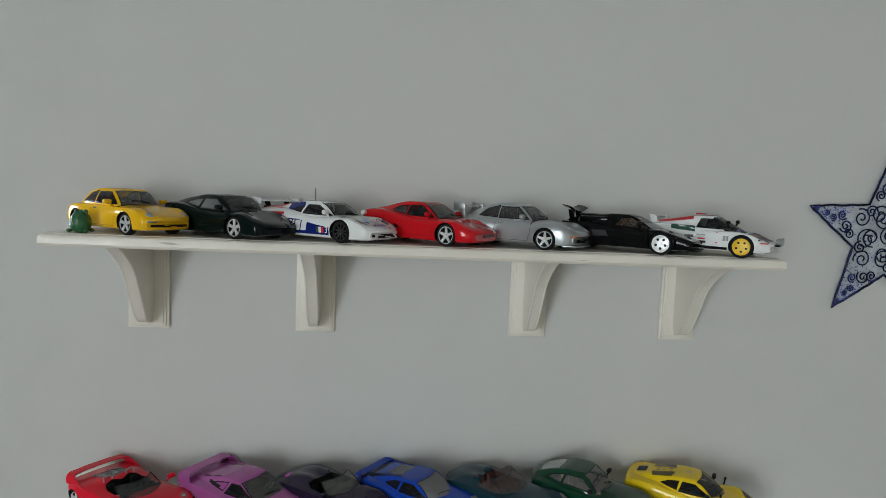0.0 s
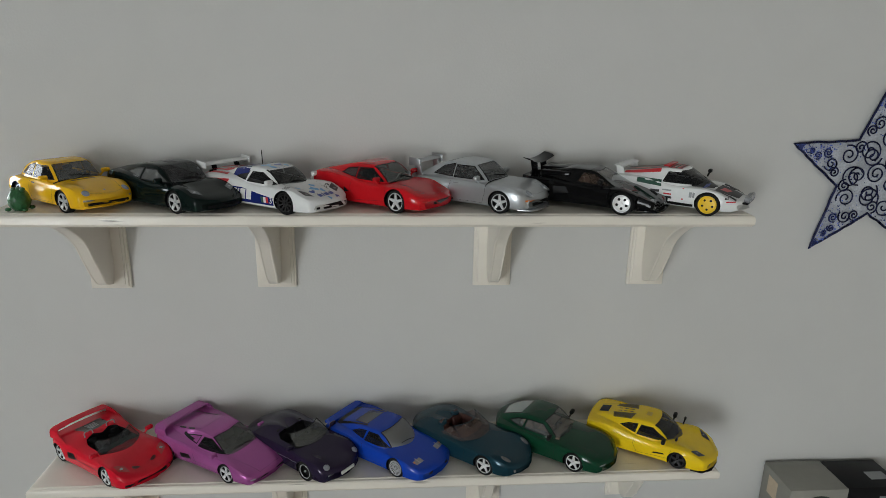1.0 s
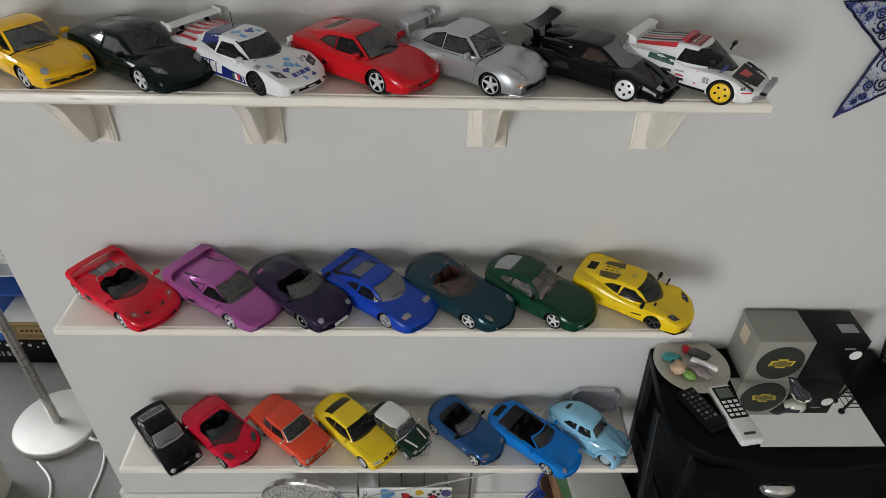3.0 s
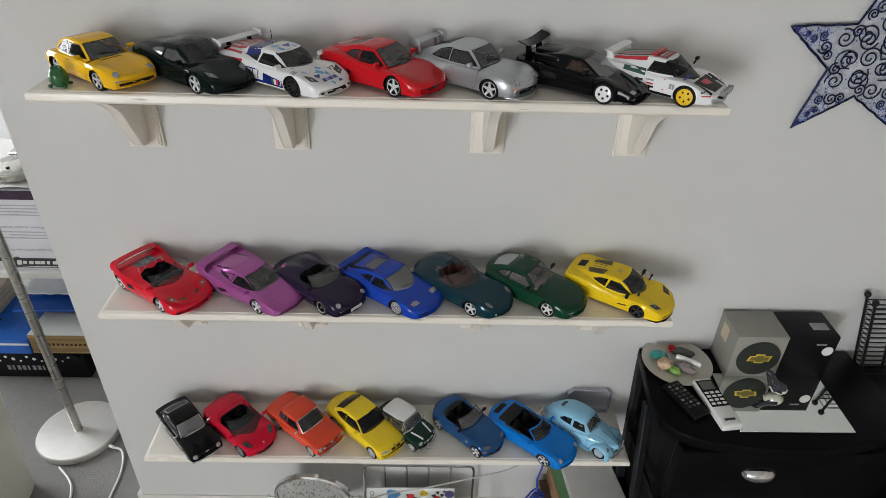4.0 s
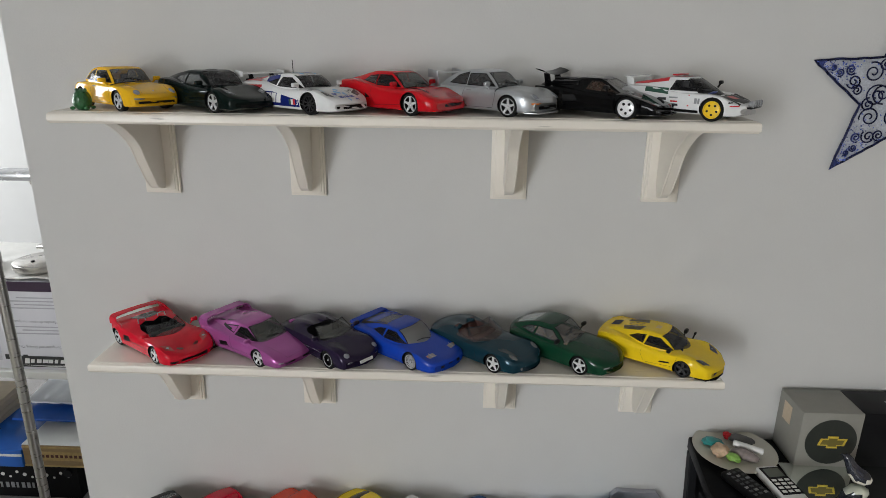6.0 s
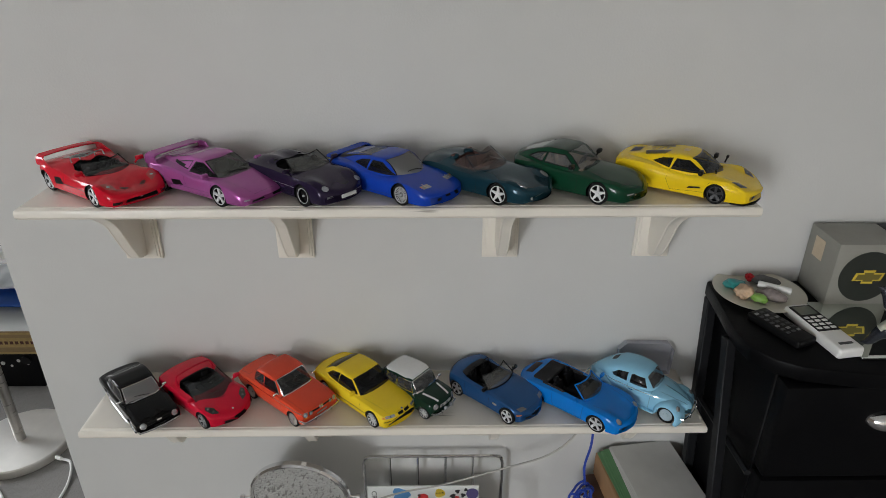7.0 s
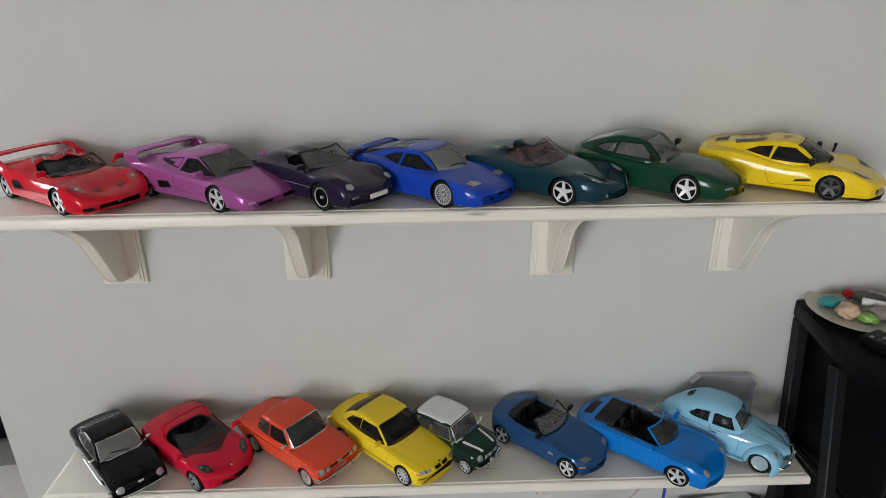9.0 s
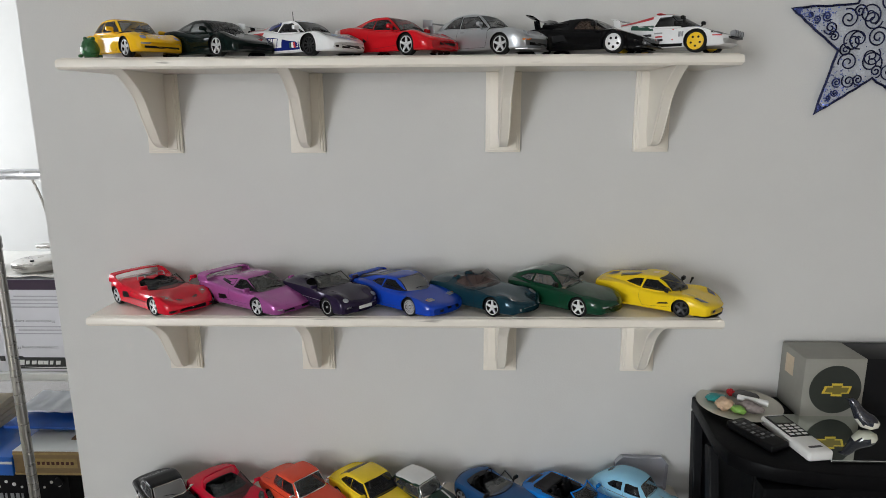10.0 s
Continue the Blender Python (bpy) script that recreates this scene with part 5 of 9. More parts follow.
STR = wedge(paint=WHITE, s=1 / 17.7, ax=-0.05, xf=0.86, xr=-2.74, wb=2.14, tr=0.86, wr=0.31, ww=0.26, rim="slot", rim_mat=YELRIM, bow_f=0.22, bow_r=0.06,
    top=[(0.86, 0.38), (0.76, 0.46), (0.0, 0.66), (-0.3, 0.72), (-1.0, 0.80), (-1.9, 0.91), (-2.6, 0.91), (-2.74, 0.87)],
    sho=[(0.86, 0.36), (0.76, 0.44), (0.2, 0.62), (-0.3, 0.66), (-1.0, 0.70), (-1.8, 0.84), (-2.5, 0.84), (-2.74, 0.78)],
    wid=[(0.86, 0.62), (0.65, 0.74), (0.4, 0.85), (0.0, 0.875), (-0.5, 0.84), (-1.2, 0.83), (-1.7, 0.86), (-2.2, 0.88), (-2.5, 0.86), (-2.74, 0.80)],
    bot=[(0.86, 0.22), (0.6, 0.16), (0.0, 0.16), (-2.3, 0.18), (-2.55, 0.26), (-2.74, 0.40)],
    hole=[(-0.40, 0.0), (-0.46, 0.4), (-0.62, 0.54), (-1.3, 0.54), (-1.4, 0.0)], seat_x=-1.05,
    cab=dict(th=0.34, bow_f=0.55, bow_r=0.05, soft=False, tp=1.0,
             roof=[(0.04, 0.66), (-0.70, 1.07), (-0.85, 1.13), (-1.30, 1.13), (-2.0, 1.0), (-2.6, 0.92)],
             base=[(0.04, 0.60), (-0.35, 0.73), (-1.0, 0.76), (-1.7, 0.72), (-2.6, 0.66)],
             zb=[(0.04, 0.62), (-1.0, 0.70), (-1.8, 0.82), (-2.6, 0.85)],
             windscreen=[([(-0.02, 0.0), (-0.08, 0.25), (-0.40, 0.58), (-0.84, 0.52), (-0.74, 0.25), (-0.72, 0.0)], GBLACK)],
             side_window=[([(-0.56, 0.78), (-1.26, 0.80), (-1.18, 1.02), (-0.84, 1.02)], GBLACK)]))
car = Car(STR, (0.475, -0.182), -38, "white and green die-cast rally car with yellow wheels", Z1, TOPG)
car.patch("black_bonnet", "top", [(0.62, -0.34), (0.62, 0.34), (0.02, 0.52), (0.02, -0.52)], BLACKP, 0.0003)
car.patch("red_mark", "top", [(0.30, -0.16), (0.36, 0.16), (0.14, 0.24), (0.10, -0.2)], DECAL_R, 0.0005)
car.patch("green_band", "right", [(-1.28, 0.66), (-1.95, 0.72), (-1.95, 0.84), (-1.32, 0.82)], DECAL_G, 0.0004, both=True)
for x0, z0, x1, z1, m in ((-0.98, 0.36, -1.22, 0.42, INKD), (-1.0, 0.46, -1.20, 0.50, DECAL_R), (-1.36, 0.34, -1.62, 0.40, INKD), (-1.32, 0.50, -1.56, 0.57, INKD), (0.36, 0.50, 0.54, 0.54, INKD), (0.40, 0.42, 0.60, 0.45, DECAL_R),
                          (-2.25, 0.62, -2.55, 0.68, INKD), (-1.0, 0.56, -1.24, 0.60, GREYP)):
    car.patch("sponsor_bar", "right", quad(x1, z0, x0, z1), m, 0.0005, both=True)
for y in (-0.62, 0.50):
    car.patch("black_stripe", "top", [(0.60, y), (0.60, y + 0.12), (0.06, y + 0.14), (0.06, y + 0.02)], BLACKP, 0.0004)
for k in range(3):
    car.patch("roof_stripe", "top", quad(-0.90 - 0.13 * k, -0.42, -0.95 - 0.13 * k, 0.42), (INKD, DECAL_G, INKD)[k], 0.0006)
car.patch("red_roof_mark", "top", [(-0.88, -0.42), (-0.88, 0.42), (-1.26, 0.42), (-1.26, -0.42)], DECAL_R, 0.0004)
word(car, "top", -1.08, 0.0, 5, 0.14, 0.12, BARS_W, 90, "sponsor_bar")
for i in range(6):
    y = -0.56 + 0.20 * i
    car.patch("deck_stripe", "top", [(-1.40, y), (-2.4, y - 0.02), (-2.4, y + 0.08), (-1.40, y + 0.12)], (DECAL_R, BLACKP, DECAL_R, DECAL_G, BLACKP, DECAL_R)[i], 0.0004)
car.text("1", "right", -0.70, 0.50, 0.44, DECAL_R, lift=0.0006)
word(car, "right", -0.46, 0.52, 2, 0.1, 0.14, GREYP, 0, "sponsor_bar", 0)
word(car, "right", -0.2, 0.74, 2, 0.05, 0.05, BARS_B, 0, "sponsor_bar", 0)
word(car, "right", -1.95, 0.60, 6, 0.09, 0.07, BARS_W, 12, "sponsor_bar", 0)
car.lamp("headlight", "top", 0.30, 0.52, 0.10, 0.07, BLACKP, thick=0.1)
car.solid("lamp_bar", box((0.72, -0.44, 0.36), (0.88, 0.44, 0.41), 0.02, 2), BLACKP)
for y in (-0.34, -0.115, 0.115, 0.34):
    b = bmesh.new()
    cyl(b, (0.76, y, 0.49), (0.88, y, 0.49), 0.07, 20, 0.095)
    ob = car.solid("rally_lamp", b, GREYP)
    b = lathe([(0.088, 0.0), (0.07, 0.02), (0.0, 0.03)], 18)
    b.transform(pose(0.882, y, 0.49, 0, 90, 0))
    bmesh.ops.recalc_face_normals(b, faces=b.faces)
    car.solid("lens", b, LENS, parent=ob)
car.solid("roof_spoiler", slab([(-1.22, -0.44), (-1.22, 0.44), (-1.38, 0.40), (-1.38, -0.40)], 1.15, 1.19, 0.01), DECAL_R)
wing(car, -2.54, 1.07, 1.46, 0.26, WHITE, [(-2.50, 0.62, 0.84)], WHITE, 8, None, 0.04)
car.mirrors(-0.42, 0.86, 0.96, BLACKP, 0.8)
car.patch("side_skirt_stripe", "right", [(-0.36, 0.20), (-1.80, 0.20), (-1.80, 0.30), (-0.36, 0.27)], BLACKP, 0.0003, both=True)

# ---- middle shelf
F50 = mid_engined(paint=REDPINK, s=1 / 18.4, xf=0.98, xr=-3.13, wb=2.55, tr=0.94, wr=0.32, rim="five", cab=None, floor=0.2, dash_up=0.0,
    top=[(0.98, 0.34), (0.9, 0.42), (0.5, 0.53), (0.1, 0.65), (-0.3, 0.74), (-0.8, 0.78), (-1.6, 0.82), (-1.9, 0.92), (-2.3, 0.90), (-2.9, 0.84), (-3.13, 0.80)],
    sho=[(0.98, 0.34), (0.85, 0.44), (0.5, 0.58), (0.1, 0.68), (-0.4, 0.66), (-1.1, 0.66), (-1.8, 0.76), (-2.6, 0.84), (-2.95, 0.82), (-3.13, 0.80)],
    wid=[(0.98, 0.72), (0.85, 0.82), (0.4, 0.95), (0.0, 0.975), (-0.7, 0.93), (-1.5, 0.94), (-2.5, 0.99), (-2.95, 0.95), (-3.13, 0.88)],
    bot=[(0.98, 0.18), (0.7, 0.12), (0.0, 0.12), (-2.8, 0.15), (-2.98, 0.22), (-3.13, 0.34)],
    bumps=[(0.15, 0.42, 0.72, 0.18, 0.05), (-2.0, 0.4, 0.36, 0.16, 0.06), (0.45, 0.25, 0.25, 0.12, -0.06)],
    hole=[(-0.66, 0.0), (-0.72, 0.36), (-0.95, 0.60), (-1.5, 0.60), (-1.74, 0.50), (-1.80, 0.25), (-1.72, 0.0)], seat_x=-1.25, seat_h=0.50)
car = Car(F50, (-0.450, -0.168), -35, "red die-cast open supercar with an engine cover and fixed tail wing", Z2, MIDG)
car.screen(-0.36, 0.74, 0.66, -0.86, 1.02, 0.58, 0.42, GSMOKE, BLACKP, 0.016)
car.patch("engine_cover", "top", [(-1.98, -0.36), (-2.58, -0.44), (-2.58, 0.44), (-1.98, 0.36)], mat("smoky_cover_glass", (0.10, 0.10, 0.10), 0.12, var=0.5, scale=300), 0.0003)
car.patch("engine_block", "top", [(-2.12, -0.14), (-2.50, -0.16), (-2.50, 0.16), (-2.12, 0.14)], GREYP, 0.0005)
for i in range(4):
    car.patch("cover_slot", "top", quad(-2.48 + 0.09 * i, -0.13, -2.45 + 0.09 * i, 0.13), BLACKP, 0.0007)
arch_wing(car, [(0.92, 0.76, -2.05, -3.06), (0.92, 0.84, -2.25, -3.08), (0.91, 0.92, -2.50, -3.09), (0.88, 0.985, -2.66, -3.10), (0.80, 1.02, -2.75, -3.11), (0.40, 1.035, -2.80, -3.13), (0.0, 1.04, -2.81, -3.13)], REDPINK)
for sg in (-1, 1):
    hoop(car, "roll_hoop", -1.82, sg * 0.36 - 0.13, sg * 0.36 + 0.13, 0.86, 1.03, 0.018, GREYP)
car.patch("headlight", "top", [(0.56, 0.52), (0.40, 0.78), (0.14, 0.80), (0.26, 0.54)], mat("red_headlight_glass", (0.42, 0.03, 0.035), 0.08, var=0.1, scale=200, coat=1.0), both=True)
car.lamp("lamp", "top", 0.34, 0.66, 0.06, 0.06, LENS, thick=0.12)
# flat patches in darkened body red paint the shade within the bonnet scoops
car.patch("bonnet_vent", "top", [(0.50, 0.16), (0.54, 0.26), (0.50, 0.36), (0.42, 0.40), (0.38, 0.34), (0.42, 0.24)], mat("shaded_red_scoop", (0.11, 0.004, 0.008), 0.4, var=0.4, scale=400), both=True, step=0.03)
car.patch("air_intake", "front", quad(-0.48, 0.20, 0.48, 0.30), BLACKP)
car.patch("side_intake", "front", quad(0.58, 0.20, 0.80, 0.28), BLACKP, both=True)
car.lamp("badge", "front", 0.0, 0.27, 0.05, 0.035, CHROME, both=False)
car.patch("door_scoop", "right", [(-1.62, 0.42), (-2.05, 0.36), (-2.05, 0.58), (-1.75, 0.60)], BLACKP, both=True)
car.lines("right", [[(-0.42, 0.66), (-0.46, 0.3), (-1.4, 0.24), (-1.6, 0.5), (-1.55, 0.70)]])
car.mirrors(-0.62, 0.92, 0.90)
car.lines("right", [[(-0.4, 0.42), (-2.1, 0.42)]], 0.02)

DIA = wedge(paint=PURPLE, wb=2.65, xf=1.02, xr=-3.32, wr=0.32, ww=0.27, rim="five",
    top=[(1.02, 0.34), (0.90, 0.42), (-0.05, 0.66), (-0.2, 0.71), (-1.0, 0.80), (-2.2, 0.90), (-3.2, 0.90), (-3.36, 0.84)],
    sho=[(1.02, 0.34), (0.90, 0.42), (0.3, 0.60), (-0.1, 0.64), (-1.2, 0.68), (-2.2, 0.83), (-3.1, 0.85), (-3.36, 0.80)],
    wid=[(1.02, 0.74), (0.84, 0.88), (0.4, 0.96), (0.0, 0.985), (-0.6, 0.95), (-1.5, 0.96), (-2.4, 1.01), (-3.1, 0.98), (-3.36, 0.92)],
    bot=[(1.02, 0.20), (0.8, 0.14), (0.0, 0.14), (-2.8, 0.17), (-3.2, 0.26), (-3.36, 0.36)])
DIA["soft"] = True
DIA["cab"] = dict(DIA["cab"], soft=True, th=0.34, roof=[(-0.10, 0.66), (-0.5, 0.86), (-0.95, 1.04), (-1.25, 1.11), (-1.65, 1.11), (-2.4, 1.0), (-3.1, 0.90)],
                  windscreen=[([(-0.16, 0.0), (-0.20, 0.35), (-0.32, 0.62), (-1.02, 0.50), (-0.96, 0.0)], GGREY)],
                  side_window=[([(-0.55, 0.74), (-1.48, 0.78), (-1.36, 1.00), (-1.06, 1.00)], GBLACK)],
                  quarter_window=[([(-1.60, 0.82), (-2.15, 0.90), (-1.9, 0.95), (-1.52, 1.0)], PURPLE)])
car = Car(DIA, (-0.262, -0.169), -32, "metallic purple die-cast wedge supercar with a tail wing", Z2, MIDG)
arch_wing(car, [(0.92, 0.78, -2.70, -3.32), (0.92, 0.90, -2.80, -3.34), (0.89, 0.975, -2.86, -3.36), (0.81, 1.02, -2.90, -3.37), (0.66, 1.035, -2.92, -3.37), (0.0, 1.035, -2.94, -3.37)], PURPLE, 0.06)
for k in range(2):
    car.patch("deck_slot", "top", quad(-1.95 - 0.42 * k, 0.44, -2.25 - 0.42 * k, 0.50), BLACKP, 0.0003, both=True)
car.lines("top", [[(-1.70, 0.42), (-3.0, 0.46), (-3.0, -0.46), (-1.70, -0.42), (-1.70, 0.42)], [(-1.05, -0.5), (-1.05, 0.5)]], both=False)
hood_lines(car, 0.86, -0.14, 0.44, 0.64)
car.lines("right", [[(-0.38, 0.64), (-0.42, 0.26), (-1.4, 0.24), (-1.6, 0.72)], [(-0.4, 0.36), (-2.2, 0.36)]])
car.patch("side_intake", "right", [(-1.62, 0.40), (-2.08, 0.36), (-2.08, 0.52), (-1.72, 0.54)], BLACKP, both=True)
car.patch("shoulder_intake", "right", [(-1.78, 0.84), (-2.30, 0.915), (-2.26, 0.95), (-1.74, 0.90)], BLACKP, 0.0004, both=True)
car.patch("air_intake", "front", quad(0.16, 0.22, 0.60, 0.29), BLACKP, both=True)
car.patch("fog_lamp", "front", quad(0.66, 0.30, 0.80, 0.34), GREYP, both=True)
car.mirrors(-0.55, 0.98, 0.84)
car.wipers(-0.22, 0.8, 1, 0.6, 0.3)

SPD = rear_engined(paint=PLUM, rim="deep", rim_mat=SILVERP, cab=None, s=1 / 18, rr=0.70, floor=0.28, dash_up=0.0,
    hole=[(-0.52, 0.0), (-0.56, 0.45), (-0.75, 0.62), (-1.35, 0.62), (-1.55, 0.5), (-1.58, 0.0)], seat_x=-1.25, seat_rows=(0.0,), seat_h=0.5,
    bumps=[(0.40, 0.42, 0.72, 0.17, 0.075), (-1.95, 0.55, 0.40, 0.24, 0.10), (-1.9, 0.5, 0.0, 0.5, 0.05)])
car = Car(SPD, (-0.136, -0.168), -40, "dark plum die-cast open speedster with a low windscreen", Z2, MIDG)
car.screen(-0.34, 0.83, 0.66, -0.80, 1.14, 0.56, 0.26, GGREY, BLACKP, 0.016)
car.lines("right", [[(-0.50, 0.76), (-0.54, 0.26), (-1.5, 0.26), (-1.56, 0.80)]])
hood_lines(car, 0.72, -0.28, 0.45, 0.60, 0.08)
car.lamp("headlight", "front", 0.58, 0.62, 0.10, 0.10, PALEL, PLUM)
car.solid("white_plate", box((0.93, -0.26, 0.33), (0.975, 0.26, 0.43), 0.008, 1), PLATEW)
car.patch("fog_lamp", "front", quad(0.42, 0.36, 0.62, 0.42), GREYP, both=True)
car.lines("right", [[(-0.1, 0.50), (-2.0, 0.50)]], 0.01, GREYP)
car.mirrors(-0.60, 0.88, 0.92, None, 0.9)
car.wipers(-0.42, 0.85, 1)

EB = mid_engined(paint=BLUE, wb=2.55, xf=1.08, xr=-3.30, tr=0.91, rim="mesh", s=1 / 18,
    wid=[(1.08, 0.72), (0.92, 0.82), (0.4, 0.92), (0.0, 0.94), (-0.7, 0.91), (-1.5, 0.92), (-2.5, 0.97), (-3.05, 0.93), (-3.30, 0.84)],
    sho=[(1.08, 0.38), (0.9, 0.47), (0.5, 0.58), (0.1, 0.67), (-0.4, 0.66), (-1.0, 0.66), (-1.6, 0.72), (-2.4, 0.82), (-3.0, 0.82), (-3.30, 0.76)],
    bot=[(1.08, 0.18), (0.7, 0.12), (0.0, 0.12), (-2.8, 0.15), (-3.1, 0.22), (-3.30, 0.34)],
    top=[(1.08, 0.40), (0.96, 0.48), (0.5, 0.58), (0.1, 0.66), (-0.25, 0.74), (-1.0, 0.80), (-2.0, 0.86), (-2.9, 0.86), (-3.15, 0.86), (-3.30, 0.80)],
    bumps=[(-2.6, 0.55, 0.80, 0.14, 0.04)])
EB["cab"] = dict(EB["cab"], th=0.28, base=[(-0.10, 0.54), (-0.4, 0.71), (-0.9, 0.78), (-1.5, 0.78), (-2.2, 0.72), (-3.1, 0.60)],
                 roof=[(-0.10, 0.68), (-0.45, 0.90), (-0.85, 1.065), (-1.15, 1.115), (-1.55, 1.11), (-2.0, 1.06), (-2.6, 0.97), (-3.1, 0.88)],
                 windscreen=[([(-0.16, 0.0), (-0.20, 0.28), (-0.42, 0.58), (-0.98, 0.53), (-0.92, 0.25), (-0.90, 0.0)], GPALE)],
                 rear_window=[([(-1.72, 0.0), (-1.72, 0.40), (-2.25, 0.36), (-2.25, 0.0)], GPALE)])
car = Car(EB, (0.011, -0.165), -37, "royal blue die-cast supercar with a glazed engine cover", Z2, MIDG)
car.patch("headlight", "top", [(0.62, 0.36), (0.58, 0.66), (0.40, 0.68), (0.42, 0.36)], mat("pale_lens", (0.42, 0.44, 0.48), 0.1, 0.3, var=0.3, scale=400), 0.0003, both=True)
car.patch("indicator", "top", [(0.50, 0.63), (0.49, 0.68), (0.44, 0.68), (0.44, 0.64)], AMBER, 0.0006, both=True)
car.patch("lamp_divider", "top", quad(0.36, 0.50, 0.60, 0.53), GREYP, 0.0006, both=True)
car.patch("badge_grille", "front", quad(-0.10, 0.26, 0.10, 0.36), BLACKP)
car.patch("air_intake", "front", quad(0.30, 0.22, 0.46, 0.30), BLACKP, both=True)
car.lines("right", [[(-0.35, 0.64), (-0.42, 0.26), (-1.4, 0.24), (-1.56, 0.74)]])
car.lines("top", [[(-2.4, -0.55), (-3.1, -0.62)], [(-2.4, 0.55), (-3.1, 0.62)]], both=False)
arch_wing(car, [(0.80, 0.84, -2.90, -3.28), (0.76, 0.895, -2.96, -3.30), (0.60, 0.905, -2.98, -3.30), (0.0, 0.905, -2.98, -3.30)], BLUE, 0.04)
car.patch("deck_slot", "top", quad(-2.92, -0.58, -2.72, 0.58), BLACKP)
car.patch("deck_gutter", "top", [(-1.66, 0.44), (-2.72, 0.50), (-2.72, 0.58), (-1.60, 0.50)], BLACKP, 0.0003, both=True)
car.wipers(-0.2, 0.8, 1)

JAG = front_engined(paint=TEAL, xf=1.0, xr=-3.30, wb=2.46, tr=0.89, rim="star", rim_mat=WHITERIM, s=1 / 18, inner=BROWN, seat=BROWN, seat_rows=(0.0,), floor=0.24, dash_up=-0.04,
    top=[(1.0, 0.42), (0.9, 0.52), (0.5, 0.63), (0.0, 0.74), (-0.7, 0.82), (-1.4, 0.82), (-2.0, 0.90), (-2.6, 0.90), (-3.05, 0.82), (-3.30, 0.68)],
    sho=[(1.0, 0.40), (0.85, 0.53), (0.5, 0.63), (0.0, 0.70), (-0.6, 0.70), (-1.4, 0.72), (-2.4, 0.83), (-3.0, 0.76), (-3.30, 0.62)],
    wid=[(1.0, 0.60), (0.85, 0.75), (0.4, 0.88), (0.0, 0.915), (-0.8, 0.89), (-1.5, 0.90), (-2.4, 0.95), (-3.0, 0.88), (-3.30, 0.74)],
    bumps=[(0.35, 0.42, 0.74, 0.18, 0.06), (-2.0, 0.5, 0.38, 0.2, 0.06)],
    hole=[(-0.92, 0.0), (-1.0, 0.42), (-1.15, 0.60), (-1.8, 0.60), (-1.98, 0.45), (-2.0, 0.0)], seat_x=-1.6, seat_h=0.62)
car = Car(JAG, (0.158, -0.166), -38, "dark teal die-cast roadster with brown seats and a low wrapped screen", Z2, MIDG)
GBRN = glass("brown_smoked_glazing", (0.16, 0.12, 0.11), 0.6)
car.screen(-0.56, 0.80, 0.72, -1.12, 1.14, 0.62, 0.42, GBRN, TEAL, 0.012)
for sg in (-1, 1):
    b = bmesh.new()
    b.faces.new([b.verts.new(p) for p in ((-0.98, sg * 0.70, 0.76), (-1.88, sg * 0.72, 0.80), (-1.62, sg * 0.64, 1.0), (-1.50, sg * 0.62, 1.10))])
    car.solid("side_screen", b, GBRN).visible_shadow = False
car.lamp("headlight", "top", 0.50, 0.60, 0.17, 0.08, mat("smoked_lens", (0.20, 0.21, 0.22), 0.08, 0.4, var=0.3, scale=400), None, thick=0.25)
car.patch("grille", "front", quad(-0.36, 0.32, 0.36, 0.40), GREYP)
car.lamp("fog_lamp", "front", 0.52, 0.33, 0.06, 0.06, LENS)
car.lines("right", [[(-0.85, 0.72), (-0.88, 0.26), (-1.75, 0.26), (-1.82, 0.74)]])
hood_lines(car, 0.72, -0.55, 0.36, 0.62)
for sg in (-1, 1):
    car.lamp("headrest_fairing", "top", -2.05, sg * 0.36, 0.18, 0.14, TEAL, both=False, thick=0.5)

F456 = front_engined(paint=DGREEN, s=1 / 18, xf=0.96, xr=-3.40, ax=-0.18, rim="star", rim_mat=WHITERIM, inner=mat("beige_interior", (0.20, 0.15, 0.10), 0.6, var=0.1, scale=200), seat=TAN, tr=0.88,
    cab=dict(th=0.28, bow_f=0.26, bow_r=0.22,
             roof=[(-0.62, 0.80), (-0.95, 1.02), (-1.30, 1.22), (-1.55, 1.275), (-2.0, 1.28), (-2.4, 1.20), (-2.9, 1.05), (-3.3, 0.90)],
             base=[(-0.62, 0.62), (-0.9, 0.74), (-1.4, 0.78), (-2.2, 0.77), (-2.8, 0.70), (-3.3, 0.56)],
             zb=[(-0.62, 0.77), (-1.4, 0.79), (-2.4, 0.86), (-3.3, 0.86)],
             windscreen=[([(-0.70, 0.0), (-0.73, 0.3), (-0.88, 0.60), (-1.38, 0.53), (-1.33, 0.0)], GCLEAR)],
             rear_window=[([(-2.32, 0.0), (-2.34, 0.44), (-2.98, 0.44), (-3.08, 0.0)], mat("pale_grey_rear_glass", (0.30, 0.33, 0.33), 0.12, 0.2, var=0.05, coat=0.8))],
             side_window=[([(-1.10, 0.86), (-2.05, 0.89), (-1.98, 1.14), (-1.42, 1.14)], GCLEAR)],
             quarter_window=[([(-2.14, 0.90), (-2.62, 0.96), (-2.36, 1.08), (-2.06, 1.13)], GCLEAR)]))
car = Car(F456, (0.310, -0.164), -37, "dark green die-cast grand tourer with a tan interior", Z2, MIDG)
car.lines("right", [[(-0.85, 0.72), (-0.88, 0.26), (-1.95, 0.26), (-2.08, 0.80)]])
hood_lines(car, 0.78, -0.6, 0.42, 0.64)
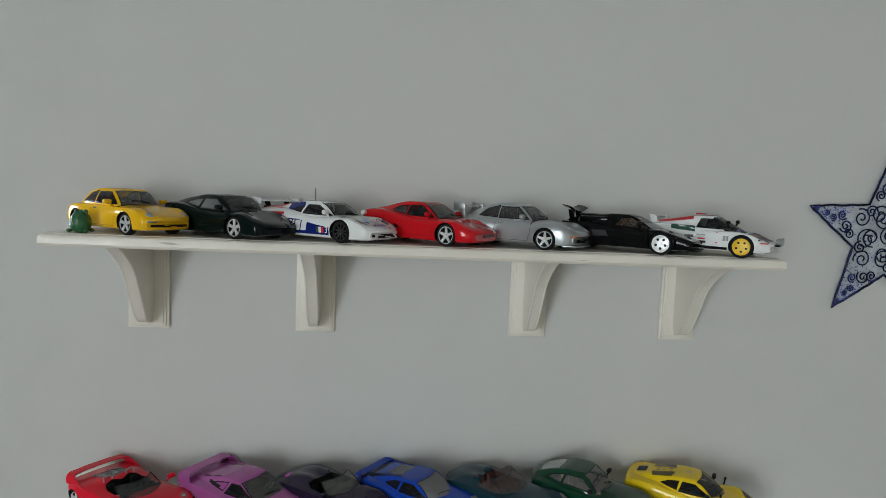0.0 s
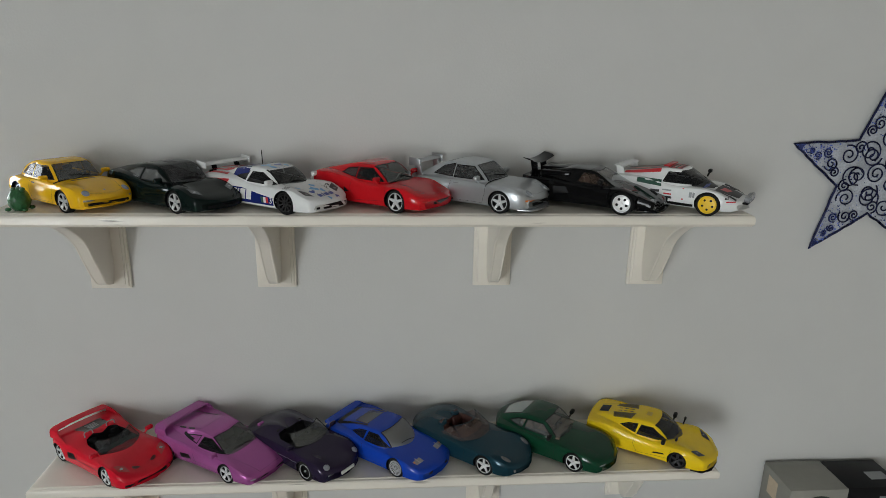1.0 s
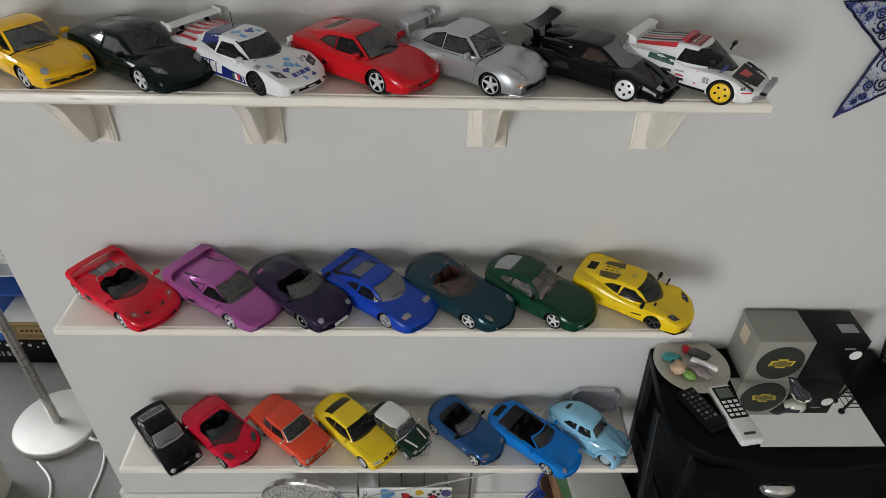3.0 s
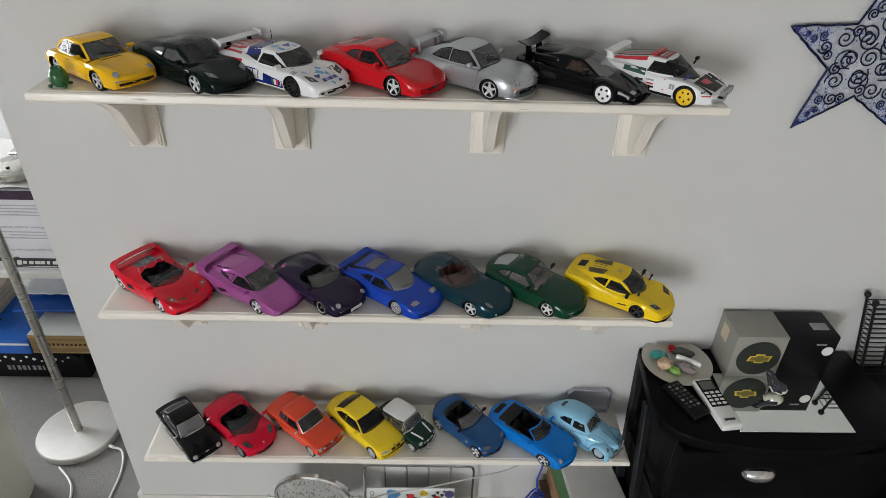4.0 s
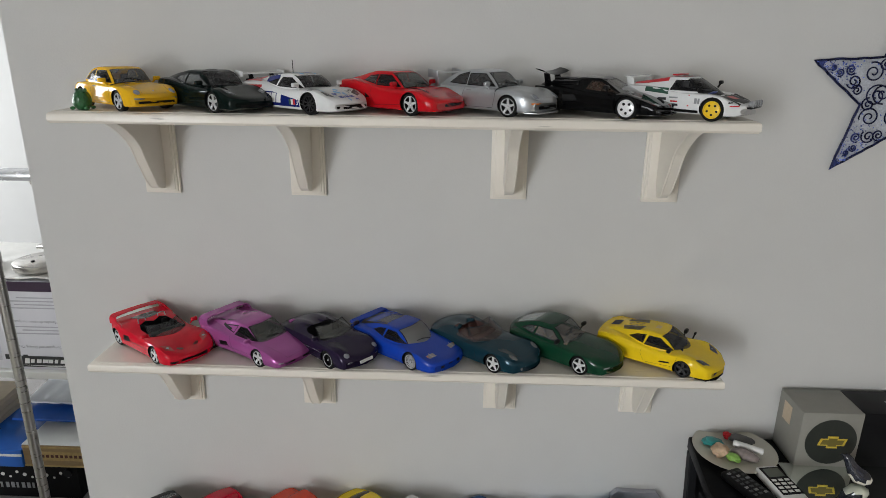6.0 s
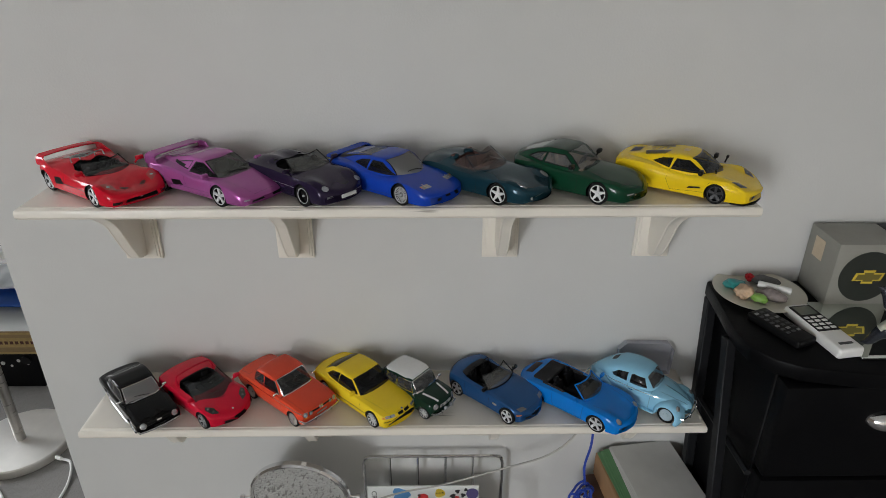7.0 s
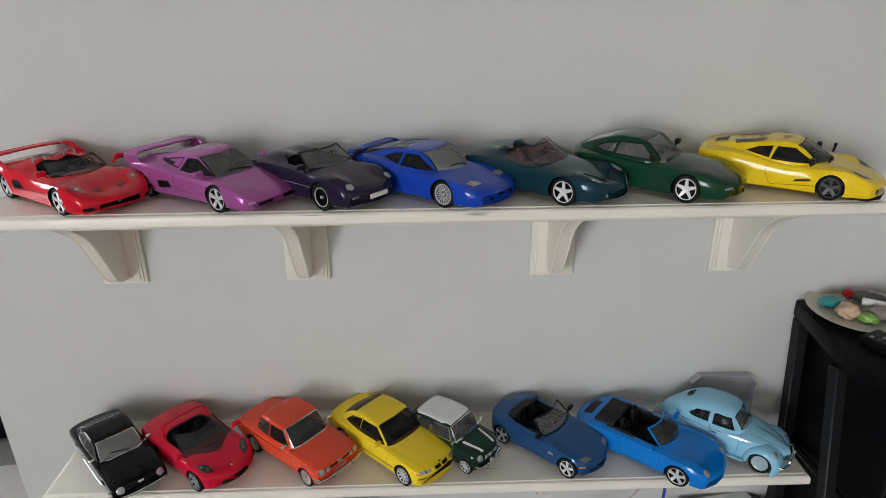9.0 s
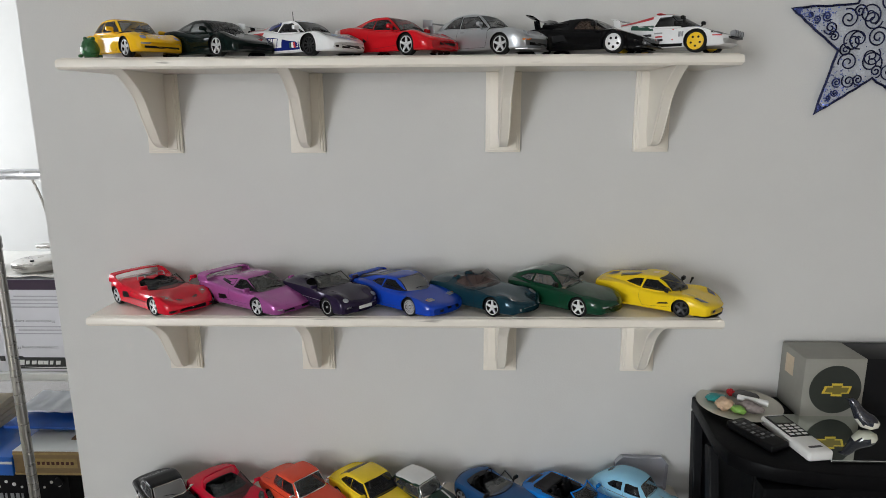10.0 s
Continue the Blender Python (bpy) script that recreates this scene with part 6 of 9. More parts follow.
car.lines("top", [[(0.50, 0.42), (0.46, 0.74), (0.2, 0.76), (0.22, 0.44), (0.50, 0.42)], [(0.50, -0.42), (0.46, -0.74), (0.2, -0.76), (0.22, -0.44), (0.50, -0.42)]], both=False)
car.patch("grille", "front", quad(-0.36, 0.30, 0.36, 0.40), BLACKP)
car.patch("indicator", "front", quad(0.5, 0.40, 0.70, 0.44), LENS, both=True)
car.lamp("fog_lamp", "front", 0.26, 0.35, 0.05, 0.05)
car.mirrors(-1.05, 0.92, 0.96, BLACKP)
car.wipers(-0.72, 0.8, 2, 0.4, 0.3)

car = Car(mid_engined(paint=LEMON, rim="five", rim_mat=DARKRIM, inset=0.07, wr=0.285), (0.491, -0.163), -34, "lemon yellow die-cast mid-engined supercar with dark wheels", Z2, MIDG)
car.patch("headlight", "top", [(0.66, 0.46), (0.50, 0.70), (0.24, 0.74), (0.38, 0.46)], DARKRIM, both=True)
car.lamp("lamp", "top", 0.42, 0.58, 0.05, 0.05, thick=0.12)
car.patch("deck_glass", "top", [(-1.72, 0.16), (-2.5, 0.20), (-2.42, 0.46), (-1.8, 0.50)], GDARK, both=True)
for x in (-1.85, -2.05, -2.25):
    car.patch("deck_slot", "top", quad(x - 0.12, 0.06, x, 0.10), BLACKP, both=True)
car.patch("deck_grille", "top", quad(-3.0, -0.22, -2.68, 0.22), BLACKP)
car.patch("roof_scoop", "top", quad(-1.40, -0.12, -1.22, 0.12), mat("roof_scoop_yellow", (0.62, 0.42, 0.01), 0.4, var=0.05, scale=200))
car.lines("right", [[(-0.35, 0.62), (-0.45, 0.3), (-1.45, 0.22), (-1.6, 0.5), (-1.55, 0.74)]])
car.patch("side_vent", "right", [(-0.55, 0.40), (-0.95, 0.34), (-0.9, 0.40), (-0.6, 0.44)], BLACKP, both=True)
car.patch("air_intake", "front", quad(0.26, 0.20, 0.50, 0.28), BLACKP, both=True)
car.solid("front_splitter", slab([(0.3, -0.84), (0.66, -0.80), (0.92, -0.5), (1.0, 0.0), (0.92, 0.5), (0.66, 0.80), (0.3, 0.84)], 0.10, 0.13, 0.008), BLACKP)
car.mirrors(-0.62, 0.90, 0.84, BLACKP)
car.mirrors(-0.25, 0.70, 0.92, BLACKP, 0.6)
car.wipers(-0.22, 0.8, 1)

# ---- bottom shelf
ALFA = saloon(paint=BLACK, s=1 / 20, xf=0.72, xr=-3.30, wb=2.35, tr=0.74, trim=CHROME, rim="five", inner=MAROON,
    top=[(0.72, 0.56), (0.66, 0.70), (0.4, 0.77), (-0.5, 0.87), (-2.3, 0.90), (-3.15, 0.80), (-3.30, 0.66)],
    sho=[(0.72, 0.54), (0.66, 0.66), (0.3, 0.73), (-0.6, 0.79), (-2.3, 0.82), (-3.15, 0.72), (-3.30, 0.62)])
ALFA["cab"] = dict(ALFA["cab"], roof=[(-0.46, 0.86), (-0.68, 1.04), (-1.0, 1.26), (-1.2, 1.315), (-1.7, 1.32), (-2.1, 1.25), (-2.5, 1.08), (-2.85, 0.88)],
                   windscreen=[([(-0.51, 0.0), (-0.53, 0.4), (-0.62, 0.60), (-1.02, 0.53), (-0.99, 0.0)], GPALE)],
                   rear_window=[([(-2.08, 0.0), (-2.08, 0.50), (-2.56, 0.52), (-2.60, 0.0)], GCLEAR)],
                   side_window=[([(-0.80, 0.90), (-1.58, 0.90), (-1.58, 1.21), (-1.08, 1.21)], GSMOKE)],
                   quarter_window=[([(-1.65, 0.90), (-2.32, 0.92), (-2.05, 1.14), (-1.65, 1.20)], GSMOKE)])
car = Car(ALFA, (-0.478, -0.177), -47, "black die-cast classic coupe with chrome bumpers", Z3, LOWG)
bumper_bar(car, 0.80, 0.40, 0.74, CHROME, 0.05, 0.04, 0.3)
car.lamp("headlight", "front", 0.56, 0.58, 0.095, 0.095, LENS, CHROME)
car.patch("grille", "front", [(-0.09, 0.66), (0.0, 0.44), (0.09, 0.66)], CHROME, 0.0008)
car.patch("grille", "front", quad(-0.44, 0.52, -0.12, 0.64), BLACKP, both=True)
car.patch("dark_plate", "front", quad(-0.22, 0.38, 0.22, 0.46), BLACKP, 0.0025)
hood_lines(car, 0.62, -0.44, 0.50, 0.60)
car.lines("right", [[(-0.56, 0.80), (-0.6, 0.3), (-1.6, 0.3), (-1.66, 0.82)]], m=GREYP)
car.lines("right", [[(0.6, 0.60), (-3.1, 0.62)]], 0.022, CHROME, "trim_strip")
car.solid("sill_strip", tube([(-0.4, -0.78, 0.24), (-2.0, -0.78, 0.24)], 0.02, 6), CHROME)
car.wipers(-0.5, 0.9)
car.mirrors(-0.7, 0.82, 0.96, CHROME, 0.7)

REN = mid_engined(ax=0.0, inset=0.0, paint=CRIMSON, s=1 / 18, wb=2.343, xf=0.74, xr=-2.98, tr=0.86, wr=0.31, rim="six", cab=None, rim_mat=GREYP, floor=0.24, dash_up=-0.06,
    top=[(0.74, 0.42), (0.64, 0.52), (0.3, 0.64), (-0.1, 0.74), (-0.5, 0.80), (-1.5, 0.82), (-1.8, 0.92), (-2.3, 0.92), (-2.7, 0.86), (-2.98, 0.70)],
    sho=[(0.74, 0.40), (0.64, 0.50), (0.3, 0.62), (0.0, 0.70), (-0.6, 0.68), (-1.3, 0.70), (-2.0, 0.84), (-2.6, 0.80), (-2.98, 0.66)],
    wid=[(0.74, 0.56), (0.62, 0.70), (0.3, 0.84), (0.0, 0.88), (-0.6, 0.86), (-1.4, 0.87), (-2.2, 0.915), (-2.7, 0.84), (-2.98, 0.70)],
    bot=[(0.74, 0.24), (0.5, 0.16), (0.0, 0.15), (-2.5, 0.18), (-2.8, 0.26), (-2.98, 0.4)],
    bumps=[(0.12, 0.38, 0.74, 0.17, 0.05)],
    hole=[(-0.62, 0.0), (-0.68, 0.4), (-0.85, 0.64), (-1.55, 0.66), (-1.74, 0.52), (-1.76, 0.0)], seat_x=-1.3, seat_h=0.42)
car = Car(REN, (-0.357, -0.168), -40, "crimson die-cast open two-seater with a dark wrapped windscreen", Z3, LOWG)
car.screen(-0.06, 0.72, 0.72, -0.86, 1.10, 0.60, 0.52, glass("dark_wrap_glazing", (0.05, 0.052, 0.055), 0.35), BLACKP, 0.018)
hoop(car, "roll_bar", -1.62, -0.66, 0.66, 0.74, 1.17, 0.036, CRIMSON, -0.12)
car.patch("rear_bulkhead", "top", quad(-1.76, -0.5, -1.70, 0.5), BLACKP)
car.patch("headlight", "top", [(0.44, 0.44), (0.34, 0.64), (0.10, 0.74), (0.0, 0.68), (0.16, 0.48)], DARKRIM, 0.0003, both=True)
car.lamp("lamp", "top", 0.28, 0.56, 0.05, 0.05, mat("smoked_lens", (0.20, 0.21, 0.22), 0.08, 0.4, var=0.3, scale=400), thick=0.2)
car.lamp("lamp", "top", 0.13, 0.64, 0.05, 0.05, mat("smoked_lens", (0.20, 0.21, 0.22), 0.08, 0.4, var=0.3, scale=400), thick=0.2)
car.lamp("badge", "top", 0.52, 0.0, 0.04, 0.03, CHROME, both=False)
car.patch("air_intake", "front", quad(-0.4, 0.24, 0.4, 0.33), BLACKP)
car.lines("right", [[(-0.55, 0.70), (-0.6, 0.26), (-1.5, 0.26), (-1.6, 0.74)]])
car.patch("side_intake", "right", [(-1.62, 0.50), (-1.95, 0.48), (-1.9, 0.66), (-1.66, 0.64)], BLACKP, both=True)
car.mirrors(-0.52, 0.88, 0.90)
car.wipers(-0.3, 0.8, 1)

O2 = saloon(paint=ORANGE, s=1 / 18.5, xf=0.66, top=[(0.66, 0.62), (0.62, 0.74), (0.4, 0.80), (-0.6, 0.90), (-2.4, 0.92), (-3.35, 0.86), (-3.45, 0.74)], sho=[(0.66, 0.60), (0.62, 0.70), (0.3, 0.76), (-0.6, 0.82), (-2.4, 0.84), (-3.35, 0.78), (-3.45, 0.68)], wid=[(0.66, 0.74), (0.6, 0.77), (0.3, 0.79), (-1.2, 0.80), (-2.8, 0.79), (-3.35, 0.76), (-3.45, 0.72)], bot=[(0.66, 0.36), (0.5, 0.24), (0.0, 0.22), (-2.7, 0.24), (-3.2, 0.32), (-3.45, 0.44)], trim=CHROME, rim="disc", rim_mat=CHROME)
O2["cab"] = dict(O2["cab"], side_window=[([(-0.84, 0.92), (-1.62, 0.92), (-1.62, 1.28), (-1.08, 1.28)], GBLACK)], quarter_window=[([(-1.70, 0.92), (-2.42, 0.94), (-2.22, 1.26), (-1.70, 1.28)], GSMOKE)])
car = Car(O2, (-0.195, -0.164), -40, "orange-red die-cast classic two-door saloon with chrome trim", Z3, LOWG)
bumper_bar(car, 0.74, 0.44, 0.76, CHROME, 0.04, 0.04, 0.3, 0.34)
car.lamp("headlight", "front", 0.62, 0.655, 0.075, 0.075, LENS, CHROME)
car.lamp("headlight", "front", 0.42, 0.655, 0.06, 0.06, LENS, CHROME)
car.patch("grille", "front", quad(-0.5, 0.60, 0.5, 0.71), BLACKP, 0.0004)
car.patch("kidney_grille", "front", quad(0.015, 0.58, 0.075, 0.74), CHROME, 0.0008, both=True)
car.patch("grey_plate", "front", quad(-0.22, 0.46, 0.22, 0.54), GREYP, 0.004)
car.patch("indicator", "front", quad(0.50, 0.52, 0.70, 0.56), AMBER, 0.0006, both=True)
car.lines("right", [[(0.58, 0.71), (-3.3, 0.74)]], 0.02, CHROME, "trim_strip")
car.lines("right", [[(-0.60, 0.84), (-0.64, 0.3), (-1.62, 0.3), (-1.66, 0.86)]])
hood_lines(car, 0.58, -0.52, 0.60, 0.64)
car.lines("top", [[(-2.75, 0.6), (-3.3, 0.6)], [(-2.75, -0.6), (-3.3, -0.6)], [(-2.75, 0.6), (-2.75, -0.6)]], both=False)
car.wipers(-0.56, 0.9)
car.mirrors(-0.80, 0.84, 1.0, CHROME, 0.7)
car.patch("rear_lamp", "rear", quad(0.45, 0.56, 0.70, 0.70), REDL, both=True)

M3 = saloon(paint=MUSTARD, s=1 / 18.5, xf=0.80, xr=-3.63, wb=2.70, tr=0.83, wr=0.32, ww=0.22, rim="ten", rim_mat=SILVERP, bow_f=0.20, bow_r=0.12, sharp=34,
    top=[(0.80, 0.52), (0.74, 0.62), (0.4, 0.73), (-0.2, 0.82), (-0.7, 0.89), (-2.7, 0.93), (-3.4, 0.90), (-3.63, 0.78)],
    sho=[(0.80, 0.50), (0.72, 0.60), (0.4, 0.69), (-0.2, 0.76), (-0.7, 0.79), (-2.7, 0.85), (-3.4, 0.82), (-3.63, 0.70)],
    wid=[(0.80, 0.68), (0.7, 0.76), (0.3, 0.83), (-0.6, 0.85), (-2.7, 0.855), (-3.4, 0.81), (-3.63, 0.72)],
    bot=[(0.80, 0.20), (0.6, 0.15), (0.0, 0.16), (-2.8, 0.18), (-3.3, 0.26), (-3.63, 0.38)],
    hole=[(-0.72, 0.0), (-0.76, 0.5), (-0.9, 0.64), (-2.5, 0.62), (-2.6, 0.0)], seat_x=-1.6,
    cab=dict(th=0.24, bow_f=0.16, bow_r=0.14,
             roof=[(-0.56, 0.86), (-0.85, 1.07), (-1.22, 1.28), (-1.45, 1.325), (-2.0, 1.33), (-2.45, 1.26), (-2.8, 1.10), (-3.1, 0.92)],
             base=[(-0.56, 0.66), (-0.85, 0.75), (-1.6, 0.77), (-2.5, 0.74), (-3.1, 0.64)],
             zb=[(-0.56, 0.80), (-1.6, 0.83), (-3.1, 0.86)],
             windscreen=[([(-0.62, 0.0), (-0.64, 0.4), (-0.76, 0.64), (-1.24, 0.56), (-1.20, 0.0)], GBLACK)],
             rear_window=[([(-2.36, 0.0), (-2.36, 0.50), (-2.86, 0.52), (-2.92, 0.0)], GBLACK)],
             side_window=[([(-0.94, 0.89), (-1.92, 0.91), (-1.88, 1.21), (-1.30, 1.21)], GBLACK)],
             quarter_window=[([(-1.98, 0.91), (-2.62, 0.95), (-2.40, 1.12), (-1.96, 1.21)], GBLACK)]))
car = Car(M3, (-0.052, -0.168), -43, "yellow die-cast sports coupe with black windows", Z3, LOWG)
car.patch("headlight", "front", quad(0.36, 0.55, 0.68, 0.63), LENS, 0.0004, both=True)
car.patch("lamp_divider", "front", quad(0.505, 0.55, 0.525, 0.63), BLACKP, 0.0006, both=True)
car.patch("kidney_grille", "front", quad(0.03, 0.55, 0.24, 0.63), BLACKP, 0.0005, both=True)
car.patch("air_intake", "front", quad(-0.6, 0.24, 0.6, 0.32), BLACKP)
car.lines("front", [[(-0.74, 0.42), (0.74, 0.42)]], 0.035, BLACKP, "bumper_strip", False)
car.lines("right", [[(0.3, 0.42), (-0.36, 0.42)], [(-0.40, 0.42), (-2.3, 0.44)]], 0.03, BLACKP, "rubbing_strip")
car.lines("right", [[(-0.62, 0.80), (-0.66, 0.26), (-1.9, 0.26), (-2.0, 0.86)]])
hood_lines(car, 0.68, -0.58, 0.50, 0.66)
car.patch("indicator", "right", quad(0.50, 0.56, 0.62, 0.61), AMBER, 0.0004, both=True)
car.mirrors(-0.98, 0.88, 0.96)
car.wipers(-0.64, 0.9, 1)
car.lamp("badge", "top", 0.66, 0.0, 0.035, 0.035, BLUE, both=False)

MINI = saloon(paint=BRG, paint2=WHITE, s=1 / 19.5, xf=0.50, xr=-2.54, wb=2.036, tr=0.69, wr=0.25, ww=0.15, rim="eight", rim_mat=SILVERP, trim=CHROME, bow_f=0.14, bow_r=0.08, p=3.0,
    top=[(0.50, 0.50), (0.46, 0.66), (0.30, 0.76), (-0.2, 0.84), (-0.5, 0.88), (-2.0, 0.88), (-2.46, 0.80), (-2.54, 0.62)],
    sho=[(0.50, 0.48), (0.46, 0.62), (0.25, 0.70), (-0.2, 0.75), (-0.5, 0.78), (-2.0, 0.80), (-2.46, 0.72), (-2.54, 0.58)],
    wid=[(0.50, 0.58), (0.44, 0.64), (0.2, 0.69), (-1.0, 0.705), (-2.2, 0.69), (-2.48, 0.64), (-2.54, 0.58)],
    bot=[(0.50, 0.30), (0.38, 0.20), (0.0, 0.18), (-2.1, 0.20), (-2.4, 0.28), (-2.54, 0.38)],
    hole=[(-0.42, 0.0), (-0.46, 0.4), (-0.55, 0.54), (-1.9, 0.52), (-2.0, 0.0)], seat_x=-1.15, seat_rows=(0.0, 0.65), floor=0.28,
    cab=dict(th=0.19, bow_f=0.10, bow_r=0.08,
             roof=[(-0.30, 0.86), (-0.42, 1.06), (-0.62, 1.27), (-0.78, 1.335), (-1.3, 1.35), (-1.9, 1.30), (-2.12, 1.16), (-2.34, 0.88)],
             base=[(-0.30, 0.58), (-0.5, 0.64), (-1.2, 0.66), (-2.0, 0.63), (-2.34, 0.57)],
             zb=[(-0.30, 0.78), (-1.2, 0.80), (-2.34, 0.78)],
             windscreen=[([(-0.34, 0.0), (-0.36, 0.35), (-0.42, 0.54), (-0.63, 0.50), (-0.61, 0.0)], GCLEAR)],
             rear_window=[([(-1.98, 0.0), (-1.98, 0.42), (-2.2, 0.45), (-2.22, 0.0)], GDARK)],
             side_window=[([(-0.58, 0.88), (-1.28, 0.88), (-1.28, 1.22), (-0.70, 1.22)], GDARK)],
             quarter_window=[([(-1.36, 0.88), (-2.02, 0.90), (-1.92, 1.20), (-1.36, 1.22)], GDARK)]))
car = Car(MINI, (0.041, -0.147), -39, "small dark green die-cast car with a white roof", Z3, LOWG)
car.patch("white_roof", "top", [(-0.68, -0.46), (-0.66, 0.0), (-0.68, 0.46), (-0.95, 0.54), (-1.85, 0.53), (-1.98, 0.44), (-2.0, 0.0), (-1.98, -0.44), (-1.85, -0.53), (-0.95, -0.54)], WHITE, 0.0008)
car.patch("bonnet_stripe", "top", [(0.36, 0.24), (0.36, 0.32), (-0.27, 0.44), (-0.27, 0.35)], WHITE, 0.0005, both=True)
bumper_bar(car, 0.55, 0.34, 0.60, CHROME, 0.06, 0.03, 0.15, 0.3)
car.lamp("headlight", "front", 0.47, 0.60, 0.09, 0.09, LENS, CHROME)
car.patch("grille", "front", [(-0.34, 0.46), (0.34, 0.46), (0.28, 0.62), (-0.28, 0.62)], CHROME, 0.0006)
for y in (-0.14, 0.14):
    car.solid("fog_lamp", join(lathe([(0.0, 0.0), (0.07, 0.02), (0.085, 0.08), (0.06, 0.1), (0.0, 0.115)], 16)), LENS).matrix_basis = pose(0.54 * car.s, y * car.s, 0.46 * car.s, 0, 90, 0)
car.lines("right", [[(-0.44, 0.78), (-0.48, 0.26), (-1.28, 0.26), (-1.32, 0.8)]], m=GREYP)
car.wipers(-0.36, 0.9, 2, 0.3, 0.25)
car.mirrors(-0.4, 0.72, 0.94, CHROME, 0.6)

Z3C = front_engined(ax=0.0, inset=0.0, paint=STEELB, s=1 / 18.5, xf=0.74, xr=-3.28, wb=2.446, tr=0.84, wr=0.315, ww=0.22, rim="five", rim_mat=SILVERP, seat_rows=(0.0,), floor=0.26, dash_up=-0.02,
    top=[(0.74, 0.46), (0.66, 0.58), (0.3, 0.70), (-0.4, 0.82), (-0.9, 0.87), (-1.6, 0.86), (-2.2, 0.90), (-2.8, 0.88), (-3.1, 0.80), (-3.28, 0.62)],
    sho=[(0.74, 0.44), (0.64, 0.55), (0.3, 0.65), (-0.3, 0.74), (-0.9, 0.77), (-1.6, 0.78), (-2.4, 0.84), (-2.9, 0.80), (-3.28, 0.58)],
    wid=[(0.74, 0.56), (0.64, 0.68), (0.3, 0.81), (0.0, 0.845), (-0.8, 0.835), (-1.6, 0.84), (-2.4, 0.88), (-2.9, 0.83), (-3.28, 0.68)],
    bot=[(0.74, 0.24), (0.55, 0.17), (0.0, 0.17), (-2.6, 0.19), (-3.0, 0.26), (-3.28, 0.38)],
    bumps=[(0.3, 0.4, 0.76, 0.16, 0.035)],
    hole=[(-1.0, 0.0), (-1.04, 0.5), (-1.15, 0.64), (-2.1, 0.64), (-2.4, 0.55), (-2.45, 0.0)], seat_x=-1.75, seat_h=0.52)
car = Car(Z3C, (0.192, -0.162), -43, "steel blue die-cast roadster with an open black cockpit", Z3, LOWG)
car.screen(-0.80, 0.87, 0.72, -1.24, 1.24, 0.60, 0.22, GCLEAR, BLACKP, 0.022)
car.patch("hood_cover", "top", [(-2.15, -0.60), (-2.45, -0.52), (-2.5, 0.0), (-2.45, 0.52), (-2.15, 0.60), (-2.2, 0.0)], CLOTH, 0.001)
car.patch("headlight", "top", [(0.54, 0.36), (0.46, 0.62), (0.30, 0.68), (0.38, 0.42)], mat("smoked_lens", (0.20, 0.21, 0.22), 0.08, 0.4, var=0.3, scale=400), 0.0003, both=True)
car.patch("kidney_grille", "front", [(0.03, 0.40), (0.16, 0.41), (0.18, 0.50), (0.03, 0.52)], CHROME, 0.0006, both=True)
car.patch("kidney_opening", "front", [(0.05, 0.42), (0.14, 0.43), (0.15, 0.49), (0.05, 0.50)], BLACKP, 0.0009, both=True)
car.patch("air_intake", "front", quad(-0.46, 0.26, 0.46, 0.34), BLACKP)
car.patch("indicator", "right", quad(0.36, 0.46, 0.50, 0.50), AMBER, 0.0004, both=True)
car.patch("side_gill", "right", quad(-0.68, 0.52, -0.48, 0.60), CHROME, 0.0004, both=True)
car.lines("right", [[(-0.86, 0.78), (-0.88, 0.28), (-1.95, 0.28), (-2.05, 0.80)]])
hood_lines(car, 0.56, -0.82, 0.46, 0.66)
car.mirrors(-1.05, 0.86, 0.96, BLACKP)
for sg in (-1, 1):
    hoop(car, "roll_hoop", -2.02, sg * 0.36 - 0.14, sg * 0.36 + 0.14, 0.80, 1.12, 0.02, BLACKP)
car.wipers(-0.84, 0.9, 1)

CAB = rear_engined(ax=0.0, inset=0.0, paint=SKYB, s=1 / 18, cab=None, rim="five", rim_mat=SILVERP, floor=0.26, dash_up=0.0, tr=0.83,
    hole=[(-0.52, 0.0), (-0.56, 0.45), (-0.72, 0.62), (-1.9, 0.60), (-2.1, 0.5), (-2.15, 0.0)], seat_x=-1.35, seat_rows=(0.0, 0.6))
car = Car(CAB, (0.349, -0.185), -41, "azure blue die-cast cabriolet with a folded black hood", Z3, LOWG)
car.screen(-0.38, 0.85, 0.62, -0.86, 1.22, 0.52, 0.20, GDARK, SKYB, 0.028)
b = bmesh.new()
bbox(b, (-2.55, -0.60, 0.78), (-1.98, 0.60, 0.905), 0.055, 3)
for sg in (-1, 1):
    bbox(b, (-2.15, sg * 0.62 - 0.05, 0.76), (-1.30, sg * 0.62 + 0.05, 0.865), 0.04, 2)
car.solid("folded_hood", b, CLOTH)
car.patch("engine_grille", "top", quad(-3.02, -0.36, -2.74, 0.36), BLACKP, 0.0004)
car.lamp("headlight", "front", 0.58, 0.615, 0.095, 0.11, LENS, SKYB)
car.patch("indicator", "front", quad(0.40, 0.385, 0.66, 0.435), LENS, both=True)
car.patch("air_intake", "front", quad(-0.5, 0.26, 0.5, 0.32), BLACKP)
car.lines("right", [[(-0.50, 0.76), (-0.54, 0.26), (-1.6, 0.26), (-1.66, 0.80)]])
hood_lines(car, 0.72, -0.28, 0.45, 0.60, 0.08)
car.mirrors(-0.74, 0.90, 0.92, None, 0.9)
car.wipers(-0.40, 0.85, 1)

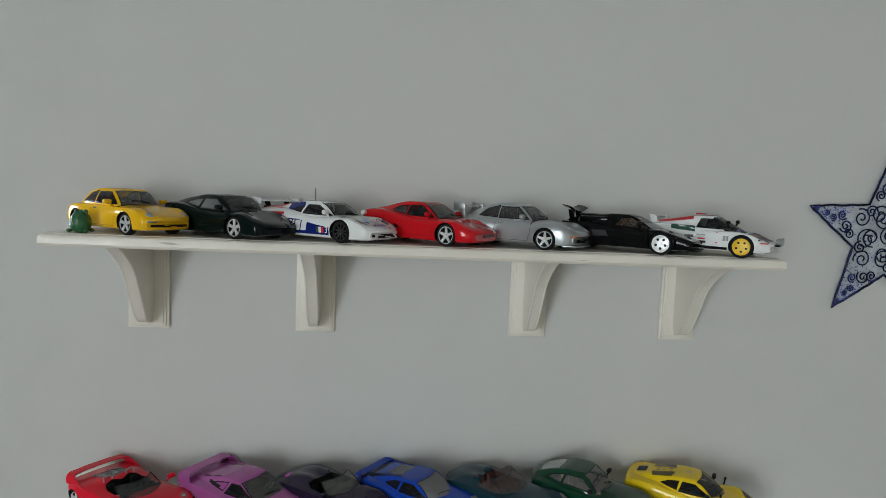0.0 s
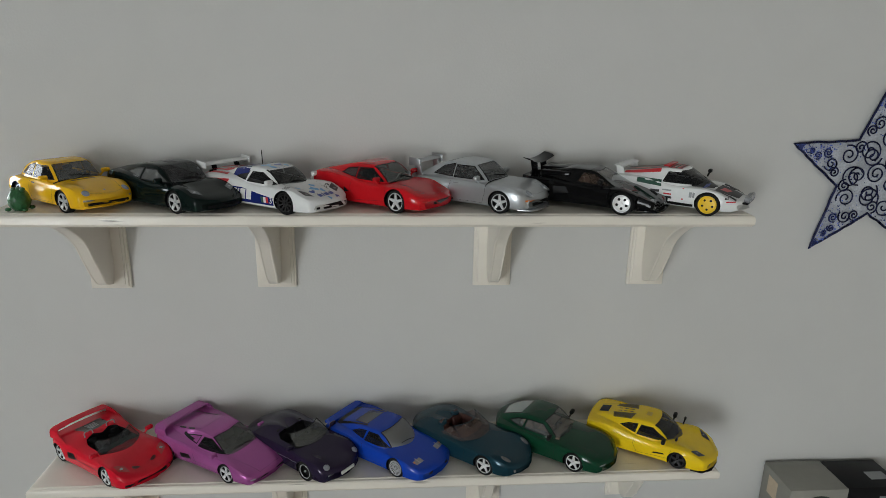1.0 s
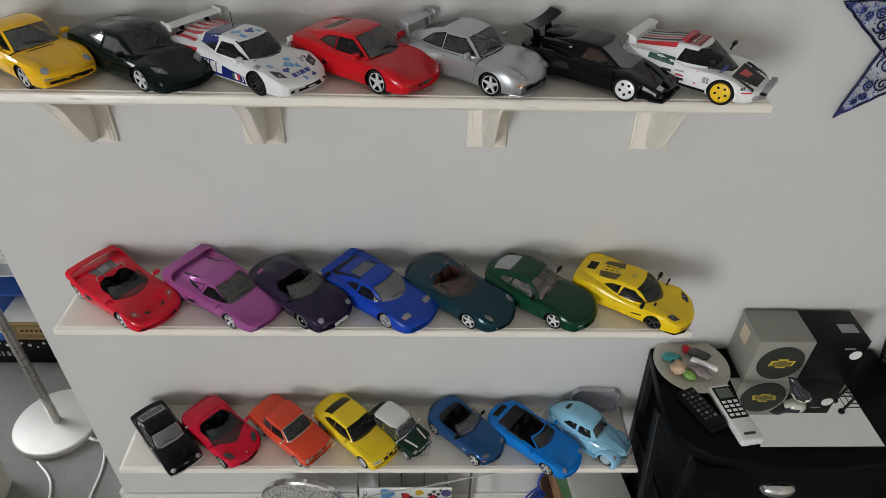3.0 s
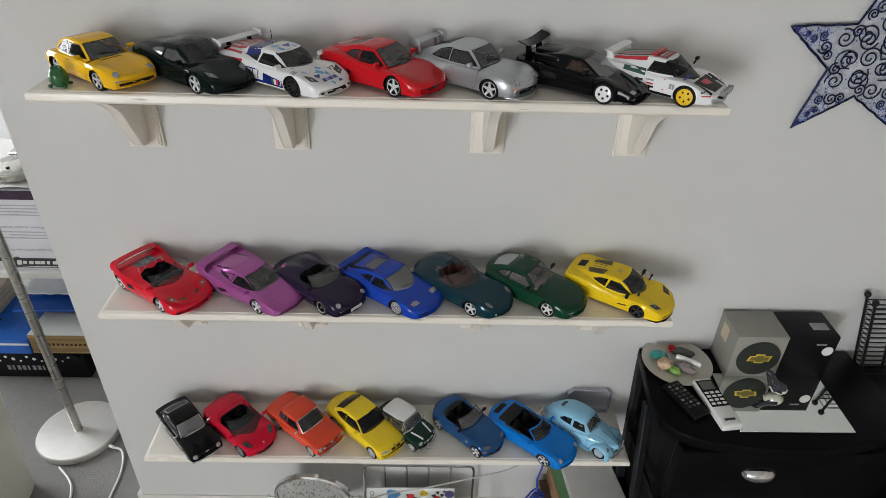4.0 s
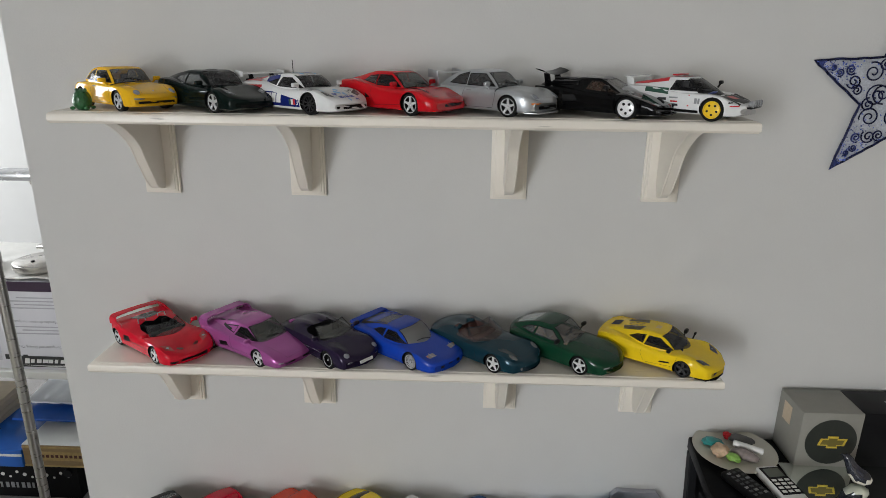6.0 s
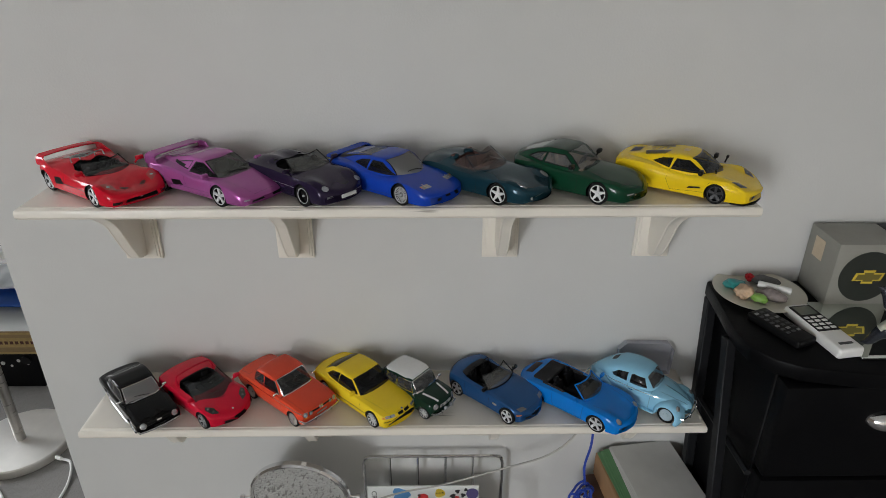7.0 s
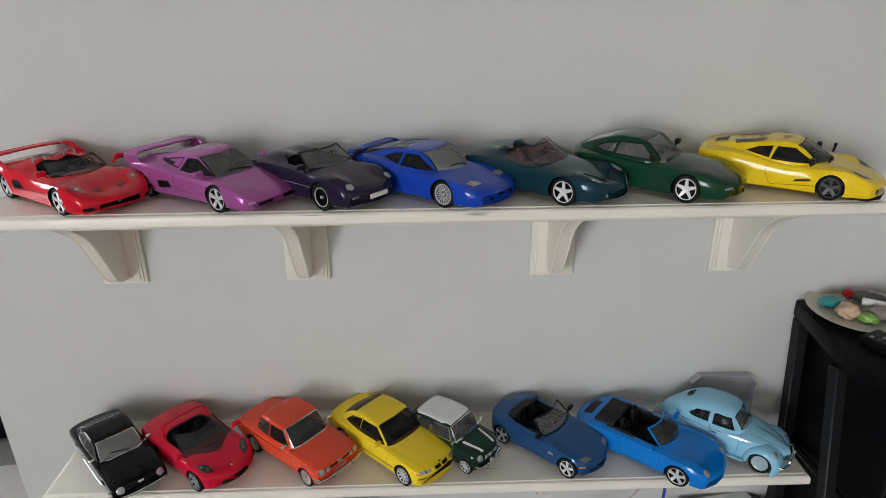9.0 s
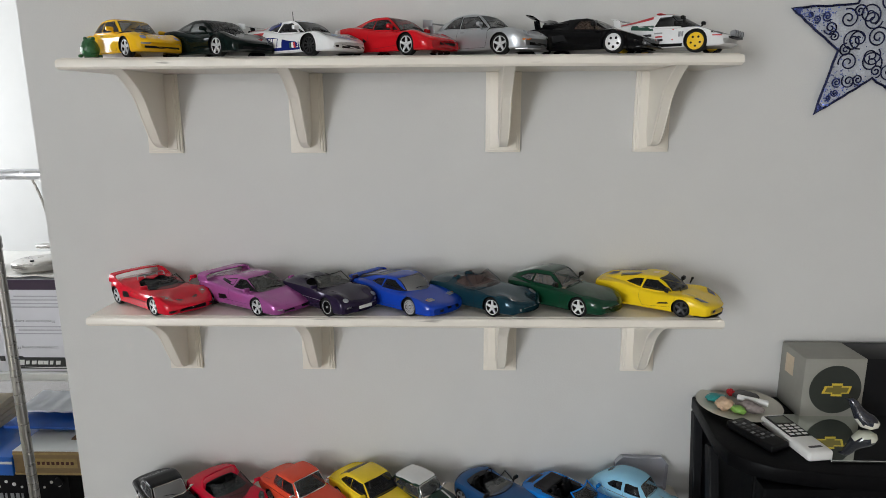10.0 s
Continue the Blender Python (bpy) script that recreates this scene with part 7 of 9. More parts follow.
BTL = rear_engined(ax=0.0, inset=0.0, paint=PALEB, s=1 / 18, xf=0.64, xr=-3.20, wb=2.40, tr=0.655, wr=0.31, ww=0.15, rim="steel", rim_mat=mat("pale_wheel", (0.50, 0.64, 0.72), 0.2, 0.4, var=0.03), rr=0.72, trim=PALEB, arch=0.01, arch_r=0.01,
    top=[(0.64, 0.52), (0.58, 0.64), (0.40, 0.76), (0.0, 0.90), (-0.45, 0.98), (-1.2, 0.99), (-2.2, 0.98), (-2.6, 0.92), (-3.0, 0.72), (-3.2, 0.50)],
    sho=[(0.64, 0.48), (0.5, 0.62), (0.2, 0.74), (-0.3, 0.84), (-1.0, 0.88), (-2.2, 0.88), (-2.6, 0.82), (-3.0, 0.64), (-3.2, 0.46)],
    wid=[(0.64, 0.20), (0.55, 0.30), (0.3, 0.42), (-0.1, 0.56), (-0.5, 0.66), (-1.2, 0.70), (-2.0, 0.69), (-2.5, 0.60), (-3.0, 0.40), (-3.2, 0.26)],
    bot=[(0.64, 0.32), (0.4, 0.24), (-0.4, 0.22), (-2.3, 0.22), (-2.8, 0.28), (-3.2, 0.36)], bumps=[], p=2.2,
    hole=[(-0.62, 0.0), (-0.68, 0.35), (-0.85, 0.50), (-2.0, 0.50), (-2.1, 0.0)], seat=mat("grey_cloth", (0.3, 0.3, 0.3), 0.8), floor=0.35,
    cab=dict(th=0.26, bow_f=0.14, bow_r=0.2, round=True,
             roof=[(-0.48, 0.95), (-0.66, 1.15), (-0.90, 1.38), (-1.1, 1.46), (-1.5, 1.50), (-1.95, 1.44), (-2.4, 1.24), (-2.8, 0.96), (-3.0, 0.78)],
             base=[(-0.48, 0.50), (-0.7, 0.60), (-1.2, 0.66), (-1.9, 0.66), (-2.4, 0.58), (-3.0, 0.36)],
             zb=[(-0.48, 0.90), (-1.2, 0.92), (-2.4, 0.90), (-3.0, 0.70)],
             windscreen=[([(-0.54, 0.0), (-0.56, 0.28), (-0.64, 0.46), (-0.90, 0.42), (-0.87, 0.0)], GCLEAR, 0.02)],
             rear_window=[([(-2.20, 0.0), (-2.19, 0.13), (-2.26, 0.19), (-2.38, 0.15), (-2.40, 0.0)], GDARK, 0.015)],
             side_window=[([(-0.80, 0.98), (-1.42, 0.99), (-1.42, 1.28), (-1.34, 1.31), (-0.96, 1.28)], GBLACK, 0.015)],
             quarter_window=[([(-1.54, 1.0), (-2.05, 1.02), (-2.12, 1.08), (-1.92, 1.24), (-1.54, 1.30)], GBLACK, 0.015)]))
car = Car(BTL, (0.483, -0.162), -40, "pale blue die-cast rounded classic car with chrome bumpers", Z3, LOWG)
for x0, a0, a1, ra in ((0.0, -32, 186, 0.475), (-2.40, -8, 212, 0.485)):
    for sg in (-1, 1):
        rings = []
        for a in np.linspace(radians(a0), radians(a1), 26):
            q = ra + 0.05 * max(0.0, math.cos(a) if x0 == 0 else -math.cos(a)) ** 2
            sec = [(0.36, 0.335), (0.36, q + 0.03), (0.50, q + 0.02), (0.60, q), (0.67, q - 0.025), (0.72, q - 0.065), (0.745, q - 0.11), (0.735, 0.335)]
            rings.append([(x0 + r * math.cos(a), sg * y, 0.31 + r * math.sin(a)) for y, r in sec])
        car.solid("fender", loft(rings), PALEB, sharp=50)
for sg in (-1, 1):
    car.solid("running_board", box((-1.95, sg * 0.70 - 0.07, 0.22), (-0.40, sg * 0.70 + 0.07, 0.26), 0.015, 2), PALEB)
    b = lathe([(0.0, -0.05), (0.10, -0.02), (0.105, 0.05), (0.08, 0.085), (0.0, 0.10)], 20)
    b.transform(pose(0.30, sg * 0.545, 0.62, 0, 55, 0))
    bmesh.ops.recalc_face_normals(b, faces=b.faces)
    car.solid("headlight", b, LENS)
bumper_bar(car, 0.68, 0.38, 0.62, CHROME, 0.06, 0.026, 0.10, 0.26)
car.solid("rear_bumper", tube(smooth_path([(-2.9, -0.7, 0.4), (-3.22, -0.5, 0.4), (-3.3, 0, 0.4), (-3.22, 0.5, 0.4), (-2.9, 0.7, 0.4)], 4), 0.032, 8), CHROME)
car.lines("top", [[(0.5, 0.14), (0.1, 0.30), (-0.42, 0.40)], [(0.5, -0.14), (0.1, -0.30), (-0.42, -0.40)]], both=False)
car.lines("top", [[(0.5, 0.0), (-0.4, 0.0)]], 0.02, CHROME, "bonnet_strip", False)
car.lines("right", [[(-0.62, 0.92), (-0.66, 0.30), (-1.4, 0.28), (-1.48, 0.95)]])
car.lines("right", [[(-0.3, 0.82), (-2.4, 0.84)]], 0.016, CHROME, "trim_strip")
car.patch("door_handle", "right", quad(-1.42, 0.76, -1.26, 0.785), CHROME, 0.001, both=True)

# The tails stop at the wall: a model that is too long for the shelf is shortened behind its front axle.
bpy.context.view_layer.update()
for root in [o for o in bpy.data.objects if o.name.startswith("model_car") and o.parent is None]:
    spots = [root.matrix_world.inverted() @ (o.matrix_world @ v.co) for o in root.children_recursive if o.type == 'MESH' for v in o.data.vertices]
    along, across, y0 = root.matrix_world[1][0], root.matrix_world[1][1], root.matrix_world[1][3]
    k = min([1.0] + [(-0.001 - y0 - across * p.y) / (along * p.x) for p in spots if p.x < -0.08 and along * p.x > 0])
    root.scale.x = max(k, 0.91)


# ---------------------------------------------------------------- things beside, under and behind the shelves
GLITTER = mat("navy_glitter", (0.012, 0.016, 0.06), 0.3, 0.7, var=0.6, scale=900, bump=0.0006, bscale=1500)
GLITTER2 = mat("blue_glitter", (0.05, 0.07, 0.24), 0.25, 0.8, var=0.7, scale=900, bump=0.0006, bscale=1500)


def star_ornament():
    """A flat wire star filled with scrolls, hung on the wall."""
    cx, cz, R, r = 0.862, 1.3545, 0.168, 0.072
    root = thing("star_ornament", pose(cx, -0.011, cz), "navy blue glitter wire star with scrollwork on the wall", "wall ornament")
    P = []
    for i in range(10):
        a = radians(90 + 36 * i)
        q = R if i % 2 == 0 else r
        P.append(Vector((q * math.cos(a), 0, q * math.sin(a))))
    edge = []
    for a, b in zip(P, P[1:] + P[:1]):
        edge += [a.lerp(b, k / 10) + Vector((noise.noise(a * 90 + Vector((k, 0, 0))), 0, noise.noise(b * 90 + Vector((0, k, 0))))) * 0.0022 for k in range(10)]
    part("outline", tube(edge, 0.0022, 6, True), GLITTER, root)
    back = slab([(p.x * 0.985, p.z * 0.985) for p in P], 0.0030, 0.0045, 0.0, "Y")
    part("mesh_backing", back, mat("pale_blue_net", (0.44, 0.46, 0.50), 0.8, var=0.35, scale=300, bump=0.0008, bscale=900), root)
    rnd = random.Random(5)

    def scroll(c, r0, turns, start, sg, w):
        pts = []
        n = int(turns * 16)
        for i in range(n + 1):
            t = i / n
            a = start + sg * 2 * math.pi * turns * t
            q = r0 * (1 - 0.86 * t)
            pts.append((c[0] + q * math.cos(a), -0.0015, c[1] + q * math.sin(a)))
        return tube(pts, w, 5)
    for i in range(5):
        a = radians(90 + 72 * i)
        ca, sa = math.cos(a), math.sin(a)
        for d, off, rr, sg in ((0.040, 0.020, 0.021, 1), (0.064, -0.014, 0.018, -1), (0.088, 0.010, 0.013, 1), (0.102, -0.006, 0.009, -1), (0.118, 0.004, 0.007, 1), (0.022, -0.026, 0.018, -1), (0.050, -0.032, 0.012, 1), (0.076, 0.022, 0.010, -1), (0.132, 0.0, 0.005, 1)):
            c = (d * ca - off * sa, d * sa + off * ca)
            part("scroll", scroll(c, rr, 1.7, a + rnd.uniform(0, 6), sg, 0.0014), GLITTER if d < 0.09 else GLITTER2, root)
        part("tip_glitter", slab([(P[2 * i].x * 0.97, P[2 * i].z * 0.97)] + [tuple((P[2 * i].lerp(P[(2 * i + k) % 10], 0.16)).xz) for k in (1, -1)], -0.002, 0.002, 0.0, "Y"), GLITTER2, root)
    part("scroll", scroll((0, 0), 0.02, 2, 0, 1, 0.0014), GLITTER, root)
    V, F = [], []
    flat = [(p.x, p.z) for p in P]
    while len(F) < 900:
        x, z = rnd.uniform(-R, R), rnd.uniform(-R, R)
        far = math.hypot(x, z) / R
        if not inside((x, z), flat) or rnd.random() > 0.02 + 1.3 * max(0.0, far - 0.35) ** 1.5:
            continue
        q, a, n = rnd.uniform(0.0010, 0.0022), rnd.uniform(0, 6), len(V)
        V += [(x + q * math.cos(a + k * 2.1), -0.0005 - rnd.uniform(0, 0.002), z + q * math.sin(a + k * 2.1)) for k in range(3)]
        F.append((n, n + 1, n + 2))
    me = bpy.data.meshes.new("glitter")
    me.from_pydata(V, [], F)
    me.materials.append(mat("sparkling_blue", (0.10, 0.15, 0.48), 0.25, 0.3, var=0.3, scale=700, island=0.8))
    part("glitter", me, None, root)


star_ornament()


# ---- the black cabinet and what stands on it
def black_cabinet():
    root = thing("side_cabinet", pose(0, 0, 0), "black wooden side cabinet with a bowed top and cup pulls", "cabinet")
    T = 0.645
    front = [(0.566, -0.18), (0.572, -0.225), (0.598, -0.258)] + [(x, -0.270 - 0.036 * math.sin(math.pi * (x - 0.60) / 0.46)) for x in np.linspace(0.63, 1.03, 9)] + [(1.07, -0.258), (1.10, -0.225), (1.105, -0.18)]
    part("top", slab([(0.584, -0.003)] + front + [(1.09, -0.003)], T - 0.028, T, 0.004), BLACKW, root)
    part("carcass", box((0.608, -0.250, 0.02), (1.06, -0.006, T - 0.029), 0.003, 1), BLACKW, root)
    for z0, z1 in ((0.425, 0.612), (0.225, 0.418), (0.03, 0.218)):
        dr = part("drawer", box((0.608, -0.287, z0), (1.075, -0.252, z1), 0.006, 2), BLACKW, root)
        zc = (z0 + z1) / 2 + 0.03
        b = bmesh.new()
        bmesh.ops.create_uvsphere(b, u_segments=20, v_segments=12, radius=1.0)
        b.transform(Matrix.Translation((0.785, -0.286, zc)) @ Matrix.Diagonal((0.038, 0.022, 0.020, 1)))
        bmesh.ops.bisect_plane(b, geom=b.verts[:] + b.edges[:] + b.faces[:], plane_co=(0, -0.2865, 0), plane_no=(0, 1, 0), clear_outer=True)
        bmesh.ops.bisect_plane(b, geom=b.verts[:] + b.edges[:] + b.faces[:], plane_co=(0, 0, zc - 0.011), plane_no=(0, 0, -1), clear_outer=True)
        part("cup_pull", b, CHROME, dr)
    for p, q in (((0.573, -0.150, T - 0.03), (0.588, -0.262, 0.0)), ((0.594, -0.014, T - 0.03), (0.598, -0.085, 0.0)), ((1.09, -0.014, T - 0.03), (1.09, -0.05, 0.0)), ((1.09, -0.2, T - 0.03), (1.09, -0.26, 0.0))):
        b = box((-0.0095, -0.0095, 0), (0.0095, 0.0095, (Vector(q) - Vector(p)).length), 0.002, 1)
        b.transform(Matrix.Translation(q) @ (Vector(p) - Vector(q)).to_track_quat("Z", "Y").to_matrix().to_4x4())
        part("leg", b, BLACKM, root)
    part("side_rail", tube([(0.598, -0.03, 0.40), (0.593, -0.27, 0.42)], 0.006, 6), BLACKM, root)


black_cabinet()


def audio_unit():
    root = thing("media_unit", pose(0, 0, 0), "black media unit with silver edge strips beside the cabinet", "media unit")
    part("casing", box((1.109, -0.33, 0.0), (1.5, -0.003, 0.60), 0.005, 1), BLACKP, root)
    for z in (0.59, 0.53, 0.47):
        part("edge_strip", box((1.109, -0.336, z - 0.004), (1.5, -0.329, z + 0.004), 0.001, 1), SILVERP, root)


audio_unit()

T0 = 0.6455
# plate of shells
CERAM = mat("stoneware_glaze", (0.56, 0.54, 0.46), 0.35, var=0.06, scale=60, coat=0.3)
dish = lathe([(0.0, 0.0), (0.045, 0.0), (0.048, 0.004), (0.070, 0.0065), (0.079, 0.0105), (0.080, 0.0120), (0.078, 0.0124), (0.066, 0.0090), (0.045, 0.0062), (0.0, 0.0058)], 48)
bmesh.ops.recalc_face_normals(dish, faces=dish.faces)
tagged(part("plate", dish, CERAM, m=pose(0.656, -0.060, T0, 0, 0, 0)), "round beige stoneware plate holding shells and trinkets", "plate")


def pebble(name, at, size, m, label, cat, seed, rough=0.25, turn=0):
    b = bmesh.new()
    bmesh.ops.create_icosphere(b, subdivisions=3, radius=1.0)
    for v in b.verts:
        v.co *= 1 + rough * noise.noise(v.co * 1.7 + Vector((seed, 0, 0))) + rough * 0.5 * noise.noise(v.co * 4 + Vector((0, seed, 0)))
    b.transform(Matrix.Diagonal((*size, 1)))
    return tagged(part(name, b, m, m=pose(*at, 0, 0, turn), sharp=60), label, cat)


PZ = T0 + 0.0085
pebble("shell", (0.622, -0.075, PZ + 0.009), (0.017, 0.014, 0.012), mat("peach_shell", (0.60, 0.42, 0.28), 0.5, var=0.25, scale=150, bump=0.001, bscale=300), "peach coloured knobbly seashell on the plate", "shell", 1, 0.4, 30)
pebble("shell", (0.618, -0.045, PZ + 0.007), (0.019, 0.012, 0.009), mat("teal_glaze", (0.03, 0.28, 0.27), 0.3, var=0.25, scale=120, coat=0.4), "teal glazed trinket on the plate", "trinket", 2, 0.35, -10)
pebble("leaf_trinket", (0.640, -0.093, PZ + 0.006), (0.016, 0.010, 0.007), mat("lime_glaze", (0.22, 0.42, 0.08), 0.35, var=0.2, scale=150), "bright green trinket on the plate", "trinket", 3, 0.35, -50)
pebble("stone", (0.665, -0.088, PZ + 0.008), (0.024, 0.011, 0.010), mat("grey_pink_stone", (0.26, 0.22, 0.21), 0.7, var=0.35, scale=150, bump=0.001, bscale=300), "rough grey and pink stone on the plate", "stone", 4, 0.35, -35)
pebble("stone", (0.678, -0.036, PZ + 0.008), (0.024, 0.012, 0.009), mat("dark_stone", (0.10, 0.10, 0.10), 0.6, var=0.3, scale=150), "dark grey stone on the plate", "stone", 5, 0.3, -25)
b = bmesh.new()
for i in range(9):
    a = i * 2.4
    q = 0.0085 * math.sqrt(i / 9)
    k = bmesh.new()
    bmesh.ops.create_icosphere(k, subdivisions=1, radius=0.0052)
    k.transform(pose(q * math.cos(a), q * math.sin(a), 0.006 + 0.006 * (1 - i / 9), 30 * i, 20 * i, 0) @ Matrix.Diagonal((1, 0.7, 1, 1)))
    b = join(b, k)
tagged(part("red_flower", b, mat("red_felt", (0.55, 0.01, 0.02), 0.7, var=0.2, scale=200), m=pose(0.655, -0.022, PZ), sharp=60), "small red artificial flower on the plate", "flower")
b = bmesh.new()
cyl(b, (-0.028, 0, 0), (0.028, 0, 0), 0.0065, 20)
bmesh.ops.bevel(b, geom=[e for e in b.edges if e.calc_face_angle(0) > 1], offset=0.0012, segments=2, affect="EDGES")
tagged(part("white_tube", b, WHITEP, m=pose(0.678, -0.070, PZ + 0.013, 0, 0, -32)), "white plastic tube lying across the plate", "tube")


def remote(name, at, turn, w, l, h, shell, label, keys, screen):
    root = thing(name, pose(*at, 0, 0, turn), label, "remote control")
    part("shell", box((-w / 2, -l / 2, 0), (w / 2, l / 2, h), min(h, w) * 0.3, 3), shell, root)
    for x, y, sx, sy, m in keys:
        part("button", box((x - sx, y - sy, h - 0.001), (x + sx, y + sy, h + 0.0012), 0.0006, 1), m, root)
    if screen:
        part("display", box((-w * 0.34, l * 0.24, h - 0.001), (w * 0.34, l * 0.42, h + 0.0010), 0.0005, 1), screen, root)
    return root


GREYB = mat("grey_button", (0.045, 0.045, 0.048), 0.5, var=0.1, scale=200)
DIMB = mat("pale_button", (0.22, 0.22, 0.22), 0.5, var=0.1, scale=200)
keys = [(-0.012 + 0.012 * (i % 3), 0.040 - 0.0105 * (i // 3), 0.0036, 0.0026, GREYB if i % 4 else DIMB) for i in range(21)]
remote("tv_remote", (0.640, -0.178, T0), 24, 0.042, 0.104, 0.014, BLACKP, "short black remote control with small dark buttons on the cabinet", keys, None)
DKB = mat("dark_grey_button", (0.08, 0.08, 0.085), 0.5, var=0.1, scale=200)
LCD = mat("lcd_glass", (0.12, 0.14, 0.12), 0.15, var=0.05, scale=100, coat=0.6)
keys = [(-0.0125 + 0.0125 * (k % 3), 0.024 - 0.0105 * (k // 3), 0.0045, 0.0032, WHITEP) for k in range(12)]
ac = remote("air_conditioner_remote", (0.702, -0.190, T0), 9, 0.046, 0.138, 0.019, WHITEP, "white air conditioner remote with a dark keypad and display", keys, LCD)
part("button_panel", box((-0.020, -0.016, 0.0183), (0.020, 0.0615, 0.0196), 0.0004, 1), BLACKP, ac)
part("logo_bar", box((-0.012, -0.055, 0.0185), (0.012, -0.049, 0.0196), 0.0004, 1), GREYB, ac)

# mirror tray and the bird on it
MIRROR = mat("mirror_glass", (0.78, 0.82, 0.79), 0.02, 1.0, var=0.01, scale=20)
tray = thing("mirror_tray", pose(0, 0, T0), "frameless rectangular mirror lying on the cabinet", "mirror")
part("mirror_pane", box((0.728, -0.262, 0.001), (0.972, -0.092, 0.005), 0.0008, 1), MIRROR, tray)
part("backing", box((0.729, -0.261, 0.0), (0.971, -0.093, 0.001)), BLACKP, tray)


def bird():
    """A glazed bird sitting up: a full cream belly, a dark back, the head raised."""
    rings = []
    keys = [(0.034, 0.026, 0.005), (0.030, 0.024, 0.014), (0.018, 0.0235, 0.0215), (0.003, 0.0275, 0.0235), (-0.010, 0.040, 0.0190), (-0.019, 0.053, 0.0145), (-0.025, 0.064, 0.0125), (-0.031, 0.072, 0.0115), (-0.037, 0.077, 0.0080), (-0.043, 0.0785, 0.0035), (-0.049, 0.0785, 0.0012)]
    P = [Vector((x, 0, z)) for x, z, r in keys]
    for n, (x, z, r) in enumerate(keys):
        d = (P[min(n + 1, len(P) - 1)] - P[max(n - 1, 0)]).normalized()
        u = Vector((d.z, 0, -d.x))
        rings.append([tuple(P[n] + Vector((0, 1, 0)) * (r * 0.92 * math.cos(a)) + u * (r * math.sin(a))) for a in np.linspace(0, 2 * math.pi, 22, endpoint=False)])
    b = loft(rings)
    for f in b.faces:
        c = f.calc_center_median()
        n = min(range(len(P)), key=lambda q: (P[q] - c).length)
        d = (P[min(n + 1, len(P) - 1)] - P[max(n - 1, 0)]).normalized()
        up = (c - P[n]).dot(Vector((d.z, 0, -d.x)))
        f.material_index = 1 if up > -0.006 + 0.4 * c.x or c.z > 0.062 else 0
    return b


tagged(part("bird_figurine", bird(), [mat("white_glaze", (0.72, 0.69, 0.60), 0.15, var=0.05, scale=80, coat=0.6), mat("dark_blue_glaze", (0.012, 0.014, 0.025), 0.15, var=0.2, scale=80, coat=0.7)],
            m=pose(0.846, -0.150, T0 + 0.0045, 0, 0, -22) @ Matrix.Scale(0.70, 4), sharp=60), "glazed bird figurine, dark above and cream below, on the mirror", "figurine")

# boxes against the wall
BOXG = mat("grey_card_box", (0.27, 0.265, 0.235), 0.55, var=0.06, scale=60)
BOXK = mat("black_card_box", (0.007, 0.007, 0.008), 0.35, var=0.15, scale=60, spec=0.15)
gb = thing("gift_box", pose(0, 0, T0), "grey cardboard box with a dark disc and yellow emblem", "box")
part("carton", box((0.755, -0.100, 0.0), (0.870, -0.008, 0.122), 0.0015, 2), BOXG, gb)
disc = bmesh.new()
cyl(disc, (0.816, -0.1002, 0.060), (0.816, -0.1012, 0.060), 0.0485, 40)
part("disc", disc, mat("dark_green_disc", (0.02, 0.024, 0.02), 0.5, var=0.1, scale=100), gb)
cross = [(-0.030, -0.0075), (-0.010, -0.0075), (-0.011, -0.013), (0.012, -0.013), (0.011, -0.0075), (0.026, -0.0075), (0.031, 0.0075), (0.011, 0.0075), (0.012, 0.013), (-0.011, 0.013), (-0.010, 0.0075), (-0.025, 0.0075)]
part("emblem", slab([(0.818 + x * 0.90, 0.060 + z) for x, z in cross], -0.1020, -0.1012, 0.0, "Y"), mat("yellow_print", (0.62, 0.46, 0.05), 0.4, var=0.05, scale=100), gb)
part("emblem_centre", slab([(0.818 + x * 0.74, 0.060 + z * 0.68) for x, z in cross], -0.1024, -0.1020, 0.0, "Y"), mat("ochre_print", (0.16, 0.13, 0.03), 0.4, var=0.05, scale=100), gb)
part("sticker", box((0.7542, -0.060, 0.070), (0.7550, -0.030, 0.108)), mat("tan_sticker", (0.55, 0.45, 0.33), 0.6, var=0.1, scale=100), gb)
kb = thing("black_box", pose(0, 0, T0), "glossy black cardboard box with a white round sticker", "box")
part("carton", box((0.8715, -0.096, 0.0), (0.985, -0.008, 0.121), 0.0015, 2), BOXK, kb)
part("top_label", box((0.935, -0.072, 0.1208), (0.972, -0.048, 0.1216)), GREYP, kb)
disc = bmesh.new()
cyl(disc, (0.968, -0.0962, 0.080), (0.968, -0.0970, 0.080), 0.0125, 24)
part("round_sticker", disc, WHITEP, kb)
part("lettering_bar", box((0.938, -0.0968, 0.097), (0.960, -0.0960, 0.101)), GREYP, kb)


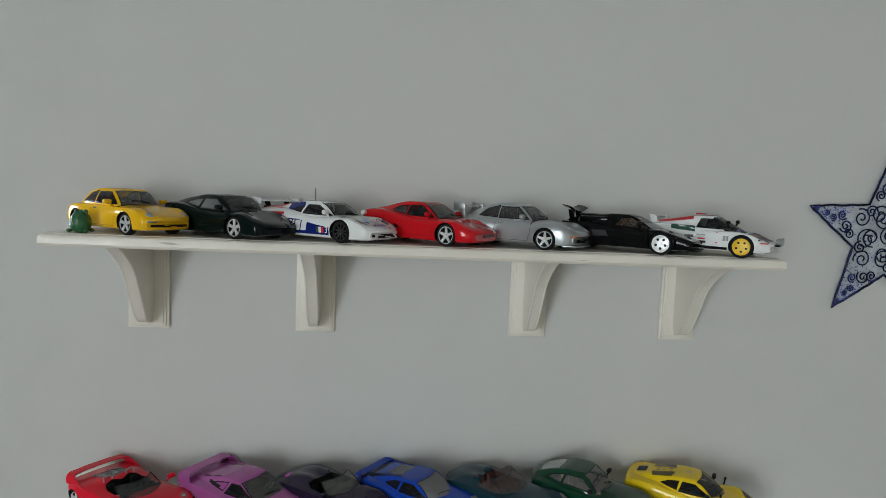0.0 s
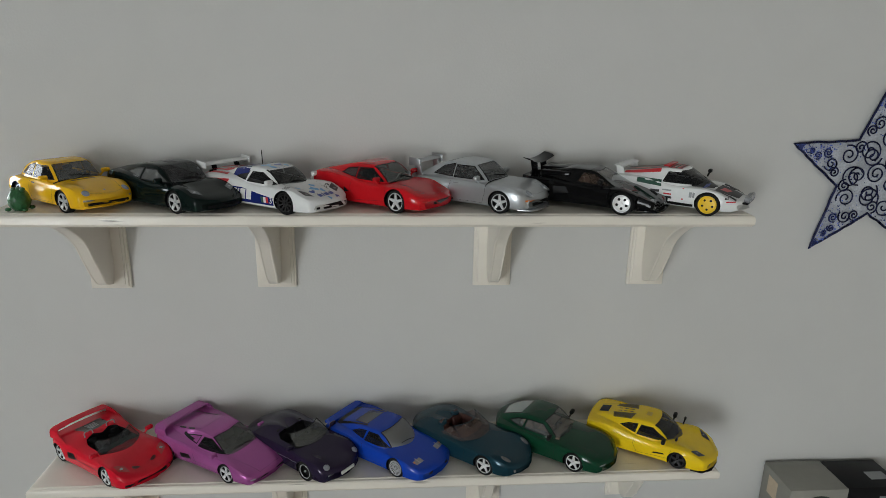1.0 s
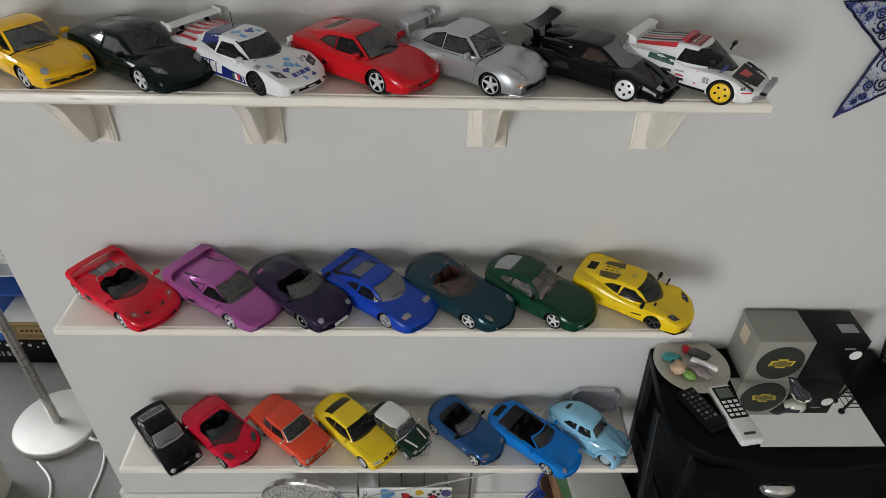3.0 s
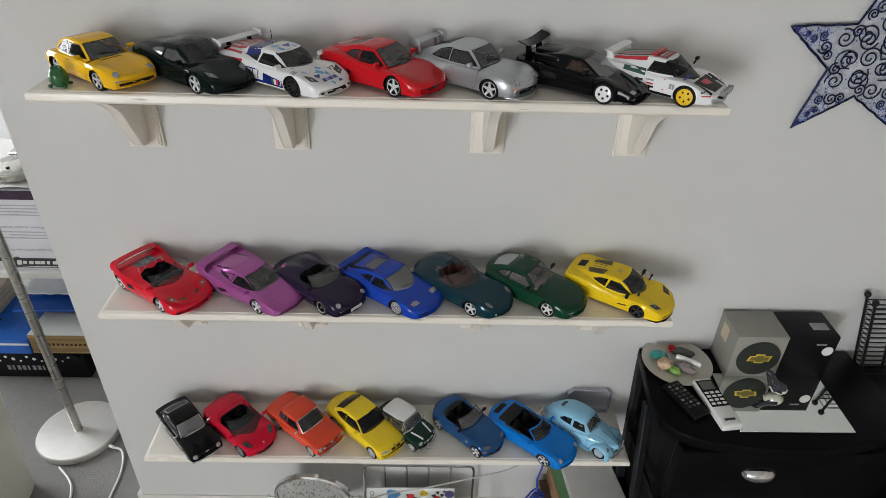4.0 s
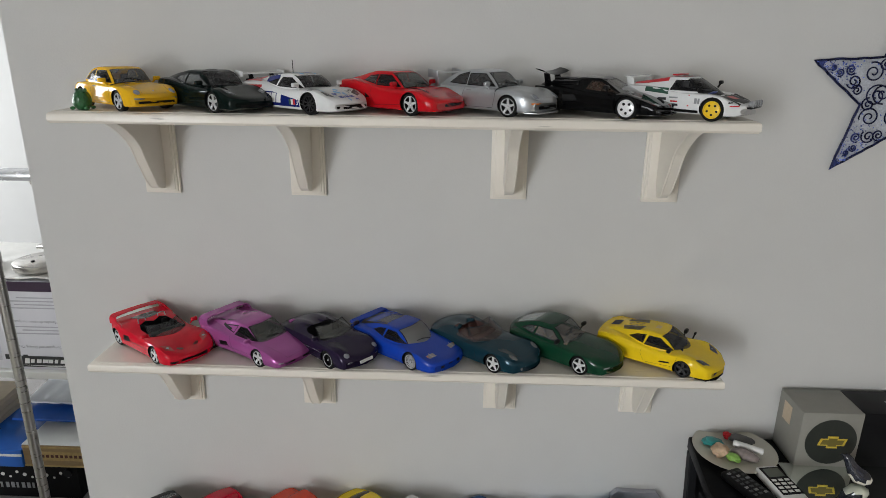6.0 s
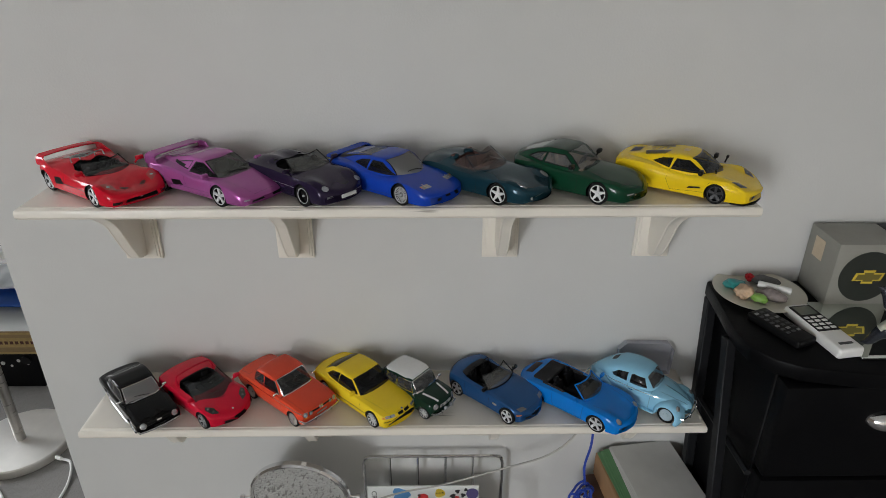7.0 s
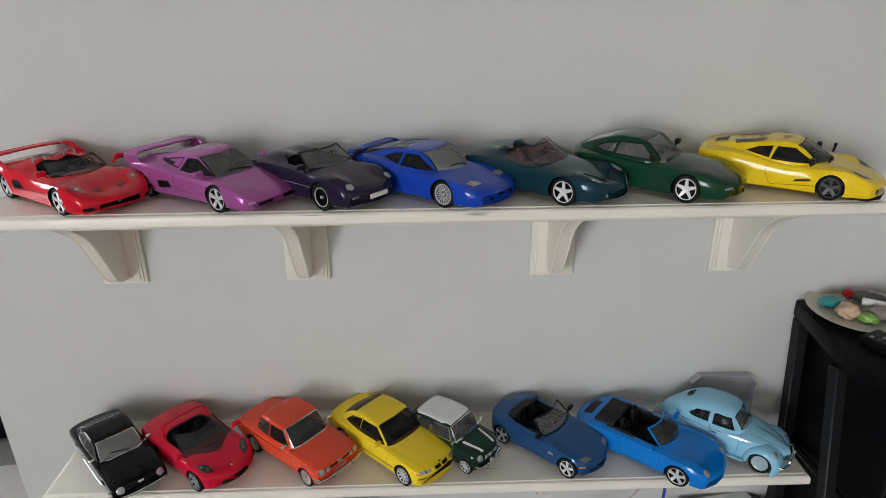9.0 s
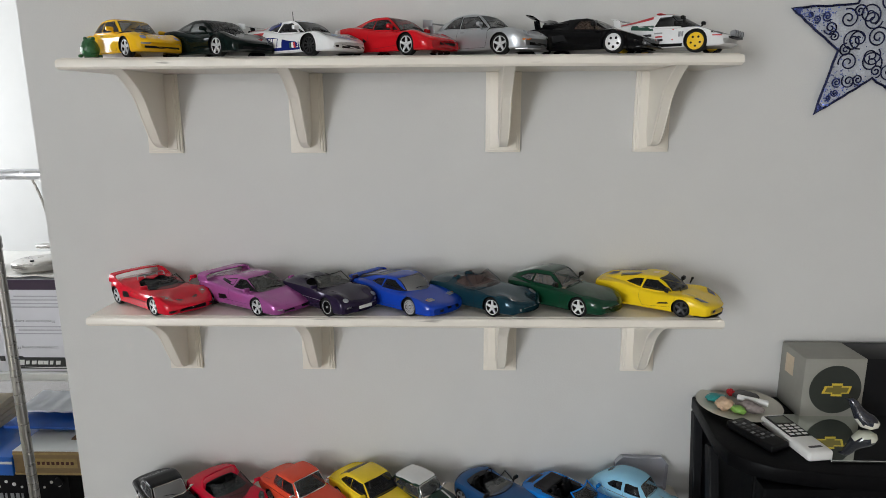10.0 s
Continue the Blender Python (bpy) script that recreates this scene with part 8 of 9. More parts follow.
# black wire rack standing on the media unit
def wire_basket():
    root = thing("wire_basket", pose(0, 0, 0.6005), "black wire rack with ball tips standing on the media unit", "wire rack")
    feet = [(1.118, -0.046), (1.190, -0.046), (1.190, -0.014), (1.118, -0.014)]

    def up(p, z):
        return (p[0] - 0.050 * z / 0.22, p[1], z)
    for p in feet:
        k = tube([up(p, 0.0), up(p, 0.220)], 0.0032, 8)
        post = part("post", k, BLACKM, root)
        q = bmesh.new()
        bmesh.ops.create_uvsphere(q, u_segments=14, v_segments=10, radius=0.0075)
        q.transform(Matrix.Translation(up(p, 0.224)))
        part("ball_tip", q, BLACKM, post)
    for k in range(15):
        z = 0.010 + 0.0142 * k
        part("wire", tube([up(p, z) for p in feet], 0.0017, 6, True), BLACKM, root)


wire_basket()


# ---- small things on the shelves
def green_ornament():
    b = bmesh.new()
    bmesh.ops.create_icosphere(b, subdivisions=4, radius=1.0)
    for v in b.verts:
        z = v.co.z
        v.co.x *= 0.86 + 0.22 * (1 - z) / 2
        v.co.y *= 0.86 + 0.22 * (1 - z) / 2
        v.co *= 1 + 0.10 * noise.noise(v.co * 5)
    b.transform(Matrix.Translation((0, 0, 0.0165)) @ Matrix.Diagonal((0.0150, 0.0140, 0.0172, 1)))
    for sg in (-1, 1):
        k = bmesh.new()
        bmesh.ops.create_icosphere(k, subdivisions=2, radius=0.0034)
        k.transform(Matrix.Translation((0.003 + sg * 0.0065, -0.005, 0.0315)))
        b = join(b, k)
        for px, py in ((sg * 0.0115, -0.010), (sg * 0.012, 0.008)):
            k = bmesh.new()
            bmesh.ops.create_icosphere(k, subdivisions=2, radius=0.0042)
            k.transform(Matrix.Translation((px, py, 0.0036)) @ Matrix.Diagonal((1, 1, 0.7, 1)))
            b = join(b, k)
    return b


tagged(part("green_ornament", green_ornament(), mat("green_glass", (0.022, 0.11, 0.035), 0.3, var=0.5, scale=160, coat=0.2, bump=0.0008, bscale=320), m=pose(-0.522, -0.146, 1.318), sharp=70),
       "small mottled green glass ornament on the top shelf", "ornament")

CLEARP = glass("clear_plastic", (0.62, 0.62, 0.68), 0.5, 0.1)
outline = [(-0.052, 0.0), (0.052, 0.0), (0.056, 0.055), (0.044, 0.070), (-0.040, 0.072), (-0.054, 0.058)]
b = slab(outline, -0.0008, 0.0008, 0.0, "Y")
for (xa, za), (xb, zb) in zip(outline, outline[1:] + outline[:1]):
    q = box((0, -0.014, -0.0007), (math.hypot(xb - xa, zb - za), 0.0, 0.0007))
    q.transform(Matrix.Translation((xa, 0, za)) @ Euler((0, -math.atan2(zb - za, xb - xa), 0)).to_matrix().to_4x4())
    b = join(b, q)
tagged(part("clear_plastic_stand", b, CLEARP, m=pose(0.486, -0.006, 0.4367, -4, 0, 0)), "clear plastic packaging tray leaning on the wall behind the cars", "plastic piece")


def sprig(at, seed, n=9):
    rnd = random.Random(seed)
    root = thing("dried_sprig", pose(*at), "small dark dried sprig lying on the bottom shelf", "sprig")
    pts = [(0, 0, 0.004), (0.015, 0.004, 0.009), (0.032, 0.0, 0.006)]
    part("stem", tube(smooth_path(pts, 4), 0.0009, 5), BLACKP, root)
    for i in range(n):
        t = i / n
        p = Vector((0.034 * t, rnd.uniform(-0.003, 0.003), 0.006 + rnd.uniform(0, 0.004)))
        q = p + Vector((rnd.uniform(-0.004, 0.008), rnd.uniform(-0.008, 0.008), rnd.uniform(0.0, 0.006)))
        k = bmesh.new()
        bmesh.ops.create_icosphere(k, subdivisions=1, radius=0.0026)
        k.transform(Matrix.Translation(q) @ pose(0, 0, 0, 0, 0, rnd.uniform(0, 360)) @ Matrix.Diagonal((1.6, 0.8, 0.5, 1)))
        part("leaf", k, mat("dried_leaf", (0.035, 0.032, 0.025), 0.8, var=0.3, scale=300), root)


sprig((0.112, -0.062, 0.436), 3)

# ---- under the bottom shelf
def shaggy_rug():
    """A small rug of flat-lying tufts, added out of view to whiten the vanity mirror's reflection."""
    rnd = random.Random(9)
    V, F = [], []
    for i in range(15000):
        x, y = rnd.uniform(-0.34, 0.34), rnd.uniform(-0.20, 0.20)
        a, l, w, h = rnd.uniform(-0.5, 0.5) + math.pi / 2, rnd.uniform(0.009, 0.020), rnd.uniform(0.0018, 0.0036), rnd.uniform(0.004, 0.008)
        ca, sa = math.cos(a), math.sin(a)
        n = len(V)
        for u, v, z in ((0, -w, 0.002), (0, w, 0.002), (l * 0.5, w, h), (l * 0.5, -w, h), (l, 0, h * 0.5)):
            V.append((x + u * ca - v * sa, y + u * sa + v * ca, z))
        F += [(n, n + 1, n + 2, n + 3), (n + 3, n + 2, n + 4)]
    me = bpy.data.meshes.new("tufts")
    me.from_pydata(V, [], F)
    me.materials.append(mat("white_tuft", (0.78, 0.77, 0.74), 0.8, var=0.08, scale=60))
    root = thing("shaggy_rug", pose(-0.22, -0.31, 0.0), "small white shaggy rug, added out of view for the vanity mirror to reflect", "rug")
    part("backing", box((-0.33, -0.19, 0.0005), (0.33, 0.21, 0.004), 0.001, 1), mat("rug_backing", (0.42, 0.41, 0.39), 0.9, var=0.1, scale=90), root)
    part("tufts", me, None, root)


shaggy_rug()


def vanity_mirror():
    root = thing("vanity_mirror", pose(-0.216, -0.105, 0), "round chrome vanity mirror on a stand under the shelf", "mirror")
    tilt = pose(0, 0, 0.196, 6, 0, -4)
    ring = lathe([(0.096, -0.006), (0.101, -0.008), (0.1045, -0.004), (0.1045, 0.006), (0.100, 0.010), (0.0, 0.011)], 56, "Y")
    bmesh.ops.recalc_face_normals(ring, faces=ring.faces)
    part("frame", ring, CHROME, root, m=tilt)
    pane = lathe([(0.097, -0.0045), (0.0, -0.0045)], 56, "Y")
    part("mirror_pane", pane, mat("bright_mirror", (0.86, 0.87, 0.88), 0.02, 1.0, var=0.01, scale=10), root, m=tilt)
    yoke = [(0.110 * math.cos(a), 0.0, 0.196 + 0.110 * math.sin(a)) for a in np.linspace(0, -math.pi, 25)]
    part("yoke", tube(yoke, 0.0032, 8), CHROME, root)
    for sg in (-1, 1):
        k = bmesh.new()
        cyl(k, (sg * 0.102, 0, 0.196), (sg * 0.117, 0, 0.196), 0.0035, 10)
        cyl(k, (sg * 0.115, 0, 0.196), (sg * 0.123, 0, 0.196), 0.0065, 14)
        part("pivot_knob", k, CHROME, root)
    k = bmesh.new()
    cyl(k, (0, 0, 0.01), (0, 0, 0.086), 0.006, 14)
    part("stem", k, CHROME, root)
    part("base", lathe([(0.0, 0.0), (0.050, 0.0), (0.050, 0.003), (0.044, 0.006), (0.012, 0.014), (0.0, 0.014)], 40), CHROME, root)


vanity_mirror()


def magazine_rack():
    root = thing("magazine_rack", pose(0, 0, 0), "chrome wire magazine rack on the floor", "magazine rack")
    x0, x1 = -0.092, 0.208
    r = 0.0038

    def rounded(y, zt, z0):
        return smooth_path([(x0, y, z0), (x0, y, zt - 0.02)], 1) + smooth_path([(x0, y, zt - 0.02), (x0 + 0.005, y, zt - 0.005), (x0 + 0.02, y, zt)], 4) + smooth_path([(x1 - 0.02, y, zt), (x1 - 0.005, y, zt - 0.005), (x1, y, zt - 0.02)], 4) + [Vector((x1, y, z0))]
    part("back_hoop", tube(rounded(-0.03, 0.232, 0.006), r, 8), CHROME, root)
    part("front_hoop", tube(rounded(-0.125, 0.166, 0.006), r, 8), CHROME, root)
    for i in range(1, 5):
        x = x0 + (x1 - x0) * i / 5 - 0.004
        part("bar", tube(smooth_path([(x, -0.03, 0.232), (x, -0.032, 0.08), (x, -0.06, 0.02), (x, -0.1, 0.02), (x, -0.123, 0.06), (x, -0.125, 0.166)], 5), 0.0028, 6), CHROME, root)
    for x in (x0, x1):
        part("foot_rail", tube([(x, -0.03, 0.006), (x, -0.125, 0.006)], r, 8), CHROME, root)


magazine_rack()


def magazine(at, lean, w, h, t, cover, label, marks):
    root = thing("magazine", pose(*at, -lean, 0, 0), label, "magazine", "magazines in the rack")
    part("page_block", box((-w / 2, -t / 2, 0), (w / 2, t / 2, h), 0.0008, 1), cover, root)
    for name, poly, m in marks:
        part(name, slab(poly, -t / 2 - 0.0008, -t / 2 - 0.0002, 0.0, "Y"), m, root)


def blob(cx, cz, r, n=14, wob=0.2, seed=0):
    return [(cx + r * (1 + wob * math.sin(3 * a + seed) + wob * 0.5 * math.sin(5 * a + 2 * seed)) * math.cos(a), cz + r * (1 + wob * math.sin(3 * a + seed)) * math.sin(a)) for a in np.linspace(0, 2 * math.pi, n, endpoint=False)]


PAPERW = mat("coated_paper", (0.74, 0.76, 0.74), 0.4, var=0.03, scale=40)
INKK, INKR, INKB = mat("black_ink", (0.02, 0.02, 0.02), 0.5), mat("red_ink", (0.55, 0.03, 0.03), 0.5), mat("blue_ink", (0.10, 0.28, 0.55), 0.5)
INKY, INKP, INKG = mat("yellow_ink", (0.70, 0.50, 0.04), 0.5), mat("purple_ink", (0.10, 0.08, 0.22), 0.5), mat("green_ink", (0.25, 0.50, 0.22), 0.5)
h = 0.166
marks = [("blue_splash", blob(-0.030 - 0.018, h - 0.022, 0.018, wob=0.18, seed=1), INKB), ("ladybird_body", blob(0.0, h - 0.030, 0.011, wob=0.05), INKR),
         ("bee_body", blob(0.036, h - 0.018, 0.011, wob=0.1, seed=2), INKY), ("round_badge", blob(0.106, h - 0.020, 0.0135, wob=0.0), INKP)]
for i, (x, z, q) in enumerate(((-0.008, 0.024, 0.004), (0.012, 0.036, 0.006), (0.030, 0.019, 0.0022), (0.036, 0.018, 0.0022), (0.042, 0.017, 0.0022), (0.064, 0.026, 0.006), (0.074, 0.014, 0.005), (0.086, 0.024, 0.005), (0.080, 0.034, 0.0035), (0.092, 0.010, 0.004))):
    marks.append(("ink_spot", blob(x, h - z, q, 10, 0.25, i), INKK))
marks.append(("pink_flourish", blob(0.070, h - 0.040, 0.012, 12, 0.3, 4), INKR))
magazine((0.036, -0.082, 0.012), 8, 0.240, h, 0.004, PAPERW, "white craft magazine with bees and ladybirds on its cover", marks)
word_me = text_mesh("CRAF", 0.016)
tp = part("cover_word", word_me, None, bpy.data.objects["magazine"], m=pose(-0.106, -0.0029, h - 0.030, 90, 90, 0))
word_me.materials.append(INKK)
magazine((0.040, -0.095, 0.012), 8, 0.255, 0.132, 0.004, mat("green_cover", (0.40, 0.60, 0.42), 0.4, var=0.15, scale=30), "pale green magazine in the rack", [("green_band", [(-0.12, 0.120), (0.12, 0.120), (0.12, 0.130), (-0.12, 0.130)], INKG)])
bars = [("barcode_bar", [(-0.108 + 0.0022 * i, 0.090), (-0.1068 + 0.0022 * i, 0.090), (-0.1068 + 0.0022 * i, 0.117), (-0.108 + 0.0022 * i, 0.117)], INKK) for i in range(7)]
magazine((0.034, -0.108, 0.012), 8, 0.250, 0.124, 0.004, mat("blue_cover", (0.07, 0.13, 0.42), 0.35, var=0.35, scale=25), "blue magazine with a white barcode panel in the rack",
         [("barcode_panel", [(-0.112, 0.084), (-0.090, 0.084), (-0.090, 0.120), (-0.112, 0.120)], PAPERW)] + bars + [("title_bar", [(-0.08, 0.086), (-0.075, 0.086), (-0.075, 0.120), (-0.08, 0.120)], PAPERW)])

# pile of boxes, folders and papers
def pile_item(name, lo, hi, m, label, cat, turn, bevel=0.002):
    c = (Vector(lo) + Vector(hi)) / 2
    b = box(Vector(lo) - Vector((c.x, c.y, lo[2])), Vector(hi) - Vector((c.x, c.y, lo[2])), bevel, 1)
    return tagged(part(name, b, m, m=pose(c.x, c.y, lo[2], 0, 0, turn)), label, cat, "pile under the shelf")


KRAFT = mat("kraft_card", (0.34, 0.19, 0.09), 0.7, var=0.1, scale=60)
DX = 0.016
GILT = mat("gilt_line", (0.55, 0.45, 0.30), 0.4, 0.2, var=0.1, scale=200)
for lo, hi, m, lab, turn in (((0.385, -0.236, 0.0), (0.585, -0.010, 0.068), mat("maroon_cover", (0.10, 0.02, 0.025), 0.5, var=0.15, scale=60), "thick maroon book at the foot of the pile", 4),
                             ((0.394, -0.233, 0.0685), (0.582, -0.015, 0.122), mat("maroon_cover", (0.10, 0.02, 0.025), 0.5), "maroon album with gilt lines in the pile", 6),
                             ((0.400, -0.236, 0.1225), (0.582, -0.012, 0.166), mat("brown_cover", (0.09, 0.045, 0.03), 0.5, var=0.15, scale=60), "dark brown book with gilt lines in the pile", 5)):
    bk = pile_item("book", lo, hi, m, lab, "book", turn)
    hx, hy, h = (hi[0] - lo[0]) / 2, (hi[1] - lo[1]) / 2, hi[2] - lo[2]
    for z in (0.006, h - 0.008):
        part("gilt_line", box((-hx - 0.0006, -hy + 0.004, z), (-hx + 0.001, hy - 0.004, z + 0.0016)), GILT, bk)
    for y in (-hy + 0.012, hy - 0.014):
        part("gilt_line", box((-hx - 0.0006, y, 0.006), (-hx + 0.001, y + 0.0016, h - 0.008)), GILT, bk)
pile_item("cardboard_box", (0.408 + DX, -0.240, 0.1665), (0.578 + DX, -0.006, 0.226), KRAFT, "brown cardboard box with papers piled on it", "box", 6)
GREENF = mat("green_folder", (0.12, 0.28, 0.13), 0.6, var=0.1, scale=40)
for k in range(3):
    pile_item("folder", (0.414 + DX + 0.004 * k, -0.238 + 0.004 * k, 0.2265 + 0.0022 * k), (0.570 + DX + 0.002 * k, -0.008, 0.2283 + 0.0022 * k), GREENF, "green paper folder on the cardboard box", "folder", 8 - 1.5 * k, 0.0)
SHEET = mat("drawing_paper", (0.66, 0.66, 0.64), 0.8, var=0.08, scale=30)
for k in range(4):
    z = 0.2335 + 0.0022 * k
    pile_item("paper_sheet", (0.434 + DX + 0.002 * k, -0.224 + 0.004 * k, z), (0.572 + DX + 0.001 * k, -0.006, z + 0.0016), SHEET, "sheet of white drawing paper on the pile", "paper", 5 + 1.1 * k, 0.0)
for k in range(7):
    m = (INKR, INKB, INKK, INKP)[k % 4]
    tagged(part("crayon_mark", slab(blob(0, 0, 0.0042, 8, 0.3, k), 0, 0.0003), m, m=pose(0.478 + 0.0150 * k, -0.186 + 0.0022 * k + 0.004 * (k % 2), 0.2422)), "small coloured crayon letter shape on the paper", "drawing")

# cables
CORD = mat("grey_cable", (0.45, 0.44, 0.41), 0.5, var=0.08, scale=100)
BLUEC = mat("blue_cable", (0.02, 0.06, 0.40), 0.4, var=0.1, scale=100)
cab_pts = [(0.395, -0.04, 0.415), (0.36, -0.05, 0.318), (0.30, -0.06, 0.262), (0.20, -0.06, 0.222), (0.08, -0.06, 0.180), (-0.02, -0.065, 0.160), (-0.10, -0.07, 0.120), (-0.14, -0.08, 0.03), (-0.10, -0.10, 0.004)]
tagged(part("cable", tube(smooth_path(cab_pts, 8), 0.0021, 8), CORD), "thin grey cable hanging from the bottom shelf", "cable")
rnd = random.Random(2)
blue = thing("extension_lead", pose(0, 0, 0), "bundled blue cord hanging under the bottom shelf", "cord")
part("lead", tube(smooth_path([(0.372, -0.10, 0.417), (0.374, -0.10, 0.33), (0.366, -0.10, 0.27), (0.372, -0.10, 0.22)], 8), 0.0026, 8), BLUEC, blue)
for i in range(7):
    a = rnd.uniform(-0.5, 0.5)
    ring = []
    for t in np.linspace(0, 2 * math.pi, 26, endpoint=False):
        x, z = 0.015 * math.cos(t), 0.048 * math.sin(t)
        ring.append((0.366 + x * math.cos(a) - z * math.sin(a) + rnd.uniform(-0.001, 0.001) + 0.004 * (i % 3 - 1), -0.10 + 0.005 * (i - 3), 0.165 + x * math.sin(a) + z * math.cos(a)))
    part("coil", tube(ring, 0.0025, 7, True), BLUEC, blue)
part("tie", box((0.352, -0.122, 0.160), (0.382, -0.080, 0.167), 0.002, 1), WHITEP, blue)
part("tail", tube(smooth_path([(0.36, -0.10, 0.13), (0.34, -0.12, 0.07), (0.355, -0.14, 0.02), (0.33, -0.16, 0.004), (0.28, -0.15, 0.004)], 7), 0.0026, 8), BLUEC, blue)

# ---- the next room
def floor_lamp():
    root = thing("floor_lamp", pose(-1.045, 0.262, 0), "brushed steel floor lamp with a heavy round base", "floor lamp")
    base = lathe([(0.0, 0.0), (0.122, 0.0), (0.124, 0.003), (0.124, 0.021), (0.121, 0.0245), (0.014, 0.026), (0.0, 0.026)], 64)
    # paler, half-metallic steel: the base's whitish reflection is put into its colour
    part("base", base, mat("sheen_pale_steel", (0.80, 0.78, 0.74), 0.38, 0.55, var=0.05, scale=40), root)
    k = bmesh.new()
    cyl(k, (0, 0, 0.024), (0, 0, 1.75), 0.0125, 20)
    part("pole", k, STEEL, root)
    k = bmesh.new()
    cyl(k, (0, 0, 0.90), (0, 0, 0.93), 0.0145, 20)
    part("collar", k, STEEL, root)
    k = bmesh.new()
    cyl(k, (0.118, -0.055, 0.012), (0.135, -0.062, 0.012), 0.005, 12)
    part("cord_grommet", k, WHITEP, root)
    part("cord", tube(smooth_path([(0.135, -0.062, 0.012), (0.165, -0.075, 0.008), (0.19, -0.15, 0.004), (0.20, -0.30, 0.004), (0.27, -0.40, 0.004), (0.36, -0.43, 0.004)], 8), 0.0034, 8), WHITEP, root)


floor_lamp()
BINM = mat("cream_plastic", (0.76, 0.75, 0.64), 0.45, var=0.04, scale=30)


def storage_bin():
    root = thing("storage_bin", pose(-1.245, -0.06, 0), "tapered cream plastic storage bin on the carpet", "bin")
    rings = []
    for s, z in ((0.86, 0.0), (0.90, 0.012), (1.06, 0.50), (1.09, 0.505), (1.09, 0.52), (1.03, 0.52), (0.86, 0.02)):
        ring = []
        for i in range(32):
            a = 2 * math.pi * i / 32
            c, q = math.cos(a), math.sin(a)
            e = 0.30
            ring.append((0.185 * s * math.copysign(abs(c) ** e, c), 0.16 * s * math.copysign(abs(q) ** e, q), z))
        rings.append(ring)
    part("tub", loft(rings, True, True), BINM, root)
    part("green_label", box((-0.13, -0.163, 0.14), (0.02, -0.158, 0.28), 0.001, 1), mat("lime_print", (0.16, 0.45, 0.03), 0.5, var=0.05, scale=30), root)


storage_bin()
tagged(part("power_lead", tube(smooth_path([(-1.05, 0.13, 0.004), (-0.98, 0.06, 0.006), (-0.955, -0.05, 0.004), (-0.96, -0.25, 0.004)], 8), 0.0034, 8), WHITEP), "white cord lying on the carpet", "cord")

# the work table with its shelf
WHITEW = mat("white_laminate", (0.76, 0.76, 0.73), 0.4, var=0.03, scale=30)
unit = thing("shelf_unit", pose(0, 0, 0), "white laminate shelf unit in the next room", "shelf unit")
part("board", box((-1.75, 0.52, 0.432), (-0.70, 0.92, 0.456), 0.002, 1), WHITEW, unit)
part("upright", box((-0.722, 0.53, 0.0), (-0.70, 0.92, 0.432), 0.002, 1), WHITEW, unit)
part("upright", box((-1.75, 0.53, 0.0), (-1.728, 0.92, 0.432), 0.002, 1), WHITEW, unit)

CARTON = mat("white_carton", (0.68, 0.68, 0.72), 0.5, var=0.03, scale=30)
PURPB = mat("dark_purple_print", (0.035, 0.014, 0.04), 0.4, var=0.1, scale=60)
sb = thing("sewing_machine_box", pose(0, 0, 0.4565), "white appliance carton standing upside down on the shelf unit", "box")
part("carton", box((-1.52, 0.535, 0.0), (-0.95, 0.86, 0.288), 0.002, 1), CARTON, sb)
part("purple_band", box((-1.5205, 0.5335, 0.258), (-0.9495, 0.5352, 0.2882)), PURPB, sb)
part("logo_block", box((-1.245, 0.5335, 0.010), (-1.00, 0.5352, 0.046)), mat("print_black", (0.03, 0.03, 0.03), 0.4), sb)
for i, (w, h) in enumerate(((0.014, 0.017), (0.011, 0.012), (0.014, 0.012), (0.017, 0.012), (0.013, 0.012), (0.010, 0.012), (0.014, 0.012))):
    x = -1.232 + 0.0185 * i
    part("logo_bar", slab([(x, 0.030 - h / 2), (x + w, 0.030 - h / 2), (x + w + 0.003, 0.030 + h / 2), (x + 0.003, 0.030 + h / 2)], 0.5328, 0.5340, 0.0, "Y"), WHITEP, sb)
part("logo_swoosh", slab([(-1.235, 0.016), (-1.16, 0.0125), (-1.08, 0.014), (-1.02, 0.020), (-1.08, 0.017), (-1.16, 0.0155)], 0.5328, 0.5340, 0.0, "Y"), WHITEP, sb)
INKGR = mat("grey_print", (0.22, 0.22, 0.24), 0.5)
for s, z, x in (("Computerized Sewing Machine", 0.077, -1.185), ("Maquina de coser computarizada", 0.160, -1.19)):
    me = text_mesh(s, 0.0125)
    me.materials.append(INKGR)
    part("print_line", me, None, sb, m=pose(x, 0.5345, z, 90, 0, 0) @ pose(0, 0, 0, 0, 0, 180))
for i, (x0, x1, z) in enumerate(((-1.24, -1.02, 0.12), (-1.22, -1.02, 0.131), (-1.25, -1.03, 0.142), (-1.24, -1.05, 0.203), (-1.23, -1.04, 0.214), (-1.24, -1.03, 0.225), (-1.22, -1.04, 0.236))):
    part("small_print_bar", box((x0, 0.5338, z), (x1, 0.5352, z + 0.0035)), mat("pale_print", (0.42, 0.42, 0.46), 0.5), sb)
part("picture_panel", box((-1.50, 0.5338, 0.03), (-1.30, 0.5352, 0.22)), mat("pale_picture", (0.55, 0.55, 0.60), 0.5, var=0.2, scale=12), sb)
